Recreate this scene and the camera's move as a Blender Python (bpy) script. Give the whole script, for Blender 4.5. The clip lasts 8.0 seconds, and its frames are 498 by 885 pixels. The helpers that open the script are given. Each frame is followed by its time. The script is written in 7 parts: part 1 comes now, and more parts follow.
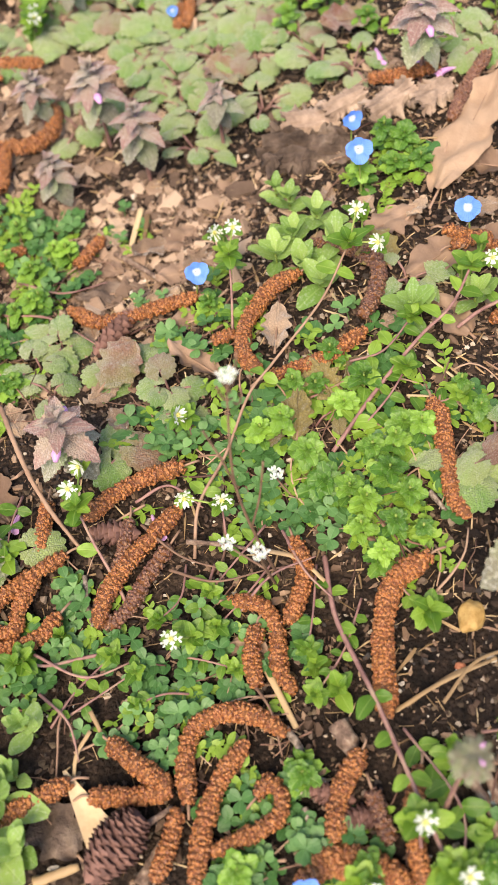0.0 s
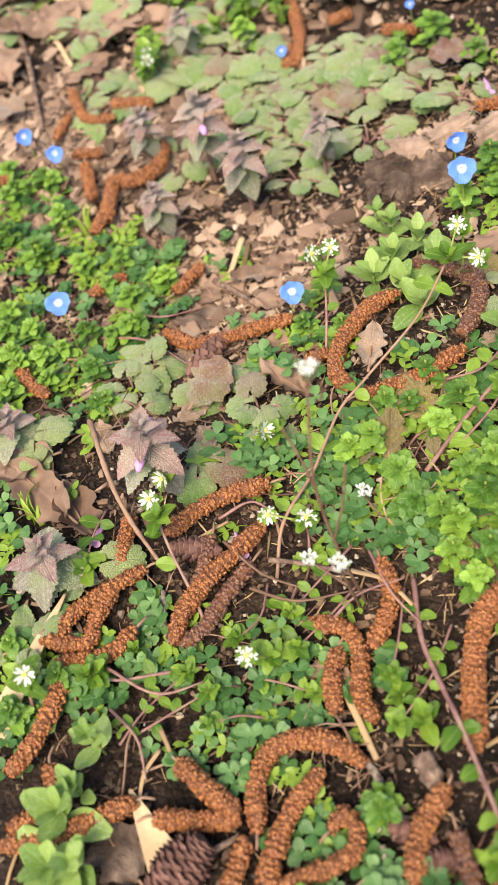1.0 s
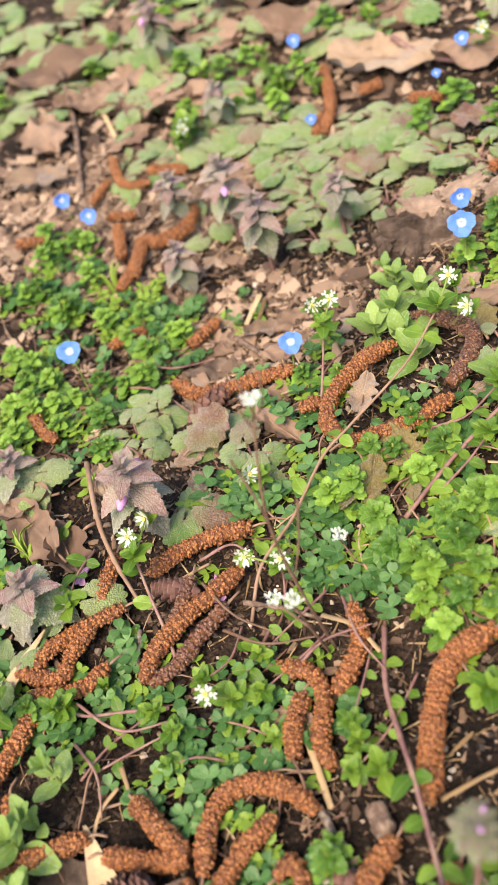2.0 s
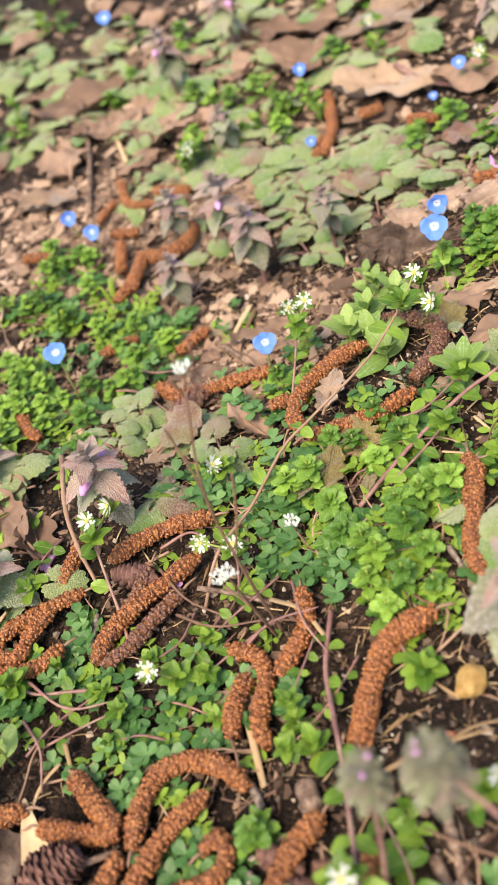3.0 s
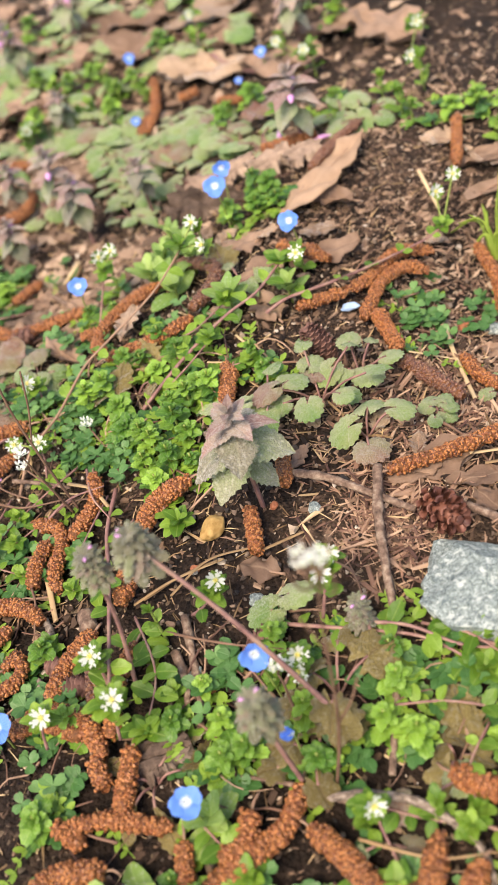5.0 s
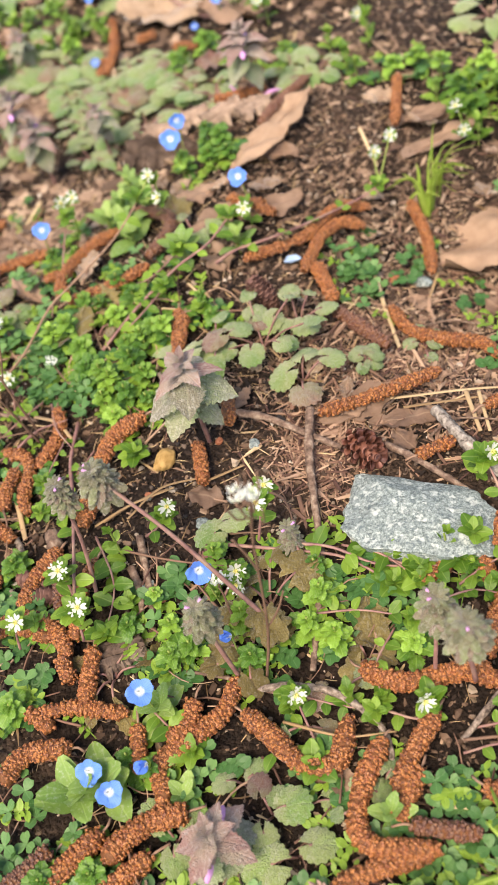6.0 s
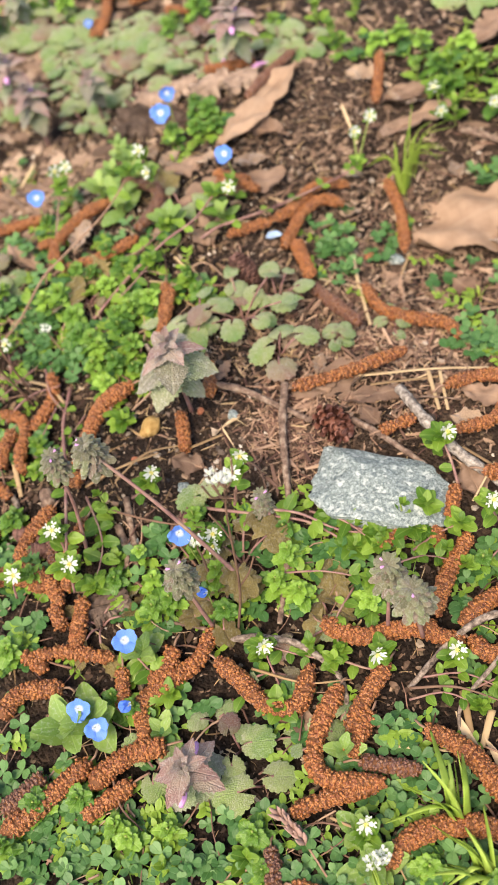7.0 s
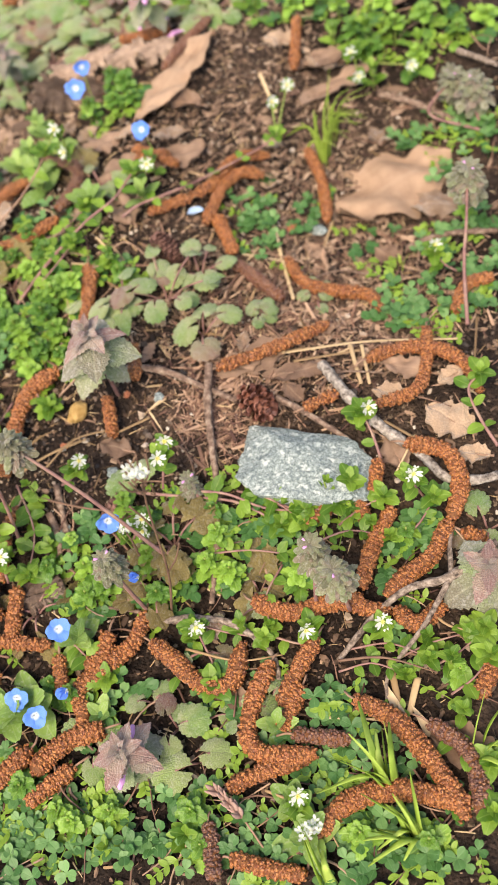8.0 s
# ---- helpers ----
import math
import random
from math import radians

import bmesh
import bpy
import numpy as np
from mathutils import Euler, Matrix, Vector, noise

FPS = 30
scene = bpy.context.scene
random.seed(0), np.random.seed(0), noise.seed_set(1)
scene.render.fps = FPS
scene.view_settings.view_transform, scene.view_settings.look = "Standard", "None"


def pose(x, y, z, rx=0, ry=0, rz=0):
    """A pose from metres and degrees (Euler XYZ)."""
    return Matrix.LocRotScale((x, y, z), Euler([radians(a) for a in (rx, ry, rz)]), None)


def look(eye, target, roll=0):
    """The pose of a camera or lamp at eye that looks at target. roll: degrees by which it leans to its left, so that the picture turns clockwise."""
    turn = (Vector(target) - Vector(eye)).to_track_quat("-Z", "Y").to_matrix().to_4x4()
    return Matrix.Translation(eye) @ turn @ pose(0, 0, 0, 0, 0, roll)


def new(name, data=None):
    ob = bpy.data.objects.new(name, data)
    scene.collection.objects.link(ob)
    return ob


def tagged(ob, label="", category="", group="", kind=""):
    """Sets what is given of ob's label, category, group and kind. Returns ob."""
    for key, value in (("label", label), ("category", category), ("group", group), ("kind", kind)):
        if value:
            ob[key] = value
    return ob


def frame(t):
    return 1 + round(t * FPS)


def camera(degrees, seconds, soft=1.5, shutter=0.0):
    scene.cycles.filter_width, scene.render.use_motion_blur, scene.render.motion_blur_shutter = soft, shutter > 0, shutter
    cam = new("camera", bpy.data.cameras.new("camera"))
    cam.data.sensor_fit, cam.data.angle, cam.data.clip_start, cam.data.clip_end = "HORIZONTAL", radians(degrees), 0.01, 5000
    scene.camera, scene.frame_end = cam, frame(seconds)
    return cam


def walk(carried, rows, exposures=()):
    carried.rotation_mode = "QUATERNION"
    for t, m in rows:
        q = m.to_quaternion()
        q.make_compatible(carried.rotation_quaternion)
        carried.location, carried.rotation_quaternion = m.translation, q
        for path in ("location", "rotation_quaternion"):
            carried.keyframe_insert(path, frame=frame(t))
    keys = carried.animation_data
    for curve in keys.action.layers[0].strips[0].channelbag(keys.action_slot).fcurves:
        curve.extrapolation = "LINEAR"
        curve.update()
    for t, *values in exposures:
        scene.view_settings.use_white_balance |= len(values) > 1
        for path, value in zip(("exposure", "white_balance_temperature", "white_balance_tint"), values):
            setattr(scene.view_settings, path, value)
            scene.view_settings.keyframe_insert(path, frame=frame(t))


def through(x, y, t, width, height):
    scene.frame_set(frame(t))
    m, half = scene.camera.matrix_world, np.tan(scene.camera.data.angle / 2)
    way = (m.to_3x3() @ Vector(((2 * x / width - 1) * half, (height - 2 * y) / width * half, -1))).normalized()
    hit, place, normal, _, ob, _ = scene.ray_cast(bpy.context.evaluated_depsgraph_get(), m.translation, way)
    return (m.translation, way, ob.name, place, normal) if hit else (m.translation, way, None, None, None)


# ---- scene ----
cam = camera(28.4, 8.0, 1.2)
PATH = [
    (0, (-0.09000, -0.10000, 0.30000), (-0.07402, 0.09828, -0.04703), -12.291),
    (0.5, (-0.09006, -0.10335, 0.28977), (-0.09462, 0.11253, -0.04695), -16.461),
    (1, (-0.08627, -0.11336, 0.27830), (-0.10741, 0.12162, -0.04471), -18.762),
    (1.5, (-0.07188, -0.12002, 0.27464), (-0.10744, 0.12918, -0.03623), -20.417),
    (1.7, (-0.06298, -0.12371, 0.27182), (-0.10455, 0.13176, -0.03315), -21.043),
    (2.8, (-0.03045, -0.14643, 0.24501), (-0.10495, 0.13755, -0.02666), -23.164),
    (3, (-0.02471, -0.15104, 0.24374), (-0.09601, 0.13362, -0.02807), -22.862),
    (3.3, (-0.01216, -0.16060, 0.23400), (-0.07828, 0.12883, -0.03406), -22.020),
    (3.5, (0.00252, -0.16724, 0.24332), (-0.05931, 0.11679, -0.03147), -22.709),
    (4, (0.01471, -0.18261, 0.24619), (-0.03725, 0.10078, -0.03128), -22.188),
    (4.5, (0.01762, -0.20712, 0.24994), (-0.02869, 0.07559, -0.02922), -21.676),
    (4.7, (0.02079, -0.21547, 0.25409), (-0.02273, 0.06678, -0.02597), -21.241),
    (5.8, (0.02756, -0.24954, 0.28361), (-0.00488, 0.01484, -0.01481), -19.366),
    (6, (0.03198, -0.25100, 0.29677), (0.00164, 0.00278, -0.01093), -18.735),
    (6.5, (0.03519, -0.25703, 0.32055), (0.00685, -0.01764, 0.00134), -17.847),
    (7, (0.04108, -0.25859, 0.33164), (0.00999, -0.02848, 0.00594), -18.151),
    (7.5, (0.04136, -0.25984, 0.33975), (0.00915, -0.03650, 0.00948), -18.408),
    (8, (0.05686, -0.25275, 0.33931), (0.03706, -0.04205, -0.00012), -18.885),
]
cam.data.dof.use_dof, cam.data.dof.focus_distance, cam.data.dof.aperture_fstop = True, 0.332, 18.0
walk(cam, [(t, look(eye, target, roll)) for t, eye, target, roll in PATH], [(0.0, 1.6, 7850, 15), (4.0, 1.58, 7850, 17), (8.0, 1.55, 7850, 16)])

# light
world = bpy.data.worlds.new("world")
scene.world = world
world.use_nodes = True
sky = world.node_tree.nodes.new("ShaderNodeTexSky")
sky.sky_type, sky.sun_disc = "NISHITA", False
sky.sun_elevation, sky.sun_rotation = radians(50), radians(200)
back = world.node_tree.nodes["Background"]
back.inputs[1].default_value = 0.115
world.node_tree.links.new(sky.outputs[0], back.inputs[0])
sun = new("sun", bpy.data.lights.new("sun", "SUN"))
sun.data.energy, sun.data.angle, sun.data.color = 2.2, radians(32), (1.0, 0.93, 0.82)
sun.matrix_world = look((0, 0, 5), (1.5, 2.6, 0))

MM = 0.001
rnd = random.Random(7)
tau = 2 * math.pi

# ---- materials ----


def nodes_of(name, rough=0.7, spec=0.3):
    m = bpy.data.materials.new(name)
    m.use_nodes = True
    t = m.node_tree
    b = t.nodes["Principled BSDF"]
    b.inputs["Roughness"].default_value = rough
    b.inputs["Specular IOR Level"].default_value = spec
    return m, t, b


def add(t, kind, *links, **values):
    """A node with links (input, socket) and input values given by name (spaces as _)."""
    n = t.nodes.new("ShaderNode" + kind)
    for key, value in values.items():
        if key in ("operation", "blend_type", "data_type", "feature", "wave_type", "distance"):
            if key == "operation":
                n.operation = value
            elif key == "blend_type":
                n.blend_type = value
            elif key == "data_type":
                n.data_type = value
            elif key == "feature":
                n.feature = value
            elif key == "distance":
                n.distance = value
        else:
            n.inputs[key.replace("_", " ")].default_value = value
    for where, socket in links:
        t.links.new(socket, n.inputs[where])
    return n


def ramp(t, socket, *stops):
    n = t.nodes.new("ShaderNodeValToRGB")
    e = n.color_ramp.elements
    while len(e) < len(stops):
        e.new(0.5)
    for el, (p, c) in zip(e, stops):
        el.position, el.color = p, (*c, 1)
    t.links.new(socket, n.inputs[0])
    return n.outputs[0]


def mix(t, fac, a, b, mode="MIX"):
    n = t.nodes.new("ShaderNodeMix")
    n.data_type, n.blend_type = "RGBA", mode
    for i, v in ((0, fac), (6, a), (7, b)):
        if isinstance(v, (int, float)):
            n.inputs[i].default_value = v
        elif isinstance(v, tuple):
            n.inputs[i].default_value = (*v, 1)
        else:
            t.links.new(v, n.inputs[i])
    return n.outputs[2]


def calc(t, op, a, b=0.0):
    n = t.nodes.new("ShaderNodeMath")
    n.operation = op
    for i, v in ((0, a), (1, b)):
        if isinstance(v, (int, float)):
            n.inputs[i].default_value = v
        else:
            t.links.new(v, n.inputs[i])
    return n.outputs[0]


def noise_tex(t, scale, detail=4.0, where="Object", rough=0.6):
    tc = t.nodes.new("ShaderNodeTexCoord")
    n = add(t, "TexNoise", ("Vector", tc.outputs[where]), Scale=scale, Detail=detail, Roughness=rough)
    return n.outputs[0]


def bump(t, b, height, strength, dist):
    n = add(t, "Bump", ("Height", height), Strength=strength, Distance=dist)
    t.links.new(n.outputs[0], b.inputs["Normal"])


def leaf_material(name, low, high, vein, quilt=0.0, rough=0.5, through=0.3, hairs=0.0, ribs=9.0, ridge=0.35, blush=None, cell=1050.0, palm=False):
    """Green tissue: midrib and side veins by the leaf's own coordinates, two tones, light through the blade.
    quilt: raised cells between a net of fine veins; blush: a second tone in patches and towards the stalk; palm: veins fan out from the stalk."""
    m, t, b = nodes_of(name, rough, 0.35)
    tc = t.nodes.new("ShaderNodeTexCoord")
    sep = add(t, "SeparateXYZ", ("Vector", tc.outputs["UV"]))
    u = calc(t, "ABSOLUTE", calc(t, "SUBTRACT", sep.outputs[0], 0.5))
    if palm:
        angle = calc(t, "ARCTAN2", u, calc(t, "SUBTRACT", sep.outputs[1], 0.22))
        veins = ramp(t, calc(t, "ABSOLUTE", calc(t, "SINE", calc(t, "MULTIPLY", angle, 3.2))), (0.0, (1, 1, 1)), (0.12, (0, 0, 0)))
    else:
        along = calc(t, "SUBTRACT", sep.outputs[1], calc(t, "MULTIPLY", u, 0.9))
        wave = calc(t, "ABSOLUTE", calc(t, "SINE", calc(t, "MULTIPLY", along, ribs * math.pi)))
        side = ramp(t, wave, (0.0, (1, 1, 1)), (0.22, (0, 0, 0)))
        mid = ramp(t, u, (0.012, (1, 1, 1)), (0.05, (0, 0, 0)))
        veins = calc(t, "MAXIMUM", calc(t, "MULTIPLY", side, ridge), mid)
    who = t.nodes.new("ShaderNodeObjectInfo").outputs["Random"]
    fine = add(t, "TexNoise", ("Vector", tc.outputs["Object"]), Scale=900.0, Detail=4.0)
    broad = add(t, "TexNoise", ("Vector", tc.outputs["Object"]), Scale=130.0, Detail=3.0)
    tone = calc(t, "ADD", calc(t, "MULTIPLY", broad.outputs[0], 0.9), calc(t, "MULTIPLY", calc(t, "SUBTRACT", who, 0.5), 0.6))
    base = ramp(t, tone, (0.2, low), (0.75, high))
    if blush:
        spread = calc(t, "ADD", calc(t, "MULTIPLY", broad.outputs[0], 1.1), calc(t, "MULTIPLY", sep.outputs[1], -0.45))
        base = mix(t, ramp(t, calc(t, "ADD", spread, calc(t, "MULTIPLY", who, 0.35)), (0.3, (0, 0, 0)), (0.72, (1, 1, 1))), base, blush)
    base = mix(t, calc(t, "MULTIPLY", veins, 0.28), base, vein)
    height = calc(t, "ADD", calc(t, "MULTIPLY", veins, -0.5 if quilt else -0.12), calc(t, "MULTIPLY", fine.outputs[0], 0.45))
    if quilt:
        b.inputs["Sheen Weight"].default_value, b.inputs["Sheen Roughness"].default_value = 0.35, 0.4
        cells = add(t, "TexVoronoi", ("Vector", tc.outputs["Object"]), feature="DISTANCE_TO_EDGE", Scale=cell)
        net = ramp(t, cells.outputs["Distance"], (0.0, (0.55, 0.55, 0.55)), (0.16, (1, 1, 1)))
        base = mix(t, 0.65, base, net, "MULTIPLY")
        puff = ramp(t, cells.outputs["Distance"], (0.0, (0, 0, 0)), (0.35, (1, 1, 1)))
        height = calc(t, "ADD", height, calc(t, "MULTIPLY", puff, quilt))
    if hairs:
        fuzz = ramp(t, fine.outputs[0], (0.52, (0, 0, 0)), (0.68, (1, 1, 1)))
        base = mix(t, calc(t, "MULTIPLY", fuzz, hairs), base, (0.56, 0.56, 0.52))
    t.links.new(base, b.inputs["Base Color"])
    bump(t, b, height, 0.9, 0.0006)
    tr = add(t, "BsdfTranslucent", ("Color", mix(t, 0.6, base, high)))
    sh = add(t, "MixShader", (1, b.outputs[0]), (2, tr.outputs[0]), Fac=through)
    t.links.new(sh.outputs[0], t.nodes["Material Output"].inputs[0])
    return m


def grain_material(name, stops, scale, rough=0.8, strength=0.5, dist=0.0008, island=0.0, stretch=None, spec=0.25, detail=5.0):
    """Soil, bark, straw, stone: noise through a ramp, with relief; island: how far pieces differ."""
    m, t, b = nodes_of(name, rough, spec)
    tc = t.nodes.new("ShaderNodeTexCoord")
    vec = tc.outputs["Object"] if not stretch else tc.outputs["UV"]
    if stretch:
        mp = add(t, "Mapping", ("Vector", vec), Scale=stretch)
        vec = mp.outputs[0]
    n = add(t, "TexNoise", ("Vector", vec), Scale=scale, Detail=detail, Roughness=0.65)
    f = n.outputs[0]
    if island:
        g = t.nodes.new("ShaderNodeNewGeometry").outputs["Random Per Island"]
        w = t.nodes.new("ShaderNodeObjectInfo").outputs["Random"]
        g = calc(t, "FRACT", calc(t, "ADD", g, w))
        f = calc(t, "ADD", calc(t, "MULTIPLY", f, 1 - island), calc(t, "MULTIPLY", g, island))
    t.links.new(ramp(t, f, *stops), b.inputs["Base Color"])
    bump(t, b, n.outputs[0], strength, dist)
    return m


SPEEDWELL = leaf_material("speedwell_leaf", (0.05, 0.145, 0.016), (0.21, 0.385, 0.05), (0.31, 0.48, 0.12), ribs=7, through=0.2, hairs=0.12, rough=0.45)
CHICKWEED = leaf_material("chickweed_leaf", (0.06, 0.15, 0.015), (0.205, 0.345, 0.046), (0.36, 0.47, 0.13), ribs=6, rough=0.4, ridge=0.15)
CLOVER = leaf_material("clover_leaf", (0.045, 0.135, 0.035), (0.135, 0.275, 0.09), (0.16, 0.3, 0.12), ribs=10, rough=0.42, through=0.22, ridge=0.1)
MOUSE_EAR = leaf_material("mouse_ear_leaf", (0.13, 0.25, 0.05), (0.28, 0.42, 0.11), (0.37, 0.5, 0.18), ribs=4, hairs=0.3, ridge=0.1)
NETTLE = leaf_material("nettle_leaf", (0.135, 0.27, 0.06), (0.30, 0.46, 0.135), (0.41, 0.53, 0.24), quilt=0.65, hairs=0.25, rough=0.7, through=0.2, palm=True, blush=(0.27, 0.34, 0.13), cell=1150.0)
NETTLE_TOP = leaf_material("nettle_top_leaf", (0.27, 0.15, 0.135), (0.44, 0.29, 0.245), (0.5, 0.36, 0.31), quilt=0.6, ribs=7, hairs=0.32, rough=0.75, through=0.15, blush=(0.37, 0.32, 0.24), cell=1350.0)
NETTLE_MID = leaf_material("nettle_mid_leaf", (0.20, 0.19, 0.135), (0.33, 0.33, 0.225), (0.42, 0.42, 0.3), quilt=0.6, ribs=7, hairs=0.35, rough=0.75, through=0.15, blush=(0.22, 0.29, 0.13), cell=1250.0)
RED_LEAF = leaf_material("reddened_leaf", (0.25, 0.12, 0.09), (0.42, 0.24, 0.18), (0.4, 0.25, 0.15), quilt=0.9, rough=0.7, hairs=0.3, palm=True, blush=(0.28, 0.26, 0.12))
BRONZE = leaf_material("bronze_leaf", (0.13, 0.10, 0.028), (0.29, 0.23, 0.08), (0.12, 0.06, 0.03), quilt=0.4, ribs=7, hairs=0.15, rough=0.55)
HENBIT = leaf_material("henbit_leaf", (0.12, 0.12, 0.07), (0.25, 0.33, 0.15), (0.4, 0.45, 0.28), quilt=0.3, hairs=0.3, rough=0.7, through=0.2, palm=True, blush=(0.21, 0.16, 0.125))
GRASS = leaf_material("grass_blade", (0.24, 0.38, 0.05), (0.42, 0.56, 0.12), (0.38, 0.52, 0.14), ribs=1, rough=0.6, ridge=0.05)
STEM_RED = grain_material("stem_red", ((0.3, (0.12, 0.06, 0.055)), (0.5, (0.24, 0.13, 0.115)), (0.75, (0.34, 0.25, 0.17))), 130, 0.5, 0.3, 0.0003)
STEM_TAN = grain_material("stem_tan", ((0.3, (0.17, 0.10, 0.068)), (0.7, (0.34, 0.22, 0.15))), 90, 0.6, 0.4, 0.0003)
STEM_GREEN = grain_material("stem_green", ((0.3, (0.12, 0.2, 0.03)), (0.7, (0.28, 0.32, 0.1))), 90, 0.5, 0.3, 0.0003)
STEM_DARK = grain_material("stem_dark", ((0.3, (0.09, 0.05, 0.035)), (0.7, (0.2, 0.12, 0.08))), 120, 0.6, 0.4, 0.0003)
TWIG = grain_material("twig_bark", ((0.3, (0.05, 0.033, 0.025)), (0.5, (0.16, 0.105, 0.078)), (0.7, (0.32, 0.25, 0.19))), 380, 0.85, 0.9, 0.0008)
TWIG_PALE = grain_material("twig_pale_bark", ((0.34, (0.07, 0.056, 0.048)), (0.5, (0.24, 0.21, 0.18)), (0.66, (0.42, 0.38, 0.33))), 520, 0.85, 0.9, 0.0008)
TWIG_GREY = grain_material("twig_grey_bark", ((0.34, (0.045, 0.034, 0.028)), (0.5, (0.18, 0.14, 0.11)), (0.68, (0.36, 0.30, 0.25))), 480, 0.85, 0.9, 0.0008)
STRAW_PALE = grain_material("pale_straw", ((0.25, (0.36, 0.25, 0.14)), (0.75, (0.56, 0.43, 0.27))), 140, 0.6, 0.4, 0.0003)
FIBRE = grain_material("fibre", ((0.15, (0.06, 0.03, 0.025)), (0.5, (0.2, 0.115, 0.08)), (0.9, (0.42, 0.29, 0.2))), 200, 0.7, 0.4, 0.0003, island=0.7)
HUSK = grain_material("husk", ((0.3, (0.16, 0.085, 0.07)), (0.7, (0.36, 0.24, 0.2))), 400, 0.7, 0.4, 0.0003)
STRAW = grain_material("straw", ((0.2, (0.10, 0.06, 0.03)), (0.5, (0.3, 0.2, 0.105)), (0.85, (0.52, 0.4, 0.24))), 60, 0.6, 0.4, 0.0003, island=0.6)
DEAD_LEAF = leaf_material("dead_leaf", (0.14, 0.086, 0.058), (0.31, 0.207, 0.145), (0.36, 0.25, 0.17), ribs=8, rough=0.75, through=0.12, ridge=0.4)
DEAD_LEAF_PALE = leaf_material("dead_leaf_pale", (0.19, 0.125, 0.085), (0.46, 0.33, 0.225), (0.48, 0.35, 0.25), quilt=0.35, ribs=8, rough=0.75, through=0.12, ridge=0.4)
DEAD_LEAF_TAN = leaf_material("dead_leaf_tan", (0.23, 0.145, 0.095), (0.42, 0.285, 0.19), (0.47, 0.335, 0.23), ribs=6, rough=0.7, through=0.15, ridge=0.3)
BARK_PALE = grain_material("pale_bark", ((0.3, (0.12, 0.08, 0.06)), (0.5, (0.3, 0.215, 0.16)), (0.72, (0.48, 0.37, 0.285))), 80, 0.85, 0.8, 0.001)
BARK = grain_material("bark", ((0.3, (0.03, 0.021, 0.017)), (0.5, (0.10, 0.07, 0.054)), (0.75, (0.25, 0.19, 0.145))), 80, 0.9, 1.0, 0.003)

CORE = grain_material("catkin_core", ((0.3, (0.07, 0.026, 0.012)), (0.7, (0.2, 0.08, 0.028))), 1500, 0.6)
CONE = grain_material("cone_scale", ((0.25, (0.06, 0.022, 0.018)), (0.6, (0.19, 0.075, 0.05)), (0.9, (0.32, 0.16, 0.10))), 260, 0.55, 0.6, 0.0006, island=0.3, spec=0.4)
CONE_OLD = grain_material("old_cone_scale", ((0.25, (0.075, 0.038, 0.032)), (0.6, (0.19, 0.10, 0.08)), (0.9, (0.31, 0.19, 0.15))), 260, 0.7, 0.6, 0.0006, island=0.3)
SCRAP = grain_material("leaf_scrap", ((0.2, (0.065, 0.042, 0.03)), (0.5, (0.21, 0.138, 0.096)), (0.9, (0.44, 0.325, 0.235))), 90, 0.8, 0.4, 0.0005, island=0.7)
CHIP = grain_material("litter_chip", ((0.2, (0.014, 0.009, 0.007)), (0.5, (0.085, 0.053, 0.036)), (0.78, (0.19, 0.122, 0.082)), (0.97, (0.40, 0.28, 0.19))), 160, 0.8, 0.5, 0.0005, island=0.75)
GRIT = grain_material("grit", ((0.15, (0.03, 0.025, 0.022)), (0.5, (0.14, 0.10, 0.075)), (0.8, (0.36, 0.29, 0.22)), (0.97, (0.6, 0.56, 0.5))), 300, 0.6, 0.3, 0.0004, island=0.8)
YELLOW = grain_material("yellow_pebble", ((0.3, (0.26, 0.15, 0.045)), (0.7, (0.46, 0.31, 0.12))), 260, 0.7, 0.6, 0.0006)
RED_BIT = grain_material("red_crumb", ((0.3, (0.22, 0.07, 0.035)), (0.7, (0.42, 0.17, 0.09))), 400, 0.6, 0.4, 0.0004)
BLUISH = grain_material("bluish_pebble", ((0.3, (0.18, 0.29, 0.46)), (0.7, (0.36, 0.5, 0.7))), 200, 0.35, 0.2, 0.0003)


def catkin_material(name, dull, warm, gold, share):
    """Scales in their own brown each, dusted with small golden grains."""
    m, t, b = nodes_of(name, 0.34, 0.5)
    tc = t.nodes.new("ShaderNodeTexCoord")
    grains = add(t, "TexVoronoi", ("Vector", tc.outputs["Object"]), Scale=2300.0)
    patch = add(t, "TexNoise", ("Vector", tc.outputs["Object"]), Scale=420.0, Detail=3.0)
    g = t.nodes.new("ShaderNodeNewGeometry").outputs["Random Per Island"]
    w = t.nodes.new("ShaderNodeObjectInfo").outputs["Random"]
    tone = calc(t, "ADD", calc(t, "MULTIPLY", g, 0.7), calc(t, "MULTIPLY", w, 0.35))
    base = ramp(t, tone, (0.05, dull), (0.95, warm))
    pick = calc(t, "ADD", calc(t, "MULTIPLY", add(t, "SeparateXYZ", ("Vector", grains.outputs["Color"])).outputs[0], 0.75), calc(t, "MULTIPLY", patch.outputs[0], 0.25))
    base = mix(t, ramp(t, pick, (share, (0, 0, 0)), (share + 0.16, (1, 1, 1))), base, gold)
    t.links.new(base, b.inputs["Base Color"])
    bump(t, b, calc(t, "MULTIPLY", grains.outputs["Distance"], -1.0), 0.8, 0.0004)
    return m


ORANGE = catkin_material("catkin_scales", (0.075, 0.024, 0.013), (0.235, 0.073, 0.026), (0.40, 0.165, 0.052), 0.5)
ORANGE_OLD = catkin_material("old_catkin_scales", (0.055, 0.024, 0.02), (0.15, 0.065, 0.045), (0.27, 0.14, 0.075), 0.62)


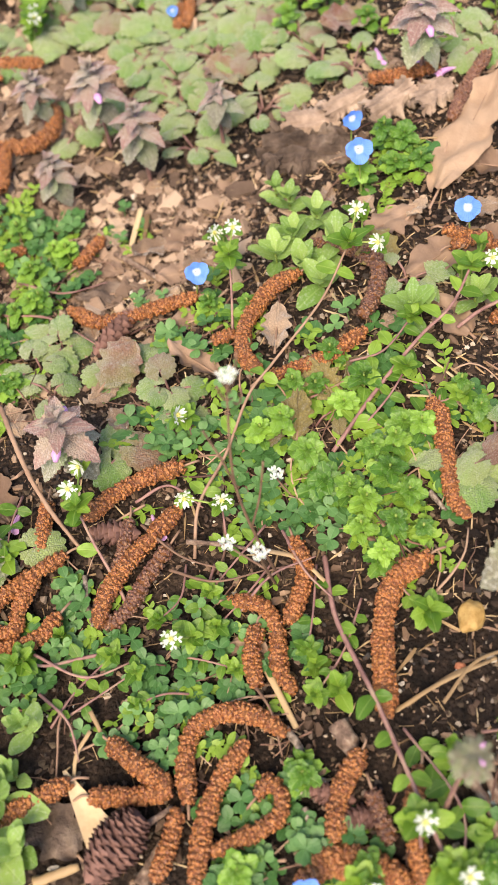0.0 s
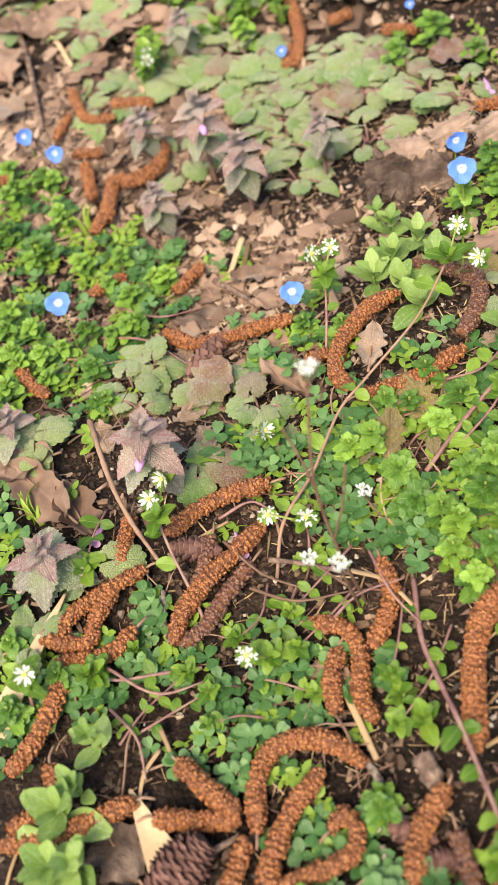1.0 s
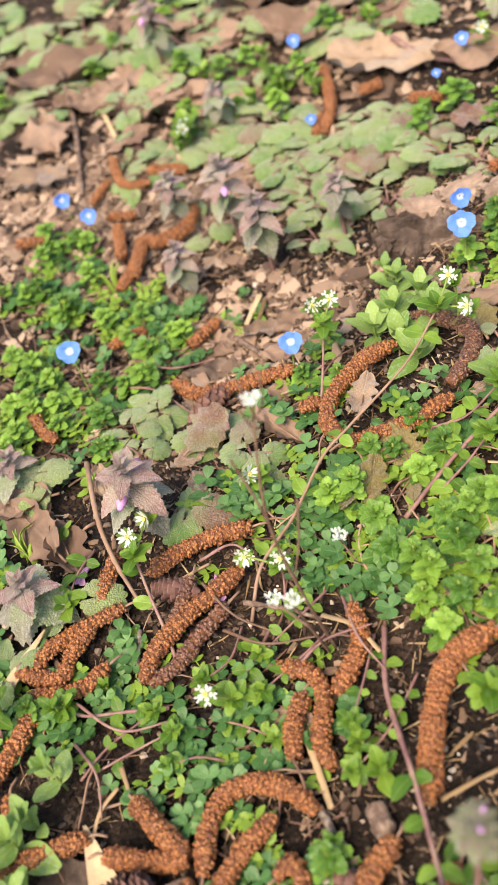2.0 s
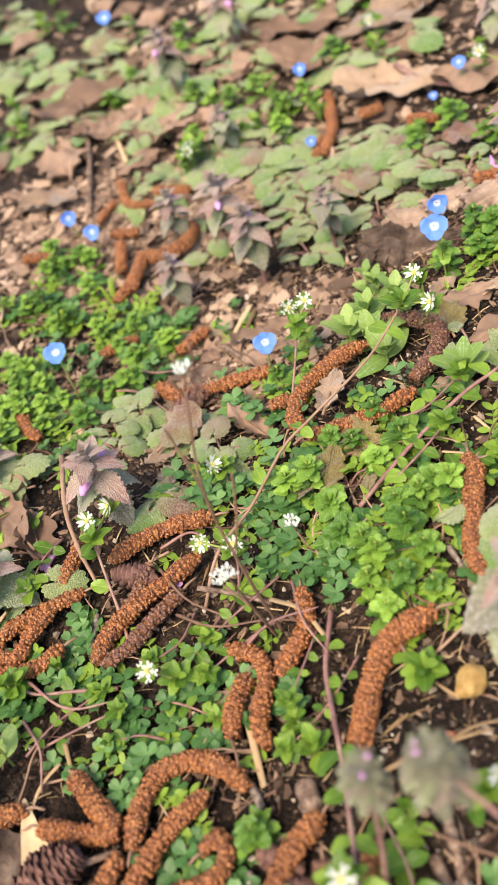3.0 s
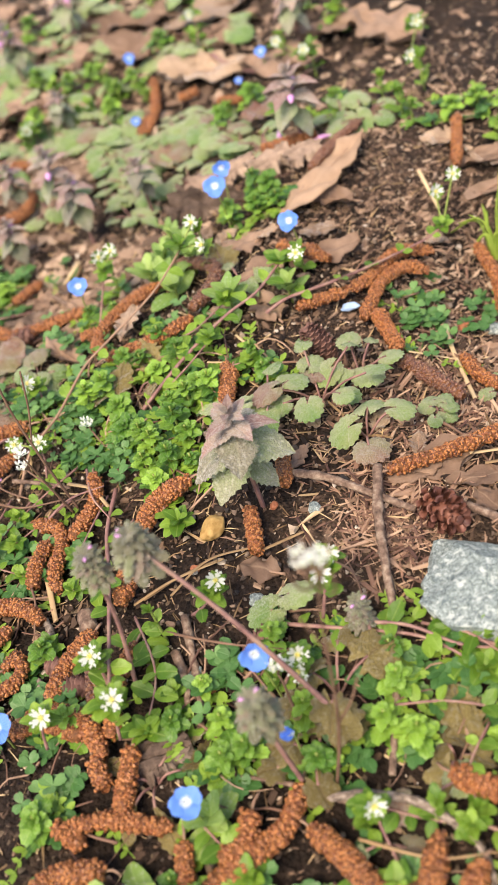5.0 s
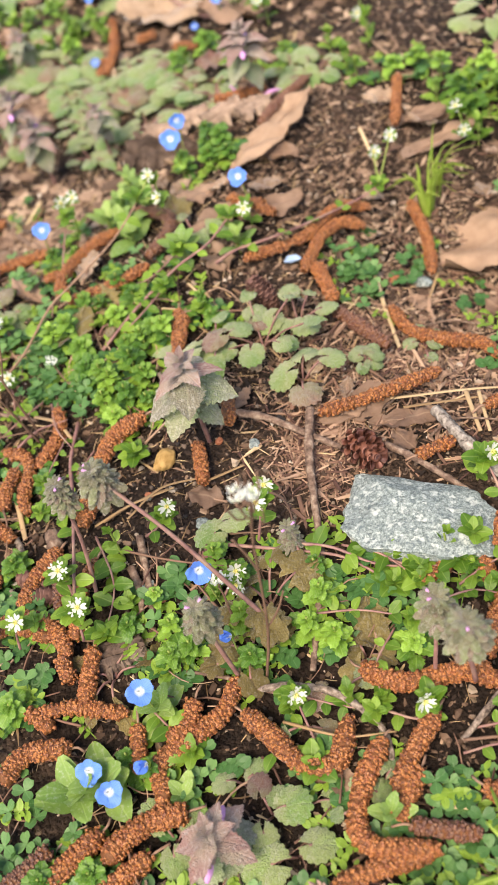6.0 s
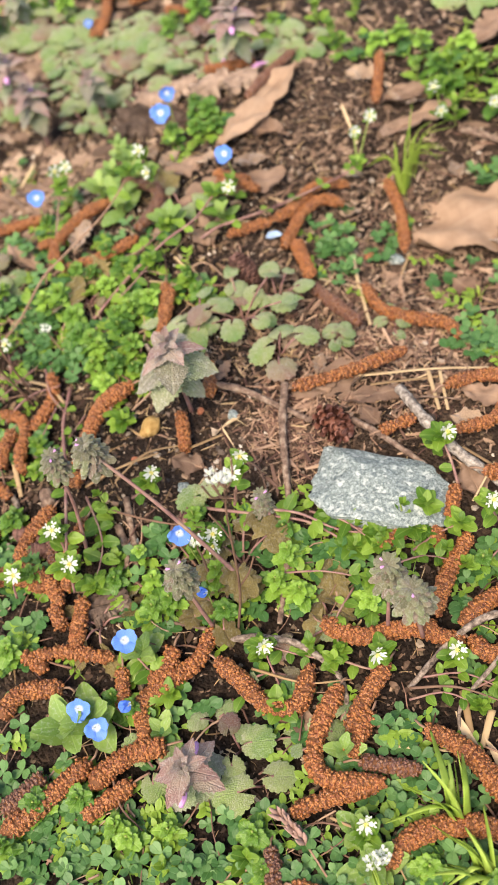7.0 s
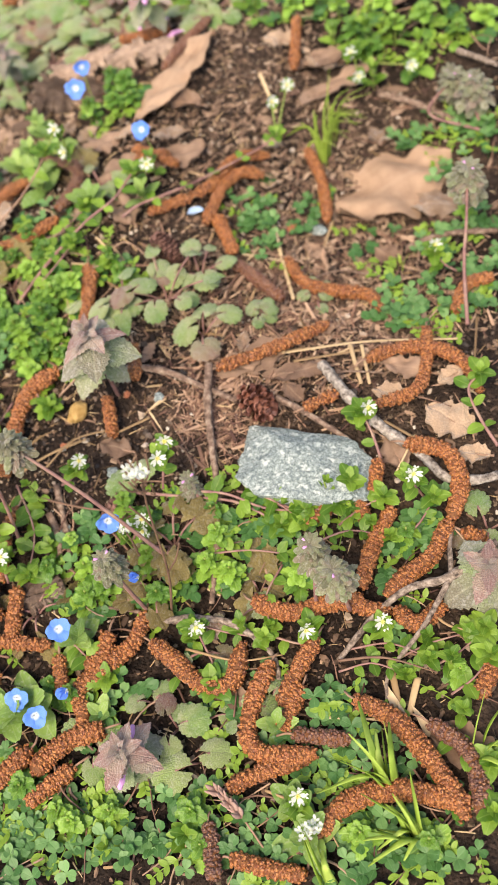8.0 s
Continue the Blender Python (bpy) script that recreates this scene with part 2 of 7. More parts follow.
def soil_material():
    m, t, b = nodes_of("soil", 0.85, 0.2)
    big, small = noise_tex(t, 14, 3), noise_tex(t, 260, 8, rough=0.75)
    tc = t.nodes.new("ShaderNodeTexCoord")
    crumbs = add(t, "TexVoronoi", ("Vector", tc.outputs["Object"]), Scale=650.0)
    f = calc(t, "ADD", calc(t, "MULTIPLY", big, 0.45), calc(t, "MULTIPLY", small, 0.55))
    base = ramp(t, f, (0.37, (0.005, 0.004, 0.003)), (0.5, (0.028, 0.018, 0.013)), (0.66, (0.11, 0.073, 0.05)))
    light = ramp(t, crumbs.outputs["Color"], (0.86, (0, 0, 0)), (0.93, (1, 1, 1)))
    base = mix(t, calc(t, "MULTIPLY", light, 0.6), base, (0.4, 0.3, 0.2))
    t.links.new(base, b.inputs["Base Color"])
    bump(t, b, calc(t, "ADD", small, calc(t, "MULTIPLY", crumbs.outputs["Distance"], -0.7)), 1.0, 0.003)
    return m


def granite_material():
    """Grey crystals with dark flecks and pale blotches of uneven size."""
    m, t, b = nodes_of("granite", 0.6, 0.4)
    big, fine, fleck = noise_tex(t, 330, 3), noise_tex(t, 1000, 5, rough=0.85), noise_tex(t, 620, 2)
    base = ramp(t, fine, (0.36, (0.05, 0.068, 0.068)), (0.5, (0.19, 0.24, 0.235)), (0.62, (0.38, 0.44, 0.42)))
    base = mix(t, ramp(t, fleck, (0.32, (0.7, 0.7, 0.7)), (0.42, (0, 0, 0))), base, (0.07, 0.1, 0.115))
    blotch = calc(t, "ADD", calc(t, "MULTIPLY", big, 0.65), calc(t, "MULTIPLY", fleck, 0.35))
    base = mix(t, ramp(t, blotch, (0.54, (0, 0, 0)), (0.62, (0.75, 0.75, 0.75))), base, (0.53, 0.58, 0.55))
    t.links.new(base, b.inputs["Base Color"])
    bump(t, b, fine, 0.7, 0.001)
    return m


def petal_material(name, tip, throat, line, through=0.35):
    """Petal: pale throat, coloured blade, fine darker lines along it."""
    m, t, b = nodes_of(name, 0.5, 0.3)
    tc = t.nodes.new("ShaderNodeTexCoord")
    sep = add(t, "SeparateXYZ", ("Vector", tc.outputs["UV"]))
    fan = calc(t, "DIVIDE", calc(t, "SUBTRACT", sep.outputs[0], 0.5), calc(t, "ADD", sep.outputs[1], 0.25))
    lines = ramp(t, calc(t, "ABSOLUTE", calc(t, "SINE", calc(t, "MULTIPLY", fan, 22.0))), (0.0, (1, 1, 1)), (0.35, (0, 0, 0)))
    across = calc(t, "MULTIPLY", calc(t, "SUBTRACT", sep.outputs[0], 0.5), 1.12)
    reach = calc(t, "SQRT", calc(t, "ADD", calc(t, "MULTIPLY", across, across), calc(t, "MULTIPLY", sep.outputs[1], sep.outputs[1])))
    base = ramp(t, reach, (0.2, throat), (0.42, tip))
    base = mix(t, calc(t, "MULTIPLY", lines, 0.55), base, line)
    t.links.new(base, b.inputs["Base Color"])
    tr = add(t, "BsdfTranslucent", ("Color", base))
    sh = add(t, "MixShader", (1, b.outputs[0]), (2, tr.outputs[0]), Fac=through)
    t.links.new(sh.outputs[0], t.nodes["Material Output"].inputs[0])
    return m


SOIL, GRANITE = soil_material(), granite_material()
BLUE = petal_material("blue_petal", (0.115, 0.29, 0.82), (0.74, 0.83, 0.88), (0.03, 0.09, 0.55))
WHITE = petal_material("white_petal", (0.62, 0.65, 0.62), (0.62, 0.72, 0.5), (0.68, 0.74, 0.7))
PINK = petal_material("pink_petal", (0.72, 0.40, 0.70), (0.8, 0.6, 0.78), (0.55, 0.22, 0.55))
STAMEN = grain_material("stamen", ((0.3, (0.55, 0.5, 0.1)), (0.7, (0.75, 0.7, 0.3))), 300, 0.6)

# ---- mesh tools ----


class Build:
    """Vertices in mm, faces and leaf coordinates of one mesh."""

    def __init__(self):
        self.v, self.f, self.uv = [], [], []

    def sheet(self, rows, uvs, closed=False):
        n, w, o = len(rows), len(rows[0]), len(self.v)
        for r, q in zip(rows, uvs):
            self.v += [tuple(p) for p in r]
            self.uv += q
        for i in range(n - 1):
            for j in range(w if closed else w - 1):
                k = (j + 1) % w
                self.f.append((o + i * w + j, o + i * w + k, o + (i + 1) * w + k, o + (i + 1) * w + j))
        return o

    def mesh(self, name, material, smooth=True):
        me = bpy.data.meshes.new(name)
        me.from_pydata([(x * MM, y * MM, z * MM) for x, y, z in self.v], [], self.f)
        lay = me.uv_layers.new(name="leaf")
        idx = np.zeros(len(me.loops), dtype=np.int32)
        me.loops.foreach_get("vertex_index", idx)
        lay.data.foreach_set("uv", np.array(self.uv, dtype=np.float32)[idx].ravel())
        if smooth:
            me.polygons.foreach_set("use_smooth", [True] * len(me.polygons))
        me.materials.append(material)
        me.update()
        return me


def spline(pts, step):
    """Points along a smooth curve through pts (tuples of any length), about step apart."""
    p = [np.array(q, dtype=float) for q in pts]
    p = [2 * p[0] - p[1]] + p + [2 * p[-1] - p[-2]]
    out = []
    for a, b, c, d in zip(p, p[1:], p[2:], p[3:]):
        n = max(1, int(np.linalg.norm(c[:3] - b[:3]) / step))
        for k in range(n):
            t = k / n
            out.append(0.5 * (2 * b + (c - a) * t + (2 * a - 5 * b + 4 * c - d) * t * t + (3 * b - a - 3 * c + d) * t**3))
    return out + [p[-2]]


def frames(line):
    """Tangent, side and normal along a line of points."""
    res, side = [], None
    for i, q in enumerate(line):
        t = line[min(i + 1, len(line) - 1)] - line[max(i - 1, 0)]
        t = t / (np.linalg.norm(t) + 1e-9)
        if side is None:
            side = np.cross(t, (0.0, 0.3, 1.0))
        side = side - t * (side @ t)
        side = side / (np.linalg.norm(side) + 1e-9)
        res.append((t, side, np.cross(side, t)))
    return res


def tube(b, line, radius, sides=7, rough=0.0, flat=1.0):
    """A tube along line; radius is a number or a function of 0..1; ends close to a point."""
    fr, n = frames(line), len(line)
    rows, uvs = [], []
    for i, (q, (t, s, u)) in enumerate(zip(line, fr)):
        a = i / max(1, n - 1)
        r = radius(a) if callable(radius) else radius
        row = []
        for k in range(sides):
            w = tau * k / sides
            rr = r * (1 + (rnd.uniform(-rough, rough) if rough else 0))
            row.append(q + s * math.cos(w) * rr + u * math.sin(w) * rr * flat)
        rows.append(row)
        uvs.append([(k / sides, a) for k in range(sides)])
    rows = [[line[0]] * sides] + rows + [[line[-1]] * sides]
    uvs = [uvs[0]] + uvs + [uvs[-1]]
    b.sheet(rows, uvs, closed=True)


def width_at(shape, t):
    if shape == "ovate":
        return math.sin(math.pi * min(1, max(0, t)) ** 0.75) ** 0.8
    if shape == "spoon":
        return 0.16 + 0.84 * math.sin(math.pi * t**1.6) ** 0.8 if t > 0.05 else 0.14
    if shape == "lance":
        return math.sin(math.pi * t**0.85) ** 0.9
    if shape == "nettle":
        return min(1, 0.15 + 0.85 * (t / 0.3) ** 0.6) * (1 - max(0, (t - 0.3) / 0.7) ** 1.9)
    if shape == "heart":
        return math.sin(math.pi * (0.12 + 0.88 * t) ** 0.62) ** 0.7
    if shape == "crown":
        return math.sin(math.pi * (0.1 + 0.87 * t) ** 0.72) ** 0.7
    if shape == "blunt":
        return math.sin(math.pi * (0.08 + 0.84 * t) ** 0.75) ** 0.65
    if shape == "oval":
        return math.sin(math.pi * (0.05 + 0.91 * t) ** 0.95) ** 0.75
    if shape == "petal":
        return math.sin(math.pi * (0.02 + 0.92 * t) ** 1.1) ** 0.6
    if shape == "leaflet":
        return math.sin(math.pi * (0.02 + 0.86 * t) ** 1.25) ** 0.75
    return 1 - abs(2 * t - 1)


def blade(b, length, width, shape, teeth=0, tooth=0.12, fold=0.25, curl=0.2, ripple=0.0, across=6, at=None, notch=0.0, uv_row=1.0, seed=0, rows_of=9):
    """A leaf blade from its base at the origin along +y, face up; at: a matrix for a blade within a larger mesh."""
    rg = random.Random(seed)
    n = teeth * 2 if teeth else rows_of
    ph = rg.uniform(0, tau)
    rows, uvs = [], []
    for i in range(n + 1):
        t = i / n
        w = width_at(shape, t) * width / 2 + 0.02 * width
        row, q = [], []
        for j in range(across + 1):
            s = 2 * j / across - 1
            edge = abs(s) ** 3
            k = 1 - (tooth * edge if teeth and i % 2 and 0 < i < n else 0)
            x = s * w * k
            y = length * t - (notch * length * (1 - abs(s)) ** 1.5 if t > 0.97 else 0) + (tooth * 0.6 * length / n * edge if teeth else 0)
            z = fold * x * x / (abs(x) + 0.16 * width) - curl * length * t * t + ripple * width * math.sin(ph + 7 * t + 3 * s) * (0.3 + abs(s))
            p = Vector((x, y, z))
            row.append(at @ p if at else p)
            q.append((0.5 + 0.5 * s * w / (width / 2 + 1e-6), t * uv_row))
        rows.append(row)
        uvs.append(q)
    b.sheet(rows, uvs)


def round_blade(b, radius, lobes=11, depth=0.12, cup=0.25, gap=0.5, ripple=0.06, rings=5, seed=0, jag=0.0, at=None, long=1.0):
    """A round or kidney-shaped blade with scalloped edge; its stalk joins at the origin, +y to the tip."""
    rg = random.Random(seed)
    n = lobes * 4
    ph = rg.uniform(0, tau)
    rough = [rg.uniform(-jag, jag) for _ in range(n + 1)]
    rows, uvs = [], []
    for i in range(rings + 1):
        f = i / rings
        row, q = [], []
        for j in range(n + 1):
            a = -math.pi + gap / 2 + (tau - gap) * j / n
            edge = 1 + depth * (abs(math.cos(lobes * math.pi * j / n)) - 0.6) * f**2 + rough[j] * f
            r = radius * f * edge * (0.78 + 0.22 * math.cos(a))
            x, y = r * math.sin(a), r * math.cos(a) * long
            z = 0.5 * cup * r * f - cup * r * f * f + ripple * radius * f * math.sin(3 * a + ph)
            p = Vector((x, y, z))
            row.append(at @ p if at else p)
            q.append((0.5 + x / radius / 2.1, 0.25 + y / radius / 1.9))
        rows.append(row)
        uvs.append(q)
    b.sheet(rows, uvs)


def part(name, me, parent, m=None, label=""):
    ob = new(name, me)
    ob.parent = parent
    if m is not None:
        ob.matrix_basis = m
    return tagged(ob, label)


def thing(name, x, y, z, label, category, group="", turn=0.0):
    ob = new(name)
    ob.empty_display_size = 0.003
    ob.matrix_basis = pose(x * MM, y * MM, z * MM, 0, 0, turn)
    return tagged(ob, label, category, group)


def put(x, y, z, head=0.0, pitch=0.0, roll=0.0, size=1.0):
    """Local pose in mm: head turns +y about z, pitch lifts the tip."""
    return Matrix.Translation((x * MM, y * MM, z * MM)) @ Matrix.Rotation(radians(head), 4, "Z") @ Matrix.Rotation(radians(pitch), 4, "X") @ Matrix.Rotation(radians(roll), 4, "Y") @ Matrix.Scale(size, 4)


# ---- the ground ----
BUMPS = [
    [0.0, 0.0002, 0.0002, 0.0007, 0.0021, -0.0001, -0.0008],
    [0.0, 0.0003, -0.0011, -0.0023, 0.0017, -0.0, -0.0013],
    [-0.0001, 0.0006, -0.0003, -0.0049, -0.004, -0.0024, -0.0007],
    [0.0, 0.0002, 0.0029, 0.0031, 0.0013, 0.0026, 0.0036],
    [0.0013, -0.002, -0.0036, 0.0029, 0.0065, 0.005, 0.0048],
    [0.0015, -0.0011, -0.0042, 0.0007, 0.0033, -0.0048, -0.0041],
    [0.0018, 0.0015, 0.0033, 0.0046, 0.0048, -0.007, -0.0123],
    [0.0007, -0.001, 0.001, 0.001, 0.006, 0.0007, -0.0092],
    [-0.0015, -0.0058, -0.0053, -0.0022, 0.0051, 0.0058, -0.0014],
    [-0.0012, -0.0045, -0.0056, -0.0026, 0.0019, 0.0032, 0.0007],
    [-0.0002, -0.0015, -0.0033, -0.0031, -0.0007, 0.0005, 0.0002],
    [-0.0, -0.0005, -0.0023, -0.0032, -0.0014, -0.0001, 0.0],
]
BX, BY = np.linspace(-0.20, 0.13, 7), np.linspace(-0.22, 0.32, 12)


def lie(x, y):
    """Height of the lie of the land, in metres."""
    ex, ey = np.exp(-((BX - x) ** 2) / 0.005), np.exp(-((BY - y) ** 2) / 0.005)
    return float(ey @ np.array(BUMPS) @ ex)


def gz(x, y):
    """The same for a place in mm, with the small unevenness of the soil."""
    n = noise.noise(Vector((x / 9, y / 9, 0.3))) * 1.2 + noise.noise(Vector((x / 3.3, y / 3.3, 4.1))) * 0.6
    return lie(x * MM, y * MM) * 1000 + n - 0.6


def ground():
    near = np.arange(-0.28, 0.2401, 0.0022)
    xs = np.concatenate((-np.geomspace(60, 0.3, 26), near, np.geomspace(0.26, 60, 26)))
    near = np.arange(-0.3, 0.6201, 0.0026)
    ys = np.concatenate((-np.geomspace(60, 0.32, 26), near, np.geomspace(0.65, 60, 26)))
    b = Build()
    rows = [[(x * 1000, y * 1000, gz(x * 1000, y * 1000)) for x in xs] for y in ys]
    b.sheet(rows, [[(x, y) for x in xs] for y in ys])
    tagged(new("ground", b.mesh("ground", SOIL)), "dark crumbly soil under leaf litter and weeds", "ground", kind="structure")


ground()


def litter(name, label, count, areas, sizes, material, flat, seed, thick=(0.2, 0.55)):
    """Loose chips or grit over the soil, in one mesh: small bent prisms at random."""
    rg = random.Random(seed)
    b = Build()
    for _ in range(count):
        cx, cy, rx, ry = rg.choice(areas)
        x, y = rg.gauss(cx, rx * 0.55), rg.gauss(cy, ry * 0.55)
        s = rg.uniform(*sizes) * (1 if rg.random() < 0.8 else 1.8)
        w = s * rg.uniform(*flat)
        h = w * rg.uniform(*thick)
        m = Matrix.Translation((x, y, gz(x, y) + rg.uniform(-0.2, 0.7))) @ Euler((rg.gauss(0, 0.3), rg.gauss(0, 0.3), rg.uniform(0, tau))).to_matrix().to_4x4()
        o = len(b.v)
        bend = rg.uniform(-0.1, 0.15) * min(s, 5)
        waist = (rg.uniform(0.15, 0.9), 1.1, rg.uniform(0.1, 0.9))
        skew = (rg.uniform(-0.3, 0.3), 0.0, rg.uniform(-0.3, 0.3))
        for i, px in enumerate((-0.5, rg.uniform(-0.2, 0.2), 0.5)):
            for py, pz in ((-0.5, 0), (0.5, 0), (0.35, 1), (-0.35, 1)):
                j = rg.uniform(0.75, 1.1)
                b.v.append(tuple(m @ Vector((px * s * j, (py * waist[i] + skew[i]) * w * j, pz * h * j + (bend if i == 1 else 0)))))
                b.uv.append((px + 0.5, py + 0.5))
        for i in (0, 4):
            b.f += [(o + i + k, o + i + (k + 1) % 4, o + i + 4 + (k + 1) % 4, o + i + 4 + k) for k in range(4)]
        b.f += [(o + 3, o + 2, o + 1, o), (o + 8, o + 9, o + 10, o + 11)]
    tagged(new(name, b.mesh(name, material, False)), label, name.replace("_", " "), kind="stuff")


# ---- catkins ----


def catkin(pts, r, lift=0.0, old=False, stalk=True):
    """A fallen catkin along pts on the soil, with its scales in spirals and a thin stalk at its first end."""
    x0, y0 = pts[0][0], pts[0][1]
    z0 = gz(x0, y0)
    raw = [(p[0] - x0, p[1] - y0, lie(p[0] * MM, p[1] * MM) * 1000 + r * 0.95 + 2.6 + lift + (p[2] if len(p) > 2 else 0) - z0) for p in pts]
    line = spline(raw, 0.7)
    wob = rnd.uniform(0, tau)
    prof = lambda a: r * (0.9 + 0.06 * math.sin(9 * a + wob) + 0.05 * math.sin(23 * a + 2 * wob)) * min(1, (0.5 + 7 * a), (0.45 + 6 * (1 - a)))
    it = thing("catkin", x0, y0, z0, "old darkened catkin lying on the soil" if old else "rust-brown fallen catkin with grainy scales on the ground", "catkin", "fallen catkins")
    core = Build()
    tube(core, line[::2] + [line[-1]], lambda a: prof(a) * 0.82, 10)
    body = part("core", core.mesh("core", CORE), it)
    b, fr, n = Build(), frames(line), len(line)
    length = sum(np.linalg.norm(q - p) for p, q in zip(line, line[1:]))
    rings = int(length / 1.02)
    for i in range(rings + 1):
        a = i / rings
        k = min(n - 1, int(a * (n - 1) + 0.5))
        t, s, u = fr[k]
        rr = prof(a)
        per = max(5, int(tau * rr / 1.55))
        for j in range(per):
            w = tau * (j + 0.5 * (i % 2) + rnd.uniform(-0.3, 0.3)) / per
            out = s * math.cos(w) + u * math.sin(w)
            if out[2] < -0.5 and rr > 1.5:
                continue
            side = np.cross(t, out)
            c = line[k] + out * (rr * 0.78 + rnd.uniform(-0.25, 0.25)) + t * rnd.uniform(-0.55, 0.55)
            h, e = rnd.uniform(0.6, 1.0), rnd.uniform(0.7, 1.05)
            o, w0 = len(b.v), rnd.uniform(0, 1)
            for reach, up in ((1.0, 0.0), (0.72, 0.7)):
                for q in range(6):
                    g = w0 + tau * q / 6
                    f = e * reach * rnd.uniform(0.85, 1.15)
                    b.v.append(tuple(c + t * math.cos(g) * f * 0.85 + side * math.sin(g) * f + out * h * up * rnd.uniform(0.85, 1.1)))
            b.v.append(tuple(c + out * h + t * rnd.uniform(-0.1, 0.3)))
            b.uv += [(0.5, a)] * 13
            for q in range(6):
                p = (q + 1) % 6
                b.f += [(o + q, o + p, o + 6 + p, o + 6 + q), (o + 6 + q, o + 6 + p, o + 12)]
    part("coat", b.mesh("coat", ORANGE_OLD if old else ORANGE), it, label="dull brown scales" if old else "grainy orange-brown scales")
    if stalk:
        d = np.array(raw[0]) - np.array(raw[1])
        d = d / np.linalg.norm(d)
        e = np.array(raw[0])
        s = Build()
        tube(s, spline([e, e + d * 2.5 + (0, 0, 0.3), e + d * 5 + (rnd.uniform(-1.5, 1.5), rnd.uniform(-1.5, 1.5), -1)], 1.0), 0.45, 6)
        part("stalk", s.mesh("stalk", STEM_TAN), it)
    return it

# ---- leafy plants ----


def variants(count, make, name, material):
    res = []
    for k in range(count):
        b = Build()
        make(b, k)
        res.append(b.mesh(name, material))
    return res


SPEED_LEAF = variants(4, lambda b, k: blade(b, 7.6, 7.2, "blunt", 4, 0.21, 0.1 + 0.06 * k, 0.2, 0.05, across=5, seed=k), "leaf", SPEEDWELL)


def speed_tip(b, k):
    rg = random.Random(90 + k)
    for layer, (n, z, sc, pitch) in enumerate(((4, 0.0, 0.86, 8), (4, 1.4, 0.68, 24), (4, 2.4, 0.48, 44), (3, 3.0, 0.3, 64))):
        for j in range(n):
            m = Matrix.Translation((0, 0, z)) @ Matrix.Rotation(tau * j / n + layer * 0.78 + rg.uniform(-0.25, 0.25), 4, "Z") @ Matrix.Rotation(radians(pitch + rg.uniform(-10, 10)), 4, "X") @ Matrix.Rotation(rg.uniform(-0.2, 0.2), 4, "Y") @ Matrix.Scale(sc * rg.uniform(0.85, 1.15), 4) @ Matrix.Translation((0, 0.8, 0))
            blade(b, 7.6, 7.2, "blunt", 4, 0.22, 0.2, 0.2, 0.05, across=4, at=m, seed=k * 11 + j)


SPEED_TIP = variants(4, speed_tip, "shoot_tip", SPEEDWELL)
CHICK_LEAF = variants(4, lambda b, k: blade(b, 7.6, 5.2, "oval", 0, 0, 0.14, 0.08 + 0.1 * k, 0.05, across=4, seed=k, rows_of=7), "leaf", CHICKWEED)
EAR_LEAF = variants(3, lambda b, k: blade(b, 12.5, 7.6, "oval", 0, 0, 0.16, 0.05 + 0.12 * k, 0.03, seed=k), "leaf", MOUSE_EAR)
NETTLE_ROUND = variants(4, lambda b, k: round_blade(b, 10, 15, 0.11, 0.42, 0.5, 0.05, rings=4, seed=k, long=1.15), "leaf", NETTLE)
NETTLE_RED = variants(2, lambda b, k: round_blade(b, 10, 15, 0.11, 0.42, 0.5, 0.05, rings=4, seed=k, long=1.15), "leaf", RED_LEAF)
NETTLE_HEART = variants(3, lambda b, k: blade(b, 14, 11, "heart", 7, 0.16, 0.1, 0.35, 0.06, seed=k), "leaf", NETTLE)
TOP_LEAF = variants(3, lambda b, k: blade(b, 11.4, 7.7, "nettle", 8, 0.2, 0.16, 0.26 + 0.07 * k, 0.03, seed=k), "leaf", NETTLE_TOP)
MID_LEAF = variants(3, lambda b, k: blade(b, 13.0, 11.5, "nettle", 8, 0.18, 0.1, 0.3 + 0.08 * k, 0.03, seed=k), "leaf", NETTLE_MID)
BRONZE_LEAF = variants(3, lambda b, k: round_blade(b, 8, 6, 0.3, 0.3, 0.9, 0.1, seed=k), "leaf", BRONZE)
BRONZE_LONG = variants(2, lambda b, k: blade(b, 17, 9, "spoon", 6, 0.2, 0.15, 0.1, 0.06, seed=k), "leaf", BRONZE)
HENBIT_LEAF = variants(3, lambda b, k: round_blade(b, 8, 9, 0.4, 0.5, 0.4, 0.1, rings=4, seed=k), "leaf", HENBIT)
PETAL_BLUE = variants(2, lambda b, k: blade(b, 5.0, 5.6, "petal", 0, 0, 0.15, 0.1, 0.04, seed=k), "petal", BLUE)


def cleft_petal(b, k):
    for s in (-1, 1):
        blade(b, 3.8, 1.0, "spoon", 0, 0, 0.1, -0.1, 0, across=4, at=Matrix.Rotation(s * 0.2, 4, "Z"), seed=k)


def calyx(b, k):
    for j in range(5):
        m = Matrix.Rotation(tau * (j + 0.5) / 5, 4, "Z") @ Matrix.Rotation(radians(35), 4, "X") @ Matrix.Translation((0, 0, -0.7))
        blade(b, 4, 2.2, "ovate", 0, 0, 0.3, -0.1, at=m, across=4)


PETAL_WHITE = variants(2, cleft_petal, "petal", WHITE)
CALYX = variants(1, calyx, "calyx", CHICKWEED)



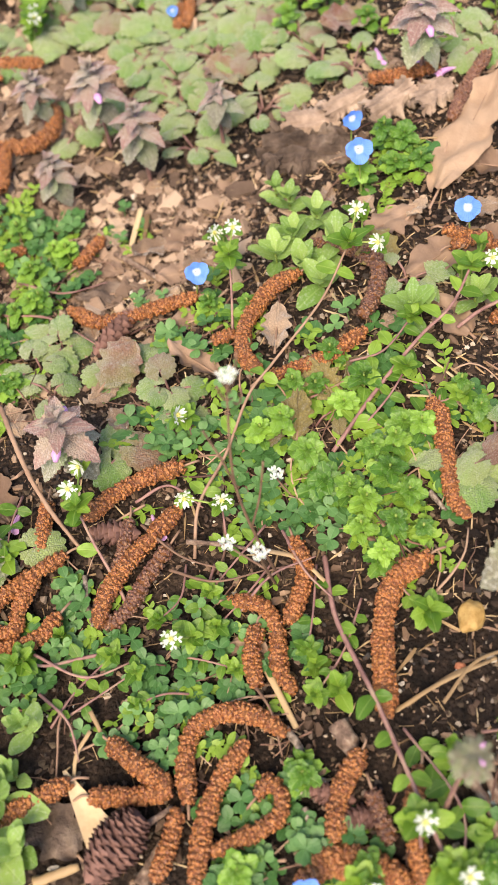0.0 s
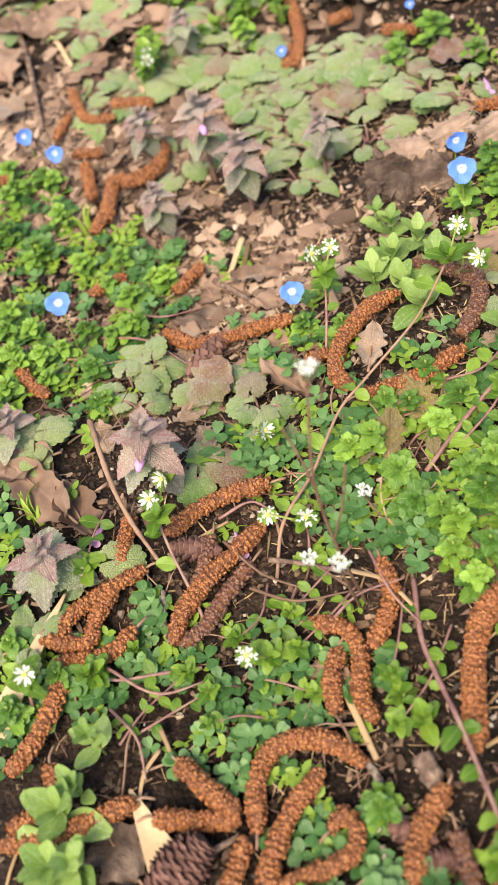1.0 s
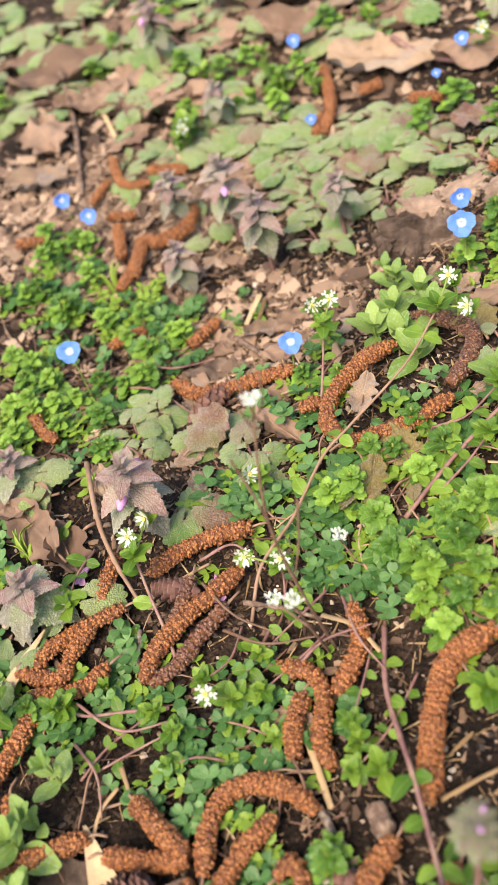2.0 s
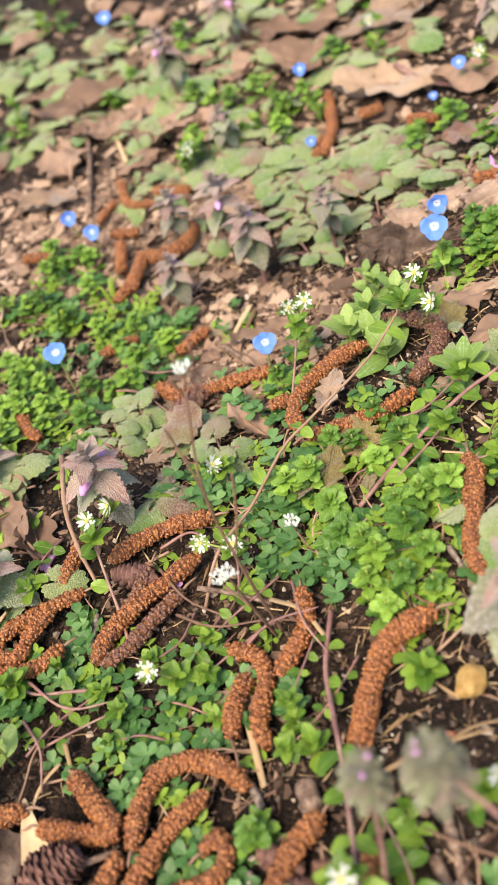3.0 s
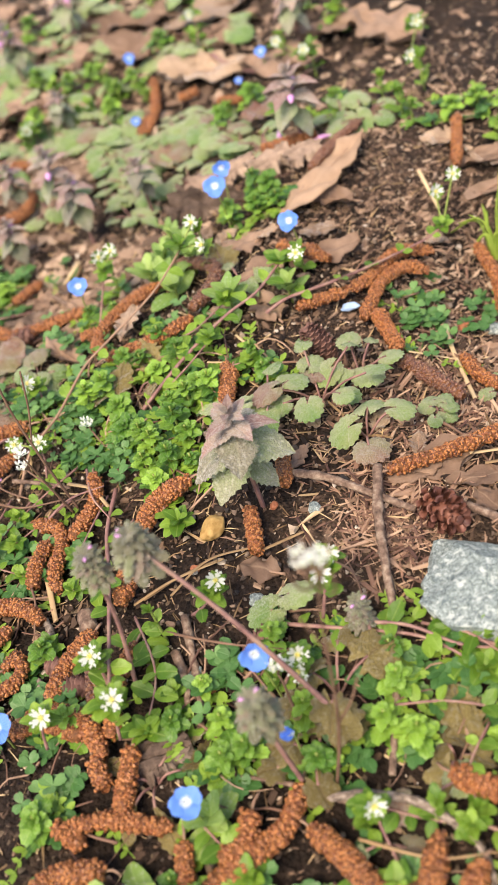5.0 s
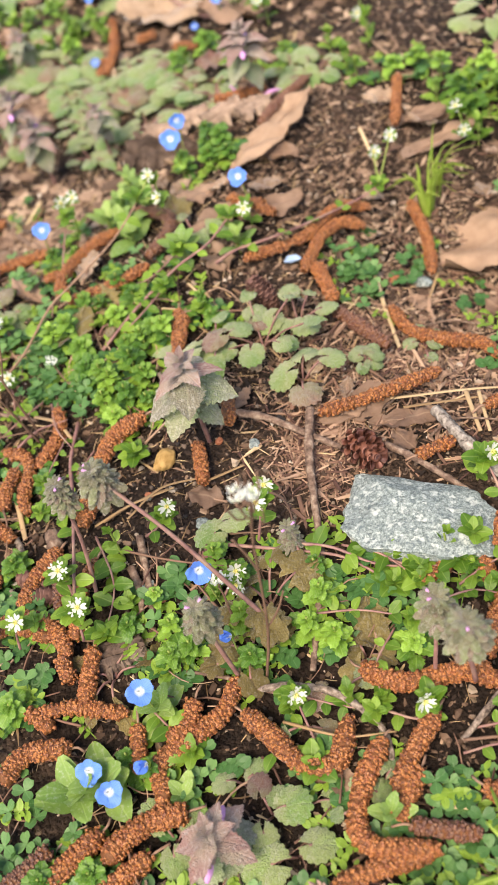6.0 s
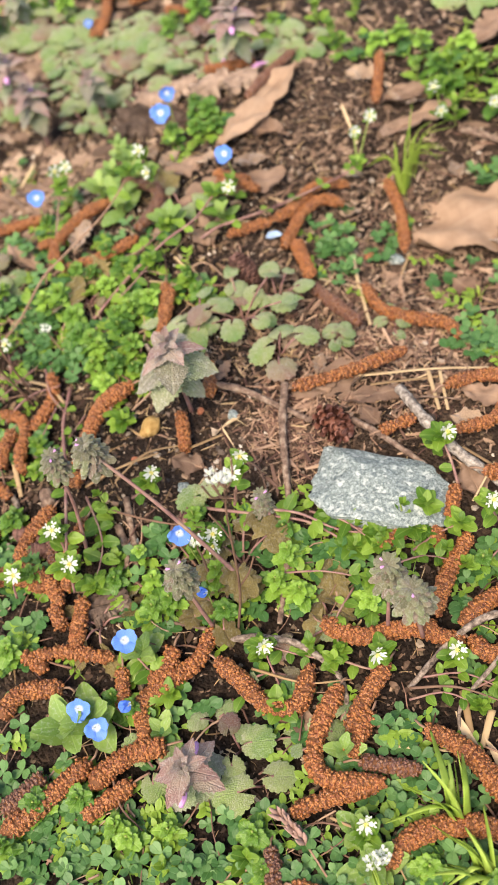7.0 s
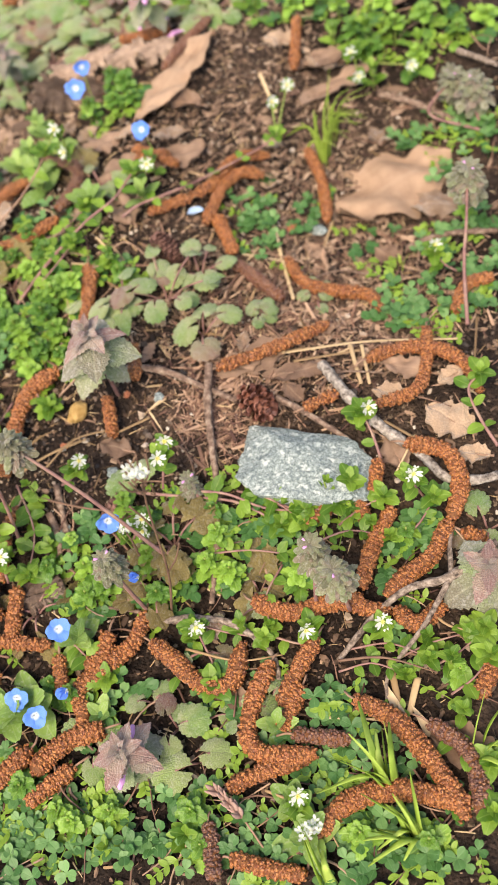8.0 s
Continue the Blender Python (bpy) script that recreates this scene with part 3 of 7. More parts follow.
def trefoil(b, k):
    rg = random.Random(50 + k)
    h = 3.5 + 1.3 * k
    lean = rg.uniform(-3, 3)
    top = Vector((lean, lean * 0.5, h))
    tube(b, spline([(0, 0, -1), (lean * 0.4, 0, h * 0.6), tuple(top)], 2.0), 0.3, 5)
    for j in range(3):
        m = Matrix.Translation(top) @ Matrix.Rotation(tau * j / 3 + rg.uniform(-0.2, 0.2), 4, "Z") @ Matrix.Rotation(radians(rg.uniform(5, 28)), 4, "X")
        blade(b, 5.2, 4.5, "leaflet", 0, 0, 0.14, 0.08, 0.02, across=4, at=m, notch=0.06, seed=k * 3 + j, rows_of=6)


TREFOIL = variants(5, trefoil, "leaf", CLOVER)


def stalk_to(parent, a, b2, r, material, name="stem", sag=0.0):
    a, b2 = np.array(a, dtype=float), np.array(b2, dtype=float)
    s = Build()
    tube(s, spline([a, (a + b2) / 2 + (0, 0, sag), b2], 1.5), lambda q: r * (1.1 - 0.3 * q), 6)
    return part(name, s.mesh(name, material), parent)


GREEN = []


def clover(x, y, spread, count, size=1.0):
    z = gz(x, y)
    GREEN.append((x, y, spread + 4))
    it = thing("clover", x, y, z, "low clover with blue-green three-part leaves over soil", "clover", "clover clumps")
    for _ in range(count):
        a, d = rnd.uniform(0, tau), spread * math.sqrt(rnd.random())
        px, py = d * math.cos(a), d * math.sin(a)
        part("leaf", rnd.choice(TREFOIL), it, put(px, py, gz(x + px, y + py) - z, rnd.uniform(0, 360), rnd.uniform(-14, 14), rnd.uniform(-14, 14), size * rnd.uniform(0.7, 1.15)))


def speedwell(x, y, size=1.0, h=5.0, layers=4, lean=(0, 0)):
    """A leafy shoot tip: pairs of toothed leaves, smaller and steeper towards the top."""
    z = gz(x, y)
    GREEN.append((x, y, 10))
    it = thing("speedwell", x, y, z, "bright green speedwell shoot with toothed leaves on soil", "speedwell", "speedwell shoots")
    stalk_to(it, (0, 0, -1), (lean[0], lean[1], h + layers * 1.3), 0.5, STEM_GREEN)
    turn = rnd.uniform(0, 180)
    for k in range(layers - 2):
        f = k / max(1, layers - 1)
        zz = h * (0.25 + 0.75 * f) + k * 1.6
        for j in range(3 if k == 0 else 4):
            s = size * (0.98 - 0.52 * f) * rnd.uniform(0.75, 1.15)
            out = 2.2 * size * (1 - f)
            a = radians(turn + k * 45 + 90 * j + 90)
            part("leaf", rnd.choice(SPEED_LEAF), it, put(lean[0] * f + out * math.cos(a), lean[1] * f + out * math.sin(a), zz, turn + k * 45 + 90 * j + rnd.uniform(-18, 18), 2 + 50 * f + rnd.uniform(-10, 12), rnd.uniform(-14, 14), s))
    part("shoot_tip", rnd.choice(SPEED_TIP), it, put(lean[0], lean[1], h * 0.8 + (layers - 2) * 1.6, turn + rnd.uniform(0, 90), rnd.uniform(-14, 14), rnd.uniform(-14, 14), size * rnd.uniform(0.68, 0.95)), "lighter green leaf tuft")["kind"] = "stuff"


def speedwell_flower(x, y, h, size=1.0, face=(20, 200), bud=False):
    """Four blue petals on a thin stalk; face: tilt and heading of the open side."""
    z = gz(x, y)
    it = thing("speedwell_flower", x, y, z, "small sky-blue speedwell flower with white throat on thin stalk", "flower", "blue flowers")
    stalk_to(it, (rnd.uniform(-3, 3), rnd.uniform(-3, 3), 0), (0, 0, h), 0.35, STEM_GREEN, "stalk")
    hub = Matrix.Translation((0, 0, h * MM)) @ Matrix.Rotation(radians(face[1]), 4, "Z") @ Matrix.Rotation(radians(-face[0]), 4, "X")
    for j, s in enumerate((1.08, 0.98, 0.8, 0.98)):
        lift = 75 if bud else 27
        part("petal", PETAL_BLUE[j % 2], it, hub @ Matrix.Rotation(tau * j / 4, 4, "Z") @ Matrix.Rotation(radians(lift + rnd.uniform(-4, 6)), 4, "X") @ Matrix.Scale(0.98 * size * s, 4))
    for j in (-1, 1):
        b = Build()
        tube(b, spline([(0, 0, 0), (j * 0.5, -0.2, 1.0), (j * 1.1, -0.4, 1.9)], 0.5), 0.16, 5)
        part("stamen", b.mesh("stamen", WHITE), it, hub)
    part("calyx", CALYX[0], it, hub @ Matrix.Translation((0, 0, -0.8 * MM)) @ Matrix.Scale(0.75 * size, 4), "green cup")


def star_flower(it, at, tilt, head, size=1.0):
    """Five deeply cleft white petals, as ten narrow ones, in a green cup."""
    hub = Matrix.Translation([c * MM for c in at]) @ Matrix.Rotation(radians(head), 4, "Z") @ Matrix.Rotation(radians(-tilt), 4, "X")
    flower = part("flower", CALYX[0], it, hub @ Matrix.Scale(size, 4), "star-shaped white flower in a green cup")
    for j in range(5):
        part("petal", PETAL_WHITE[j % 2], flower, Matrix.Rotation(tau * j / 5, 4, "Z") @ Matrix.Rotation(radians(22 + rnd.uniform(-8, 8)), 4, "X"), "cleft white petal")
    b = Build()
    for j in range(6):
        a = tau * j / 6
        tube(b, spline([(0, 0, 0), (0.4 * math.cos(a), 0.4 * math.sin(a), 0.8), (0.8 * math.cos(a), 0.8 * math.sin(a), 1.3)], 0.5), 0.2, 5)
    part("stamen_tuft", b.mesh("stamen_tuft", STAMEN), flower, None, "yellow stamens")


def leaf_whorl(it, at, count, size, pitch, meshes=None, head=None):
    head = rnd.uniform(0, 360) if head is None else head
    for j in range(count):
        part("leaf", rnd.choice(meshes or CHICK_LEAF), it, put(*at, head + 360 * j / count + rnd.uniform(-18, 18), pitch + rnd.uniform(-12, 12), rnd.uniform(-15, 15), size * rnd.uniform(0.75, 1.15)))


def chickweed(pts, r=0.7, leaf=0.9, step=9.0, flowers=(), stem=None, tip=True, label=""):
    """A trailing stem through (x, y, height) with leaf pairs, and white flowers at (x, y, height, tilt, heading)."""
    x0, y0, _ = pts[0]
    z0 = gz(x0, y0)
    raw = [(x - x0, y - y0, lie(x * MM, y * MM) * 1000 + h - z0) for x, y, h in pts]
    it = thing("chickweed", x0, y0, z0, label or "chickweed with trailing reddish stem, small green leaves and white flowers", "chickweed", "chickweed plants")
    line = spline(raw, 1.5)
    b = Build()
    tube(b, line, lambda a: r * 0.72 * (1.15 - 0.45 * a), 6, 0.08)
    part("stem", b.mesh("stem", stem or STEM_RED), it)
    done, fr = 0.0, frames(line)
    turn = 0
    for i in range(1, len(line)):
        done += np.linalg.norm(line[i] - line[i - 1])
        if done >= step:
            done, turn = 0.0, turn + 1
            t = fr[i][0]
            head = math.degrees(math.atan2(t[1], t[0])) - 90
            for s in (-1, 1):
                if rnd.random() < 0.85:
                    part("leaf", rnd.choice(CHICK_LEAF), it, put(*line[i], head + s * (60 + 20 * (turn % 2)) + rnd.uniform(-20, 20), rnd.uniform(-5, 35), rnd.uniform(-20, 20), leaf * rnd.uniform(0.7, 1.1)))
    if tip:
        leaf_whorl(it, line[-1], 5, leaf, 30)
        leaf_whorl(it, line[-1] + (0, 0, 1.2), 4, leaf * 0.7, 55)
    for fx, fy, fh, tilt, head in flowers:
        p = (fx - x0, fy - y0, lie(fx * MM, fy * MM) * 1000 + fh - z0)
        near = min(line, key=lambda q: np.linalg.norm(q - np.array(p)))
        stalk_to(it, near, p, 0.4, STEM_GREEN, "flower_stalk")
        star_flower(it, p, tilt, head)
        leaf_whorl(it, (p[0], p[1], p[2] - 3.0), 3, leaf * 0.75, 35)
    return it


def sprig(x, y, h, size=1.0, count=3, meshes=None, name="chickweed", label="small pale green leafy sprig standing in the litter", stem=None):
    """An upright short shoot with opposite smooth leaves."""
    z = gz(x, y)
    it = thing(name, x, y, z, label, name.replace("_", " "), "leafy sprigs")
    stalk_to(it, (0, 0, -1), (rnd.uniform(-1, 1), rnd.uniform(-1, 1), h), 0.5, stem or STEM_GREEN)
    turn = rnd.uniform(0, 180)
    for k in range(count):
        f = (k + 1) / count
        leaf_whorl(it, (0, 0, h * f), 2 if k < count - 1 else 4, size * (1.1 - 0.4 * f), 12 + 45 * f, meshes, turn + 90 * k)


def mouse_ear(x, y, h, size=1.0):
    sprig(x, y, h, size, 3, EAR_LEAF, "mouse_ear_chickweed", "downy light green mouse-ear shoot with smooth oval leaves")


def dead_nettle(x, y, h, size=1.0, flowers=2, lean=(0, 0), turn=None):
    """Square stem with crossed leaf pairs: grey-green and drooping below, purple-grey and smaller above, pink flowers in the axils."""
    z = gz(x, y)
    top = h * 1.22
    it = thing("dead_nettle", x, y, z, "red dead-nettle with downy purple top leaves and pink flowers" if flowers else "red dead-nettle with downy purple-grey leaves, not in flower", "dead-nettle", "dead-nettles")
    b = Build()
    tube(b, spline([(0, 0, -1), (lean[0] * 0.3, lean[1] * 0.3, top * 0.5), (lean[0], lean[1], top)], 2.0), 0.9, 4)
    part("stem", b.mesh("stem", STEM_RED), it)
    turn = rnd.uniform(0, 90) if turn is None else turn
    for k, (down, pitch, sc) in enumerate(((11, -34, 0.92), (7.0, -22, 1.0), (4.4, -12, 1.05), (2.4, -2, 1.0), (0.6, 8, 0.88), (-0.8, 17, 0.74), (-2.0, 28, 0.6), (-3.0, 40, 0.48), (-3.8, 54, 0.37), (-4.4, 68, 0.26))):
        zz = max(2.5, top - down * size)
        for j in range(2):
            part("leaf", rnd.choice(MID_LEAF if k < (2 if flowers else 4) else TOP_LEAF), it, put(lean[0] * zz / top, lean[1] * zz / top, zz, turn + 90 * k + 24 * (k // 2) + 180 * j + rnd.uniform(-14, 14), pitch + rnd.uniform(-8, 8), rnd.uniform(-10, 10), sc * size * rnd.uniform(0.84, 1.02)), "purplish top leaf" if k > 3 else "")
    for j in range(flowers):
        a = radians(turn + 45 + (180 if j == 1 else 90) * j + rnd.uniform(-12, 12))
        b = Build()
        p = [(lean[0] + q * size * math.cos(a), lean[1] + q * size * math.sin(a), top - e * size) for q, e in ((2.5, 4.6), (5.4, 3.4), (7.2, 3.2), (8.4, 4.0))]
        tube(b, spline(p, 0.7), lambda q: 0.6 + 1.7 * math.sin(math.pi * min(1, q * 0.95)) ** 1.5 * q, 8, 0.04)
        part("flower", b.mesh("flower", PINK), it, label="pink hooded flower")


def nettle_leaves(x, y, spread, count, size=1.0, red=0.12, meshes=None, name="dead_nettle", label="low dead-nettle shoot with quilted scalloped grey-green leaves", h=(3, 8), stem=None):
    """Scalloped leaves on stalks from one root."""
    z = gz(x, y)
    it = thing(name, x, y, z, label, "dead-nettle" if name == "dead_nettle" else name.replace("_", " "), "low leaf clumps")
    stems = Build()
    for k in range(count):
        a = tau * k / count + rnd.uniform(-0.5, 0.5)
        d = spread * rnd.uniform(0.35, 1.0)
        top = (d * math.cos(a), d * math.sin(a), rnd.uniform(*h))
        tube(stems, spline([(0, 0, -1), (top[0] / 2, top[1] / 2, top[2] / 2 + 2), top], 2.0), 0.45, 5)
        me = rnd.choice(meshes or (NETTLE_RED if rnd.random() < red else NETTLE_ROUND + NETTLE_HEART[:1]))
        part("leaf", me, it, put(*top, math.degrees(a) - 90 + rnd.uniform(-30, 30), rnd.uniform(-25, 12), rnd.uniform(-14, 14), size * rnd.uniform(0.65, 1.1)))
    part("stem", stems.mesh("stem", stem or STEM_RED), it)


def henbit(pts, size=1.0, tiers=5):
    """A reddish stem with frilled round leaf whorls gathered into a head at its end."""
    x0, y0, _ = pts[0]
    z0 = gz(x0, y0)
    raw = [(x - x0, y - y0, lie(x * MM, y * MM) * 1000 + h - z0) for x, y, h in pts]
    it = thing("henbit", x0, y0, z0, "henbit with reddish stem and frilled grey-green downy head", "henbit", "henbit plants")
    line = spline(raw, 1.5)
    b = Build()
    tube(b, line, lambda a: 0.85 - 0.25 * a, 6, 0.05)
    part("stem", b.mesh("stem", STEM_RED), it)
    top = line[-1]
    for k in range(tiers):
        f = k / (tiers - 1)
        for j in range(4):
            part("leaf", rnd.choice(HENBIT_LEAF), it, put(top[0], top[1], top[2] + 8 * f - 4, 90 * j + 37 * k + rnd.uniform(-18, 18), -30 + 62 * f + rnd.uniform(-12, 12), rnd.uniform(-16, 16), size * (1.12 - 0.55 * f) * rnd.uniform(0.8, 1.1)), "frilled downy leaf")
    for j in range(2):
        a = tau * j / 2 + rnd.uniform(0, 3)
        b = Build()
        p = [(2.4 * q * math.cos(a), 3 * q * math.sin(a), 3 + e) for q, e in ((0.2, 0), (0.7, 1.6), (1.1, 2.4))]
        tube(b, spline(p, 0.7), lambda q: 0.2 + 0.28 * q, 6)
        part("bud", b.mesh("bud", PINK), it, Matrix.Translation([c * MM for c in top]), "small pink bud")


def bittercress(pts, heads, pods=()):
    """A thin dark stem with a cluster of tiny white flowers and slender upright pods."""
    x0, y0, _ = pts[0]
    z0 = gz(x0, y0)
    low = lambda q: (q[0] - x0, q[1] - y0, lie(q[0] * MM, q[1] * MM) * 1000 + q[2] - z0)
    line = spline([low(q) for q in pts], 1.5)
    it = thing("bittercress", x0, y0, z0, "slender bittercress with dark stem, thin pods and tiny white flowers", "bittercress", "bittercress plants")
    b = Build()
    tube(b, line, lambda a: 0.55 - 0.2 * a, 6)
    part("stem", b.mesh("stem", STEM_DARK), it)
    for q in heads:
        p = np.array(low(q))
        near = min(line, key=lambda v: np.linalg.norm(v - p))
        if np.linalg.norm(near - p) > 1:
            stalk_to(it, near, p, 0.4, STEM_DARK, "branch")
        for j in range(5):
            a = tau * j / 5 + rnd.uniform(-0.3, 0.3)
            e = p + (1.7 * math.cos(a), 1.7 * math.sin(a), rnd.uniform(0.3, 2.6))
            fl = Build()
            tube(fl, spline([p, (p + e) / 2, e], 1.0), 0.18, 5)
            for k in range(4):
                m = Matrix.Translation(e) @ Matrix.Rotation(tau * k / 4 + a, 4, "Z") @ Matrix.Rotation(radians(rnd.uniform(25, 60)), 4, "X")
                blade(fl, 1.9, 0.95, "leaflet", 0, 0, 0, -0.05, at=m, across=2, rows_of=4)
            part("flower", fl.mesh("flower", WHITE), it, label="tiny white flower")
        if len(pts) > 3:
            for j in range(4):
                a = tau * j / 4 + 0.6
                foot = p - (0, 0, 4.0 + 2.5 * j)
                tip = foot + (4.2 * math.cos(a), 4.2 * math.sin(a), 11.0)
                s = Build()
                tube(s, spline([foot, foot + (2.6 * math.cos(a), 2.6 * math.sin(a), 2.5), tip], 1.5), 0.33, 6)
                part("pod", s.mesh("pod", STEM_DARK), it)
    for a, e in pods:
        s = Build()
        p, q = np.array(low(a)), np.array(low(e))
        tube(s, spline([p, (p + q) / 2 + (0.6, 0, -0.8), q], 1.5), 0.35, 6)
        part("pod", s.mesh("pod", STEM_DARK), it)


def grass_tuft(x, y, blades, size=1.0, h=22, head=None, spread=180):
    z = gz(x, y)
    it = thing("grass_tuft", x, y, z, "tuft of yellow-green grass blades", "grass", "grass tufts")
    for k in range(blades):
        a = radians((head if head is not None else 0) + rnd.uniform(-spread, spread))
        ln = h * size * rnd.uniform(0.6, 1.15)
        out = ln * rnd.uniform(0.35, 0.75)
        bx, by = rnd.uniform(-2.5, 2.5), rnd.uniform(-2.5, 2.5)
        line = spline([(bx, by, -1), (bx + out * 0.3 * math.cos(a), by + out * 0.3 * math.sin(a), ln * 0.55), (bx + out * math.cos(a), by + out * math.sin(a), ln * rnd.uniform(0.2, 0.7))], 1.6)
        b = Build()
        tube(b, line, lambda q: 1.7 * size * (1.05 - q) ** 0.6, 6, 0, 0.2)
        part("blade", b.mesh("blade", GRASS), it)

# ---- dead and hard things ----


def twig(pts, r, material=None, label="dry brown twig lying on the litter", forks=(), taper=0.4, flat=1.0, name="twig"):
    x0, y0, _ = pts[0]
    z0 = gz(x0, y0)
    low = lambda q: (q[0] - x0, q[1] - y0, lie(q[0] * MM, q[1] * MM) * 1000 + q[2] - z0)
    it = thing(name, x0, y0, z0, label, name.replace("_", " "), name.replace("_", " ") + "s")
    b = Build()
    knots = [rnd.uniform(0.1, 0.9) for _ in range(4)]
    prof = lambda a: r * (1.1 - taper * a) * (1 + 0.22 * sum(math.exp(-((a - k) / 0.025) ** 2) for k in knots))
    tube(b, spline([low(q) for q in pts], 1.2), prof if flat == 1 else (lambda a: r * (1.05 - taper * a)), 9, 0.12 if flat == 1 else 0.05, flat)
    part("stick" if name == "twig" else "stalk", b.mesh("stick", material or TWIG), it)
    for f in forks:
        b = Build()
        tube(b, spline([low(q) for q in f], 1.2), lambda a: r * 0.7 * (1.1 - 0.5 * a), 8, 0.07)
        part("side_twig", b.mesh("side_twig", material or TWIG), it)
    return it


def straw(pts, r=0.9, label="pale dry straw stalk"):
    twig(pts, r * 0.72, STRAW, label, flat=0.4, name="straw", taper=0.2)


def bract(x, y, h, length, width, head, pitch=0.0, label="pale tan dry bract on the soil", material=None):
    """A stiff dry bract: a thick-edged wedge, pointed at its start and hollow along the middle."""
    it = thing("dry_bract", x, y, lie(x * MM, y * MM) * 1000, label, "bract", "dry bracts")
    b = Build()
    for low in (0.0, 0.5):
        rows, uvs = [], []
        for i in range(9):
            t = i / 8
            w = width / 2 * (0.08 + 0.92 * min(1, t * 1.1) ** 0.9) * (1 if i < 8 else 0.85)
            rows.append([(e * w, t * length + 0.5 * math.sin(5 * e), h + 0.12 * e * e * w * 2 - low + 0.4 * math.sin(4 * t)) for e in (-1, -0.5, 0, 0.5, 1)])
            uvs.append([(0.5 + e / 2, t) for e in (-1, -0.5, 0, 0.5, 1)])
        b.sheet([r[::-1] for r in rows] if low else rows, uvs)
    part("blade", b.mesh("blade", material or STRAW_PALE), it, put(0, 0, 0, head, pitch))


def fallen_petal(x, y, head, length=6.0):
    """A dropped tubular flower of the dead-nettle."""
    it = thing("fallen_flower", x, y, lie(x * MM, y * MM) * 1000, "fallen pale purple dead-nettle flower on the litter", "flower", "fallen flowers", head)
    b = Build()
    tube(b, spline([(0, 0, 2.5), (0, length * 0.5, 3.4), (0, length, 3.6)], 0.7), lambda q: 0.45 + 0.9 * q, 8, 0.06)
    for e in (-0.6, 0.6):
        blade(b, 3.0, 2.4, "leaflet", 0, 0, 0.2, 0.2, across=4, at=Matrix.Translation((0, length, 3.4)) @ Matrix.Rotation(e, 4, "Z"), rows_of=5)
    part("tube", b.mesh("tube", PINK), it)


def withered_grass(x, y, head, length=22.0):
    """A withered flower head of grass: a bent stalk with small husks along it."""
    it = thing("withered_grass", x, y, lie(x * MM, y * MM) * 1000, "withered pinkish brown grass flower head lying on clover", "withered grass", "", head)
    line = spline([(0, -length * 0.6, 5), (1, 0, 6), (0, length * 0.5, 7)], 1.0)
    b = Build()
    tube(b, line, 0.4, 6)
    part("stalk", b.mesh("stalk", STEM_TAN), it)
    rg = random.Random(5)
    for k, q in enumerate(line[len(line) // 2:]):
        for e in (-1, 1):
            b = Build()
            tube(b, [np.array((0, i * 0.9, 0.12 * i * i)) for i in range(6)], lambda a: 0.85 * math.sin(math.pi * (0.1 + 0.85 * a)), 6, 0.1, 0.6)
            part("husk", b.mesh("husk", HUSK), it, put(*q, e * rg.uniform(15, 50), rg.uniform(0, 40), 0, rg.uniform(0.7, 1.1)))


def dead_leaf(x, y, length, width, head, material=None, h=1.0, tilt=(0, 0), lobes=5, bend=0.5, seed=1, label="crumpled brown dead leaf lying on the soil"):
    """A dry leaf: lobed outline, midrib, cupped and twisted, with thickness."""
    rg = random.Random(seed)
    z = gz(x, y)
    it = thing("dead_leaf", x, y, lie(x * MM, y * MM) * 1000, label, "dead leaf", "dead leaves", head)
    b = Build()
    n, m = 26, 10
    ph = [rg.uniform(0, tau) for _ in range(6)]
    for level in (0.0, -0.35):
        rows, uvs = [], []
        for i in range(n + 1):
            t = i / n
            w = width / 2 * (math.sin(math.pi * min(1, 0.04 + 0.95 * t)) ** 0.6)
            row, q = [], []
            for j in range(m + 1):
                s = 2 * j / m - 1
                k = 1 + abs(s) ** 2 * (0.15 * math.sin(lobes * tau * t + ph[0] + (1.2 if s > 0 else 0)) + 0.08 * math.sin(31 * t + ph[1] * s) + rg.uniform(-0.05, 0.05) * (level == 0.0))
                px, py = s * w * k, (t - 0.5) * length
                pz = bend * (s * s * w * 0.45 + 0.10 * length * (2 * t - 1) ** 2) + width * 0.07 * math.sin(5 * t + ph[2] + 2.2 * s) + width * 0.035 * math.sin(13 * t + ph[3] - 4 * s) + width * 0.14 * noise.noise(Vector((s * 1.6, t * length / width * 2.2, seed)))
                row.append((px, py, pz + level + h + 0.4))
                q.append((0.5 + s / 2, t))
            rows.append(row)
            uvs.append(q)
        if level == 0.0:
            keep = rows
            b.sheet(rows, uvs)
        else:
            rows = [[(p[0], p[1], p[2] - 0.35) for p in r2] for r2 in keep]
            b.sheet([r2[::-1] for r2 in rows], uvs)
    part("blade", b.mesh("blade", material or DEAD_LEAF), it, Matrix.Rotation(radians(tilt[0]), 4, "X") @ Matrix.Rotation(radians(tilt[1]), 4, "Y"))
    s = Build()
    tube(s, spline([(0, -length * 0.62, h), (0, -length * 0.3, h - 0.2 + bend * 0.1 * length * 0.4), (0, length * 0.3, h + bend * 0.1 * length * 0.4)], 2), lambda a: 0.55 - 0.4 * a, 6)
    part("midrib", s.mesh("midrib", STEM_TAN), it, Matrix.Rotation(radians(tilt[0]), 4, "X") @ Matrix.Rotation(radians(tilt[1]), 4, "Y"))


CONE_SCALES = {}


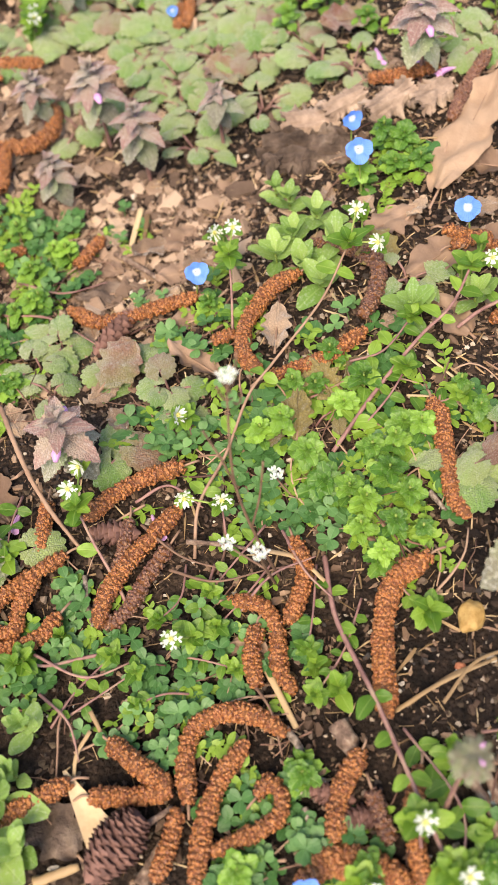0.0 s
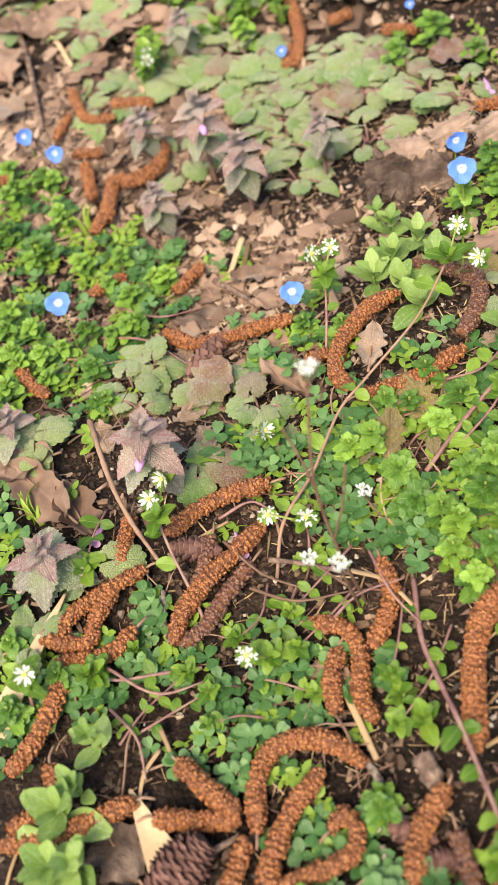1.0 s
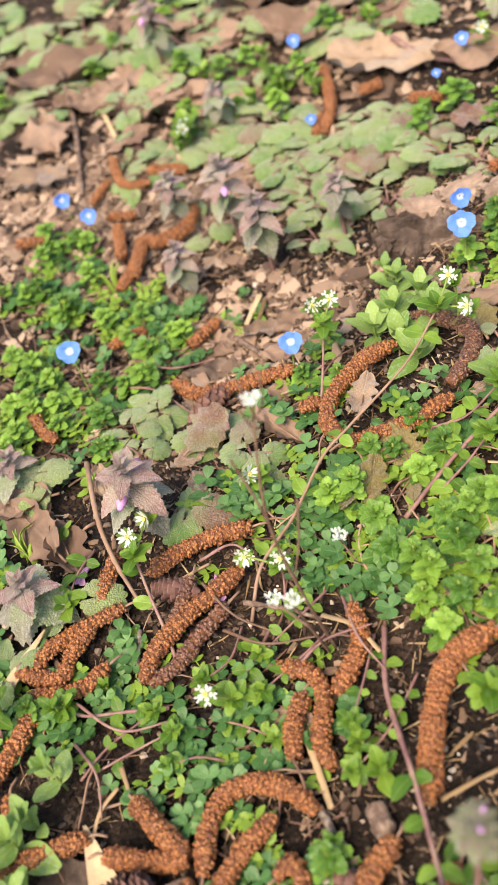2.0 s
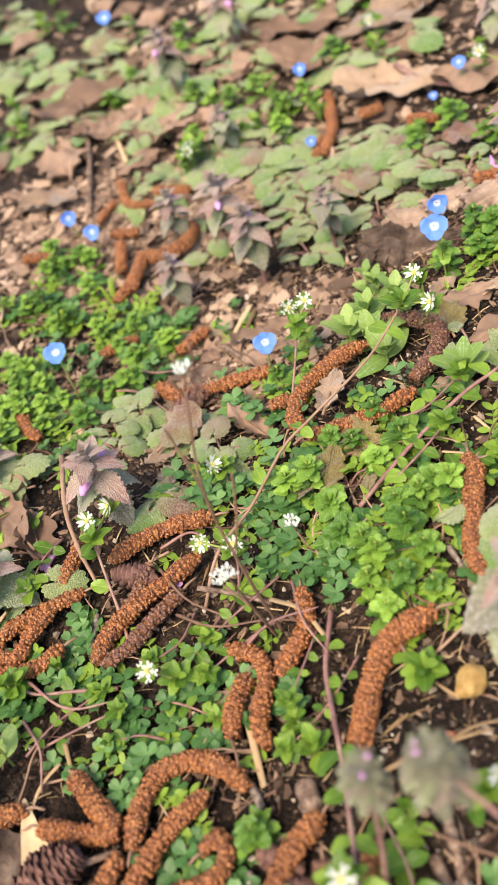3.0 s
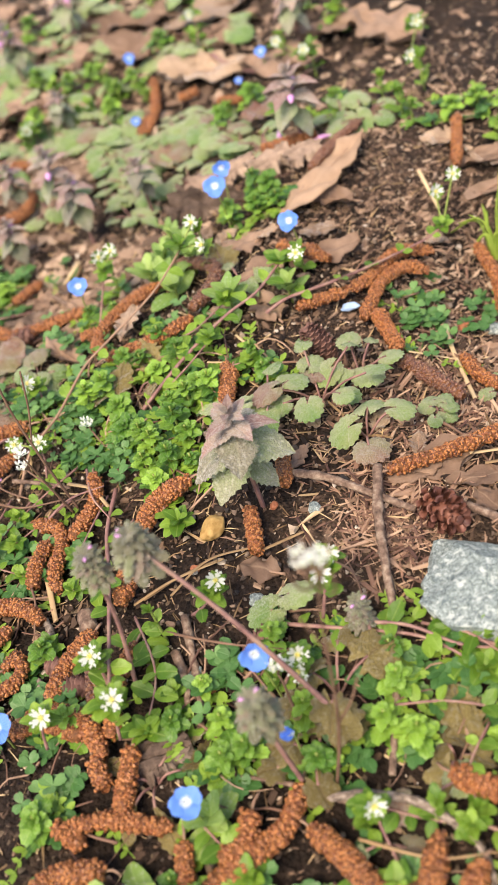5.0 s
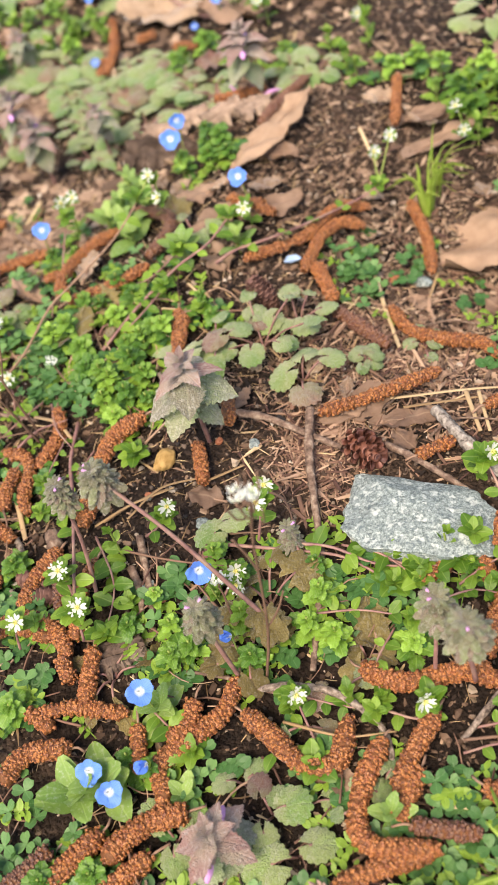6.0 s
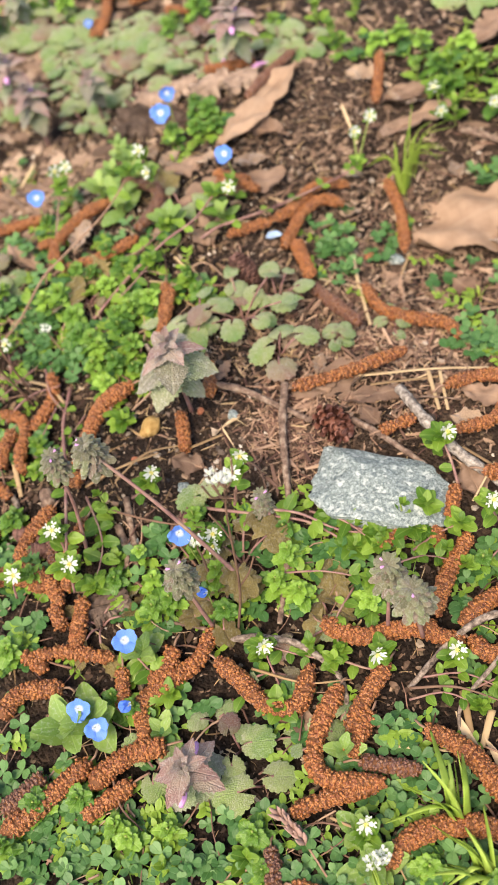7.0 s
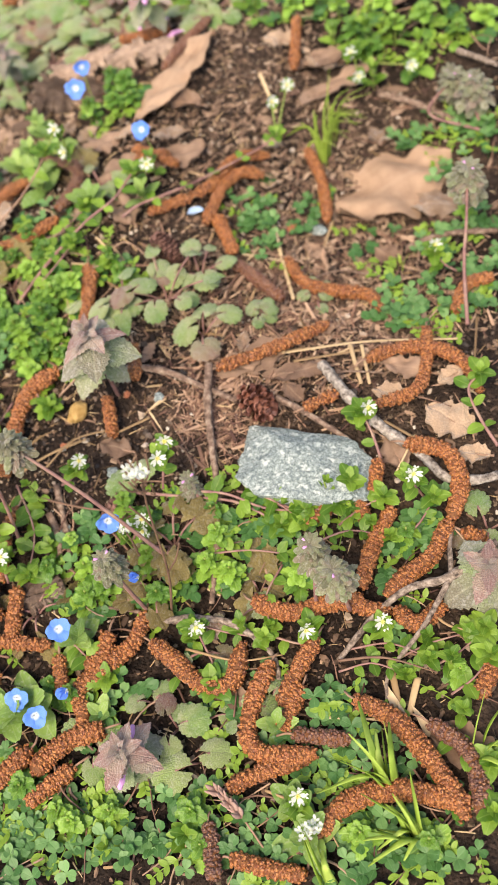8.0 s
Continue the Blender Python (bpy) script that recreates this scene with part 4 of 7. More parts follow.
def cone(x, y, length, width, head, pitch=0.0, old=False, h=None, label="small dark brown open pine cone", scales=0):
    """A conifer cone: core and spirals of thick-edged scales."""
    h = width * 0.42 if h is None else h
    z = lie(x * MM, y * MM) * 1000
    it = thing("pine_cone", x, y, z, label, "pine cone", "pine cones")
    m = put(0, 0, h, head, pitch)
    material = CONE_OLD if old else CONE
    b = Build()
    tube(b, [np.array((0, (k / 10 - 0.5) * length * 0.92, 0)) for k in range(11)], lambda a: width * 0.27 * math.sin(math.pi * (0.12 + 0.8 * a)) ** 0.7, 9)
    core = part("core", b.mesh("core", material), it, m)
    if old not in CONE_SCALES:
        s = Build()
        rows, uvs = [], []
        for t, w, up in ((0, 0.25, 0.0), (0.5, 0.42, 0.10), (0.85, 0.55, 0.2), (1.0, 0.35, 0.34), (0.98, 0.3, 0.2), (0.6, 0.3, -0.02), (0.0, 0.2, -0.08)):
            rows.append([(w * e, t, up - 0.18 * e * e) for e in (-1, -0.5, 0, 0.5, 1)])
            uvs.append([(0.5 + e / 2, t) for e in (-1, -0.5, 0, 0.5, 1)])
        s.sheet(rows, uvs)
        CONE_SCALES[old] = s.mesh("scale", material)
    n = scales or (56 if old else 44)
    for k in range(n):
        a = k / n
        w = k * 2.39996
        rr = width * 0.30 * math.sin(math.pi * (0.10 + 0.82 * a)) ** 0.7
        size = width * (0.29 if old else 0.30) * (1.0 if n < 70 else 0.72) * (0.6 + 0.55 * math.sin(math.pi * (0.16 + 0.74 * a)))
        yy = (a - 0.56) * length * 0.92
        q = Matrix.Rotation(w, 4, "Y") @ Matrix.Translation((0, yy * MM, rr * MM * 0.8)) @ Matrix.Rotation(radians((24 - 8 * a if old else 58 - 34 * a) + rnd.uniform(-7, 7)), 4, "X") @ Matrix.Scale(size, 4)
        part("scale", CONE_SCALES[old], it, m @ q)
    return it


def pebble(x, y, size, head, material, label, seed=1, sink=0.2, rough=0.25):
    """A small uneven pebble."""
    bm = bmesh.new()
    bmesh.ops.create_icosphere(bm, subdivisions=4, radius=1.0)
    off = Vector((seed * 3.7, seed, 0))
    for v in bm.verts:
        d = 1 + noise.noise(v.co * 1.1 + off) * rough * 1.4 + noise.noise(v.co * 4 + off) * rough * 0.25
        v.co = Vector((v.co.x * d * size[0] / 2, v.co.y * d * size[1] / 2, (v.co.z * d + 1 - 2 * sink) * size[2] / 2)) * MM
    me = bpy.data.meshes.new("pebble")
    bm.to_mesh(me)
    bm.free()
    me.polygons.foreach_set("use_smooth", [True] * len(me.polygons))
    me.materials.append(material)
    ob = new("pebble", me)
    ob.matrix_basis = pose(x * MM, y * MM, lie(x * MM, y * MM), 0, 0, head)
    return tagged(ob, label, "pebble", "pebbles")


def stone(name, x, y, size, head, material, label, category, seed=1, sink=0.25, rough=0.08, cuts=(), tilt=0.0):
    """A broken stone: a block split along tilted planes (direction and distance), with chipped edges and a rough face."""
    bm = bmesh.new()
    bmesh.ops.create_cube(bm, size=2.0)
    for dx, dy, dz, far in cuts:
        d = Vector((dx, dy, dz)).normalized()
        res = bmesh.ops.bisect_plane(bm, geom=bm.verts[:] + bm.edges[:] + bm.faces[:], plane_co=d * far, plane_no=d, clear_outer=True)
        edges = [e for e in res["geom_cut"] if isinstance(e, bmesh.types.BMEdge)]
        if edges:
            bmesh.ops.holes_fill(bm, edges=edges)
    bmesh.ops.bevel(bm, geom=bm.edges[:], offset=0.03, segments=1, affect="EDGES", profile=0.6)
    bmesh.ops.triangulate(bm, faces=bm.faces[:])
    for _ in range(3):
        bmesh.ops.subdivide_edges(bm, edges=[e for e in bm.edges if e.calc_length() > 0.14], cuts=1)
        bmesh.ops.triangulate(bm, faces=bm.faces[:])
    off = Vector((seed * 3.1, 0, 0))
    for v in bm.verts:
        d = noise.noise(v.co * 2.4 + off) * rough + noise.noise(v.co * 8 + off) * rough * 0.45
        v.co += v.co.normalized() * d
        v.co = Vector((v.co.x * size[0] / 2 * MM, v.co.y * size[1] / 2 * MM, (v.co.z + 1 - 2 * sink) * size[2] / 2 * MM))
    me = bpy.data.meshes.new(name)
    bm.to_mesh(me)
    bm.free()
    me.materials.append(material)
    ob = new(name, me)
    ob.matrix_basis = pose(x * MM, y * MM, lie(x * MM, y * MM), tilt, 0, head)
    return tagged(ob, label, category)


def slab(x, y, length, width, thick, head, material, label, name="bark_piece", seed=1, h=0.0, tilt=(0, 0), ragged=0.2, arch=0.0):
    """A weathered piece of bark: ragged outline, furrows along the grain, real thickness."""
    rg = random.Random(seed)
    b = Build()
    n, m = 40, 14
    jag = [[ragged * 2.2 * noise.noise(Vector((i * 0.23, seed * 7.7 + e * 3, 0.5))) + ragged * noise.noise(Vector((i * 0.7, seed * 5.1 + e * 3, 1.5))) for i in range(n + 1)] for e in range(2)]
    end = [rg.uniform(0, ragged) for _ in range(m + 1)]
    grid = {}
    for level in (1, 0):
        rows, uvs = [], []
        for i in range(n + 1):
            t = i / n
            row, q = [], []
            for j in range(m + 1):
                s = 2 * j / m - 1
                w = width / 2 * (1 + jag[s > 0][i] * abs(s) ** 2) * (0.6 + 0.4 * math.sin(math.pi * (0.08 + 0.84 * t)) ** 0.4)
                px, py = (t - 0.5) * length * (1 - end[j]), s * w
                f = noise.noise(Vector((px / 14 + seed, py / 2.4, 1.0))) * 1.2 + noise.noise(Vector((px / 5, py / 1.3 + seed, 2.0))) * 0.45
                pz = (thick * (0.75 + 0.9 * f) if level else -0.6) * (1 - 0.55 * abs(s) ** 6) + arch * (1 - s * s) * width
                row.append((px, py, pz))
                q.append((t, s))
            rows.append(row if level else row[::-1])
            uvs.append(q)
        grid[level] = rows
        b.sheet(rows, uvs)
    top, bot = grid[1], [r2[::-1] for r2 in grid[0]]
    ring = lambda g: g[0] + [r2[-1] for r2 in g[1:]] + g[-1][::-1][1:] + [r2[0] for r2 in g[::-1]][1:-1]
    b.sheet([ring(top), ring(bot)], [[(0.5, 0.5)] * len(ring(top))] * 2, closed=True)
    ob = new(name, b.mesh(name, material, False))
    ob.matrix_basis = pose(x * MM, y * MM, lie(x * MM, y * MM) + h * MM, tilt[0], tilt[1], head)
    return tagged(ob, label, "bark", "bark pieces")


def scatter(kind, count, zones, *args, **kw):
    """Repeats of one kind over oval zones (x, y, rx, ry)."""
    area = [rx * ry for _, _, rx, ry in zones]
    for _ in range(count):
        cx, cy, rx, ry = rnd.choices(zones, area)[0]
        a, d = rnd.uniform(0, tau), math.sqrt(rnd.random())
        kind(cx + rx * d * math.cos(a), cy + ry * d * math.sin(a), *[q() if callable(q) else q for q in args], **kw)


# ---- catkins on the ground ----
catkin([(-124.7, -40.1), (-123.0, -28.9), (-117.9, -20.0), (-107.7, -18.2), (-98.2, -22.7), (-92.3, -29.9)], 3.4)
catkin([(-127.8, -62.0), (-122.2, -48.9), (-115.3, -38.0), (-104.2, -28.7)], 3.4)
catkin([(-143.6, -16.8), (-136.1, -26.7), (-129.2, -34.7)], 3.8)
catkin([(-152.2, -30.5), (-141.0, -34.0), (-129.4, -35.8)], 3.3)
catkin([(-138.4, -58.2), (-132.3, -49.2), (-128.1, -41.6)], 3.0)
catkin([(-105.0, -44.4), (-100.8, -41.6), (-98.0, -46.6), (-101.2, -52.0), (-110.1, -54.1), (-121.3, -55.5)], 2.8)
catkin([(-99.9, -70.0), (-89.7, -68.5), (-76.3, -76.8)], 3.5)
catkin([(-34.6, 6.5), (-46.8, 2.7), (-54.0, -7.7), (-58.5, -20.6), (-62.6, -34.8)], 4.1)
catkin([(-72.3, 27.5), (-71.9, 16.5), (-77.6, 7.1), (-81.7, 2.9)], 3.2)
catkin([(-97.9, 15.3), (-88.6, 11.1), (-85.6, 2.4), (-88.2, -9.8), (-86.3, -18.7)], 3.0)
catkin([(-91.5, 4.5), (-95.6, -3.6), (-96.5, -13.4)], 3.3)
catkin([(-72.5, -41.6), (-82.5, -51.4), (-87.0, -62.5)], 3.5)
catkin([(-73.0, -52.8), (-72.8, -66.7)], 2.8, old=True)
catkin([(-100.2, 65.0), (-115.3, 65.0), (-128.1, 61.6), (-136.0, 56.6)], 3.4)
catkin([(-105.2, 50.7), (-116.3, 44.1), (-126.6, 37.3), (-136.2, 28.2), (-139.9, 19.6)], 3.5)
catkin([(-111.6, 39.6), (-122.6, 30.1), (-130.0, 22.5), (-137.3, 18.9)], 2.9, old=True)
catkin([(-78.1, 138.4), (-93.9, 140.7), (-107.7, 141.1), (-118.7, 144.8), (-127.6, 156.8)], 3.3)
catkin([(-13.0, 54.7), (-16.8, 39.5), (-20.7, 24.1), (-19.0, 14.3)], 2.9)
catkin([(17.7, 217.2), (31.5, 210.9), (44.2, 209.1)], 3.3)
catkin([(66.1, 209.0), (50.0, 192.0), (37.0, 176.0)], 2.9, old=True)
catkin([(-43.8, 316.1), (-48.6, 302.7)], 3.0)
catkin([(-113.6, 275.1), (-119.3, 259.9), (-133.0, 255.1), (-137.3, 259.4)], 4.4)
catkin([(32.3, -15.1), (47.9, -12.3), (65.2, -6.9), (80.7, 0.1)], 3.0)
catkin([(91.4, -26.3), (105.8, -23.9), (118.6, -27.9), (126.9, -38.5), (128.9, -53.5)], 3.1)
catkin([(118.7, -15.3), (113.3, -34.5), (105.2, -47.0), (88.0, -49.1)], 2.7)
catkin([(62.4, -43.3), (75.6, -40.1)], 2.6)
catkin([(72.5, 49.7), (76.9, 32.3), (90.1, 23.0), (101.4, 17.4), (104.6, 4.6)], 3.2)
catkin([(45.9, 77.0), (49.5, 53.7)], 3.6)
catkin([(48.6, 48.0), (55.6, 38.1), (65.1, 20.8)], 3.5, old=True)
catkin([(71.6, 103.6), (62.7, 104.7), (51.9, 95.9), (40.3, 73.4)], 3.2)
catkin([(76.8, 115.1), (61.8, 112.8), (45.5, 95.7), (36.9, 90.7)], 3.2)
catkin([(34.1, 89.0), (16.5, 82.0)], 2.9)
catkin([(96.7, 118.5), (99.2, 100.7), (96.2, 76.3)], 3.0)
catkin([(110.4, 198.3), (101.2, 164.9)], 2.9)
catkin([(-15.1, 57.6), (-17.2, 38.8), (-20.2, 24.2)], 3.2)
catkin([(-0.5, 7.4), (-1.5, -10.4)], 3.0)
catkin([(-14.5, -15.5), (-14.4, -33.2)], 3.0)
catkin([(95.8, -68.9), (108.9, -75.9), (110.7, -87.9), (103.5, -101.4)], 3.8)
catkin([(84.0, -91.8), (73.2, -104.1), (65.6, -116.9)], 3.5)
catkin([(26.5, -111.8), (37.7, -119.0), (52.3, -119.7), (64.6, -120.8)], 3.9)
catkin([(75.1, -127.9), (81.4, -134.7), (91.8, -130.2)], 3.6)
catkin([(83.9, -72.7), (78.7, -83.8)], 3.2)
catkin([(72.2, -79.8), (73.7, -94.5)], 3.1)
catkin([(50.5, -88.2), (63.3, -85.1)], 2.7)
catkin([(-13.4, -117.3), (-6.3, -125.5), (2.3, -137.0), (12.5, -138.6), (19.3, -125.7)], 3.9)
catkin([(27.8, -135.3), (19.3, -146.6), (14.9, -159.6), (21.4, -167.1), (36.6, -169.8)], 3.9)
catkin([(45.5, -130.5), (34.6, -142.3), (28.6, -151.0)], 3.6)
catkin([(36.8, -145.9), (27.1, -158.7)], 3.3)
catkin([(5.4, -173.8), (18.7, -171.3), (34.5, -170.3)], 3.4)
catkin([(30.5, -161.5), (48.7, -167.9)], 3.0, old=True)
catkin([(53.8, -155.3), (65.0, -165.0), (71.3, -177.1), (76.6, -191.1), (78.3, -200.4)], 4.1)
catkin([(31.0, -195.3), (44.0, -187.5), (59.1, -187.2), (70.9, -191.7), (80.7, -195.6)], 4.2)
catkin([(75.7, -168.5), (84.2, -178.2), (85.7, -191.4), (83.1, -199.7)], 3.5, old=True)
catkin([(2.8, -196.0), (14.8, -202.1), (25.0, -206.0)], 3.2)
catkin([(-3.0, -183.9), (-3.7, -201.4)], 3.3, old=True)
catkin([(-58.2, -51.1), (-64.5, -61.7), (-66.3, -70.2), (-67.6, -79.3)], 3.1)
catkin([(102.2, -102.2), (92.9, -112.5), (82.2, -117.1), (73.6, -122.2)], 3.7)
catkin([(56.6, -119.2), (63.8, -123.8), (72.9, -128.3)], 3.4)
catkin([(106.5, -106.5), (112.9, -111.4)], 3.0)
catkin([(154.1, 8.0), (142.1, 6.6), (133.2, -8.8)], 3.1)
catkin([(105.1, -150.0), (94.3, -164.2)], 3.6)
catkin([(-36.4, 353.1), (-37.6, 322.8), (-44.2, 302.4)], 3.4)
catkin([(-22.6, 324.4), (-11.0, 325.1)], 3.4)
catkin([(-0.3, 304.5), (14.3, 294.3)], 3.2)
catkin([(-151.4, 272.0), (-150.7, 249.7)], 3.2)
catkin([(-139.5, 256.3), (-146.3, 239.8), (-152.4, 228.6)], 3.4)
catkin([(-156.2, 278.8), (-142.7, 277.5)], 3.0)
catkin([(-152.9, 323.1), (-147.4, 301.1), (-135.0, 298.9)], 2.8)
catkin([(-163.5, 292.5), (-155.5, 305.8)], 2.5)
catkin([(-201.5, 270.0), (-185.2, 270.5)], 3.2)
catkin([(-121.7, 182.4), (-108.7, 194.8)], 2.9)
catkin([(-156.8, 191.5), (-145.0, 199.6)], 2.9)
catkin([(-191.9, 166.9), (-182.6, 143.6), (-175.3, 134.0)], 2.9)
catkin([(-133.8, 307.4), (-114.7, 302.5)], 3.4)
catkin([(-140.2, 260.1), (-145.3, 235.3)], 3.5)
catkin([(14.7, 116.6), (30.6, 118.3)], 2.5)
catkin([(-152.2, 196.6), (-141.8, 199.9)], 2.6)
catkin([(35.9, 89.2), (20.2, 84.0)], 2.6)
catkin([(14.9, 124.7), (22.6, 118.6), (33.4, 110.2)], 2.8)
catkin([(-62.4, -144.8), (-73.6, -152.9), (-83.6, -159.7), (-92.7, -164.4)], 4.2)
catkin([(-35.2, -143.7), (-47.2, -144.6), (-56.0, -148.8), (-61.5, -153.5)], 4.3)
catkin([(-47.7, -154.5), (-58.0, -159.6), (-65.1, -162.6)], 3.6)
catkin([(-82.2, -151.5), (-90.7, -155.6)], 3.9, old=True)
catkin([(-14.3, -106.1), (-20.3, -115.5), (-33.2, -122.1), (-42.9, -127.7), (-42.2, -136.7), (-43.9, -140.8)], 3.6)
catkin([(-28.8, -109.3), (-32.7, -117.7), (-39.1, -120.2)], 3.5)
catkin([(-81.3, -102.8), (-68.6, -103.4), (-51.9, -108.8)], 2.9)
catkin([(-48.5, -113.4), (-49.7, -128.0)], 3.1)
catkin([(-61.1, -84.2), (-65.5, -102.5)], 3.4)
catkin([(-71.0, -117.0), (-85.9, -116.1), (-93.9, -123.7)], 3.9)
catkin([(-145.7, 46.7), (-160.2, 41.6), (-171.2, 35.9), (-174.4, 29.7)], 2.9)
catkin([(-147.9, 67.0), (-153.8, 50.2)], 3.0)
catkin([(-156.2, 42.2), (-163.7, 32.6), (-167.1, 25.4), (-180.7, 29.9)], 3.0)
catkin([(-151.5, 27.1), (-159.9, 21.0), (-176.3, 21.3)], 3.0)
catkin([(-173.9, 18.9), (-179.9, 6.1), (-186.6, -3.4), (-193.0, -9.2)], 3.4)
catkin([(-157.6, -24.9), (-168.1, -27.2), (-182.2, -29.8), (-196.0, -29.0)], 3.5)
catkin([(-122.5, 52.3), (-129.1, 38.3), (-140.8, 22.0)], 2.7, old=True)
catkin([(-180.9, -9.5), (-180.5, -21.1), (-193.6, -25.1)], 3.2)
catkin([(-39.7, 128.4), (-49.9, 126.6), (-57.3, 121.3), (-65.5, 112.1), (-69.0, 98.9), (-65.7, 91.4)], 3.6)
catkin([(-64.0, 86.9), (-54.4, 86.0), (-43.3, 86.2), (-26.5, 91.5)], 3.2)
catkin([(-31.1, 140.5), (-19.3, 129.6), (-13.2, 118.0), (-18.0, 105.5), (-26.0, 97.2)], 3.6, old=True)
catkin([(-77.5, 112.2), (-69.9, 112.3)], 2.8)

catkin([(-95.0, -66.0), (-84.0, -67.0), (-75.0, -74.0), (-70.0, -85.0)], 3.4)
catkin([(-73.0, -85.0), (-70.0, -94.0)], 3.2)
catkin([(-86.0, -101.0), (-77.0, -109.0)], 3.0)
catkin([(-93.0, -157.0), (-87.0, -153.0), (-79.0, -147.0)], 3.6, old=True)

# ---- stone, cones, bark, sticks ----
stone("rock", 56.5, -67.5, (50, 30, 15.5), -24, GRANITE, "grey-white speckled granite rock lying on soil", "rock", 12, 0.2, 0.11, ((0, -0.5, 1, 0.8), (-0.9, 0.1, 0.8, 0.92), (1, 0.1, 0.7, 0.86), (-1, -0.7, -0.1, 1.08), (0.8, -1, -0.15, 1.1), (0.1, 1, 0.7, 0.86), (0.55, 0.35, 1, 0.8), (1, 0.9, 0.1, 1.05)))
pebble(-29.0, -14.4, (12, 7.5, 6), 65, YELLOW, "small yellow-ochre pebble on dark soil", 5)
pebble(36.5, 85.8, (7, 3.6, 3), -5, BLUISH, "small smooth bluish-white pebble on soil", 8)
pebble(90.0, 74.9, (12, 6, 5), -40, GRANITE, "small dark grey pebble half in soil", 9)
cone(44.7, -36.3, 17, 13, -150, 8, False, label="reddish brown open pine cone lying beside the rock")
cone(21.1, 58.5, 18, 14.5, 60, 60, True, label="dark old pine cone standing on bare soil", scales=90)
cone(-147.7, -47.1, 22, 20, -55, 5, True, label="dark brown closed cone with short stalk on litter", scales=110)
cone(-78.2, -58.6, 14, 9, 80, 0, True, label="dark withered pine cone under catkins")
cone(-84.0, -50.4, 13, 8.5, 60, 0, True, label="dark withered pine cone under catkins")
cone(-112.6, 135.8, 24, 11, -50, 0, True, label="long dark withered cone in the litter")
cone(-128.1, 49.8, 17, 10, 70, 0, True, label="dark withered pine cone between catkins")
cone(-17.4, -61.4, 16, 9, -60, 0, True, label="brown weathered cone half hidden by stems")
twig([(-141.0, -44.6, 8), (-129.7, -40.1, 5)], 1.0, TWIG, "short stalk stub of a cone")
slab(-13.3, 193.8, 50, 20, 8, -24, BARK, "grey-brown furrowed piece of bark on soil", seed=3, tilt=(10, 0), ragged=0.4)
slab(-11.6, 208.3, 26, 13, 1.4, -14, BARK_PALE, "pale flaking bark strip with ragged edge", seed=4, h=6, arch=0.3, ragged=0.28, tilt=(22, 4))
slab(3.5, 207.8, 22, 11, 1.3, 10, BARK_PALE, "pale flaking bark strip with ragged edge", seed=14, h=7, arch=0.3, ragged=0.3, tilt=(20, -8))
slab(19.3, 197.2, 26, 13, 1.4, 16, BARK_PALE, "pale flaking bark strip with ragged edge", seed=6, h=6, arch=0.35, ragged=0.28, tilt=(24, -4))
slab(35.4, 192.7, 22, 11, 1.3, 24, BARK_PALE, "pale flaking bark strip with ragged edge", seed=17, h=5, arch=0.3, ragged=0.3, tilt=(20, 6))
slab(-53.7, -85.8, 20, 14, 5, 10, BARK, "small crumbly piece of dark bark", seed=8, h=0)
dead_leaf(43.0, 169.0, 70.0, 21, -41.0, DEAD_LEAF_TAN, 4, (0, -14), 3, 0.2, 2, "large tan curled dead oak leaf on soil")
dead_leaf(132.8, 91.7, 62.0, 41, -79.1, DEAD_LEAF_TAN, 4, (0, 2), 3, 0.25, 5, "large pale tan dead leaf lying on soil")
dead_leaf(148.9, 73.3, 29.7, 15, -117.7, DEAD_LEAF_PALE, 2, (5, 4), 3, 0.3, 15)
dead_leaf(-168.0, 75.7, 26, 14, 20, DEAD_LEAF, 2, (0, 20), 3, 0.9, 3)
dead_leaf(-181.9, 95.5, 20, 14, 60, DEAD_LEAF, 2, (0, 0), 3, 0.8, 4)
dead_leaf(-87.3, 106.7, 26, 10, 40, DEAD_LEAF, 3, (10, 20), 4, 0.9, 6)
dead_leaf(-54.6, 106.9, 19, 10, -20, DEAD_LEAF_PALE, 6, (0, 0), 4, 0.5, 7)
dead_leaf(7.8, 115.1, 26, 14, -70, DEAD_LEAF, 2, (0, 0), 3, 0.4, 8)
dead_leaf(4.7, 89.8, 20, 14, 20, DEAD_LEAF, 1, (0, 0), 3, 0.4, 9)
dead_leaf(-82.6, 160.7, 18, 10, 80, DEAD_LEAF, 1, (0, 0), 4, 0.5, 10)
dead_leaf(-98.4, 181.5, 15, 9, 30, DEAD_LEAF, 1, (0, 0), 4, 0.6, 11)
dead_leaf(-77.2, 180.7, 17, 11, 120, DEAD_LEAF, 1, (0, 0), 4, 0.5, 13)
dead_leaf(-112.3, 164.0, 26, 9, 80, BARK, 1, (0, 0), 2, 0.3, 14)
dead_leaf(-112.3, 188.1, 16, 9, 10, DEAD_LEAF, 1, (0, 0), 4, 0.6, 16)
dead_leaf(-1.0, 138.8, 22, 13, 100, DEAD_LEAF, 1, (0, 0), 4, 0.5, 17)
dead_leaf(42.2, 152.1, 22, 14, 60, DEAD_LEAF, 2, (0, 0), 4, 0.7, 18)
dead_leaf(-96.0, -0.2, 13, 8, 60, DEAD_LEAF, 2, (0, 0), 3, 0.5, 19)
dead_leaf(114.5, -61.0, 20, 16, 40, DEAD_LEAF_PALE, 2, (0, 0), 3, 0.4, 20)
dead_leaf(91.3, -69.0, 15, 11, 10, DEAD_LEAF, 1, (0, 0), 3, 0.4, 21)
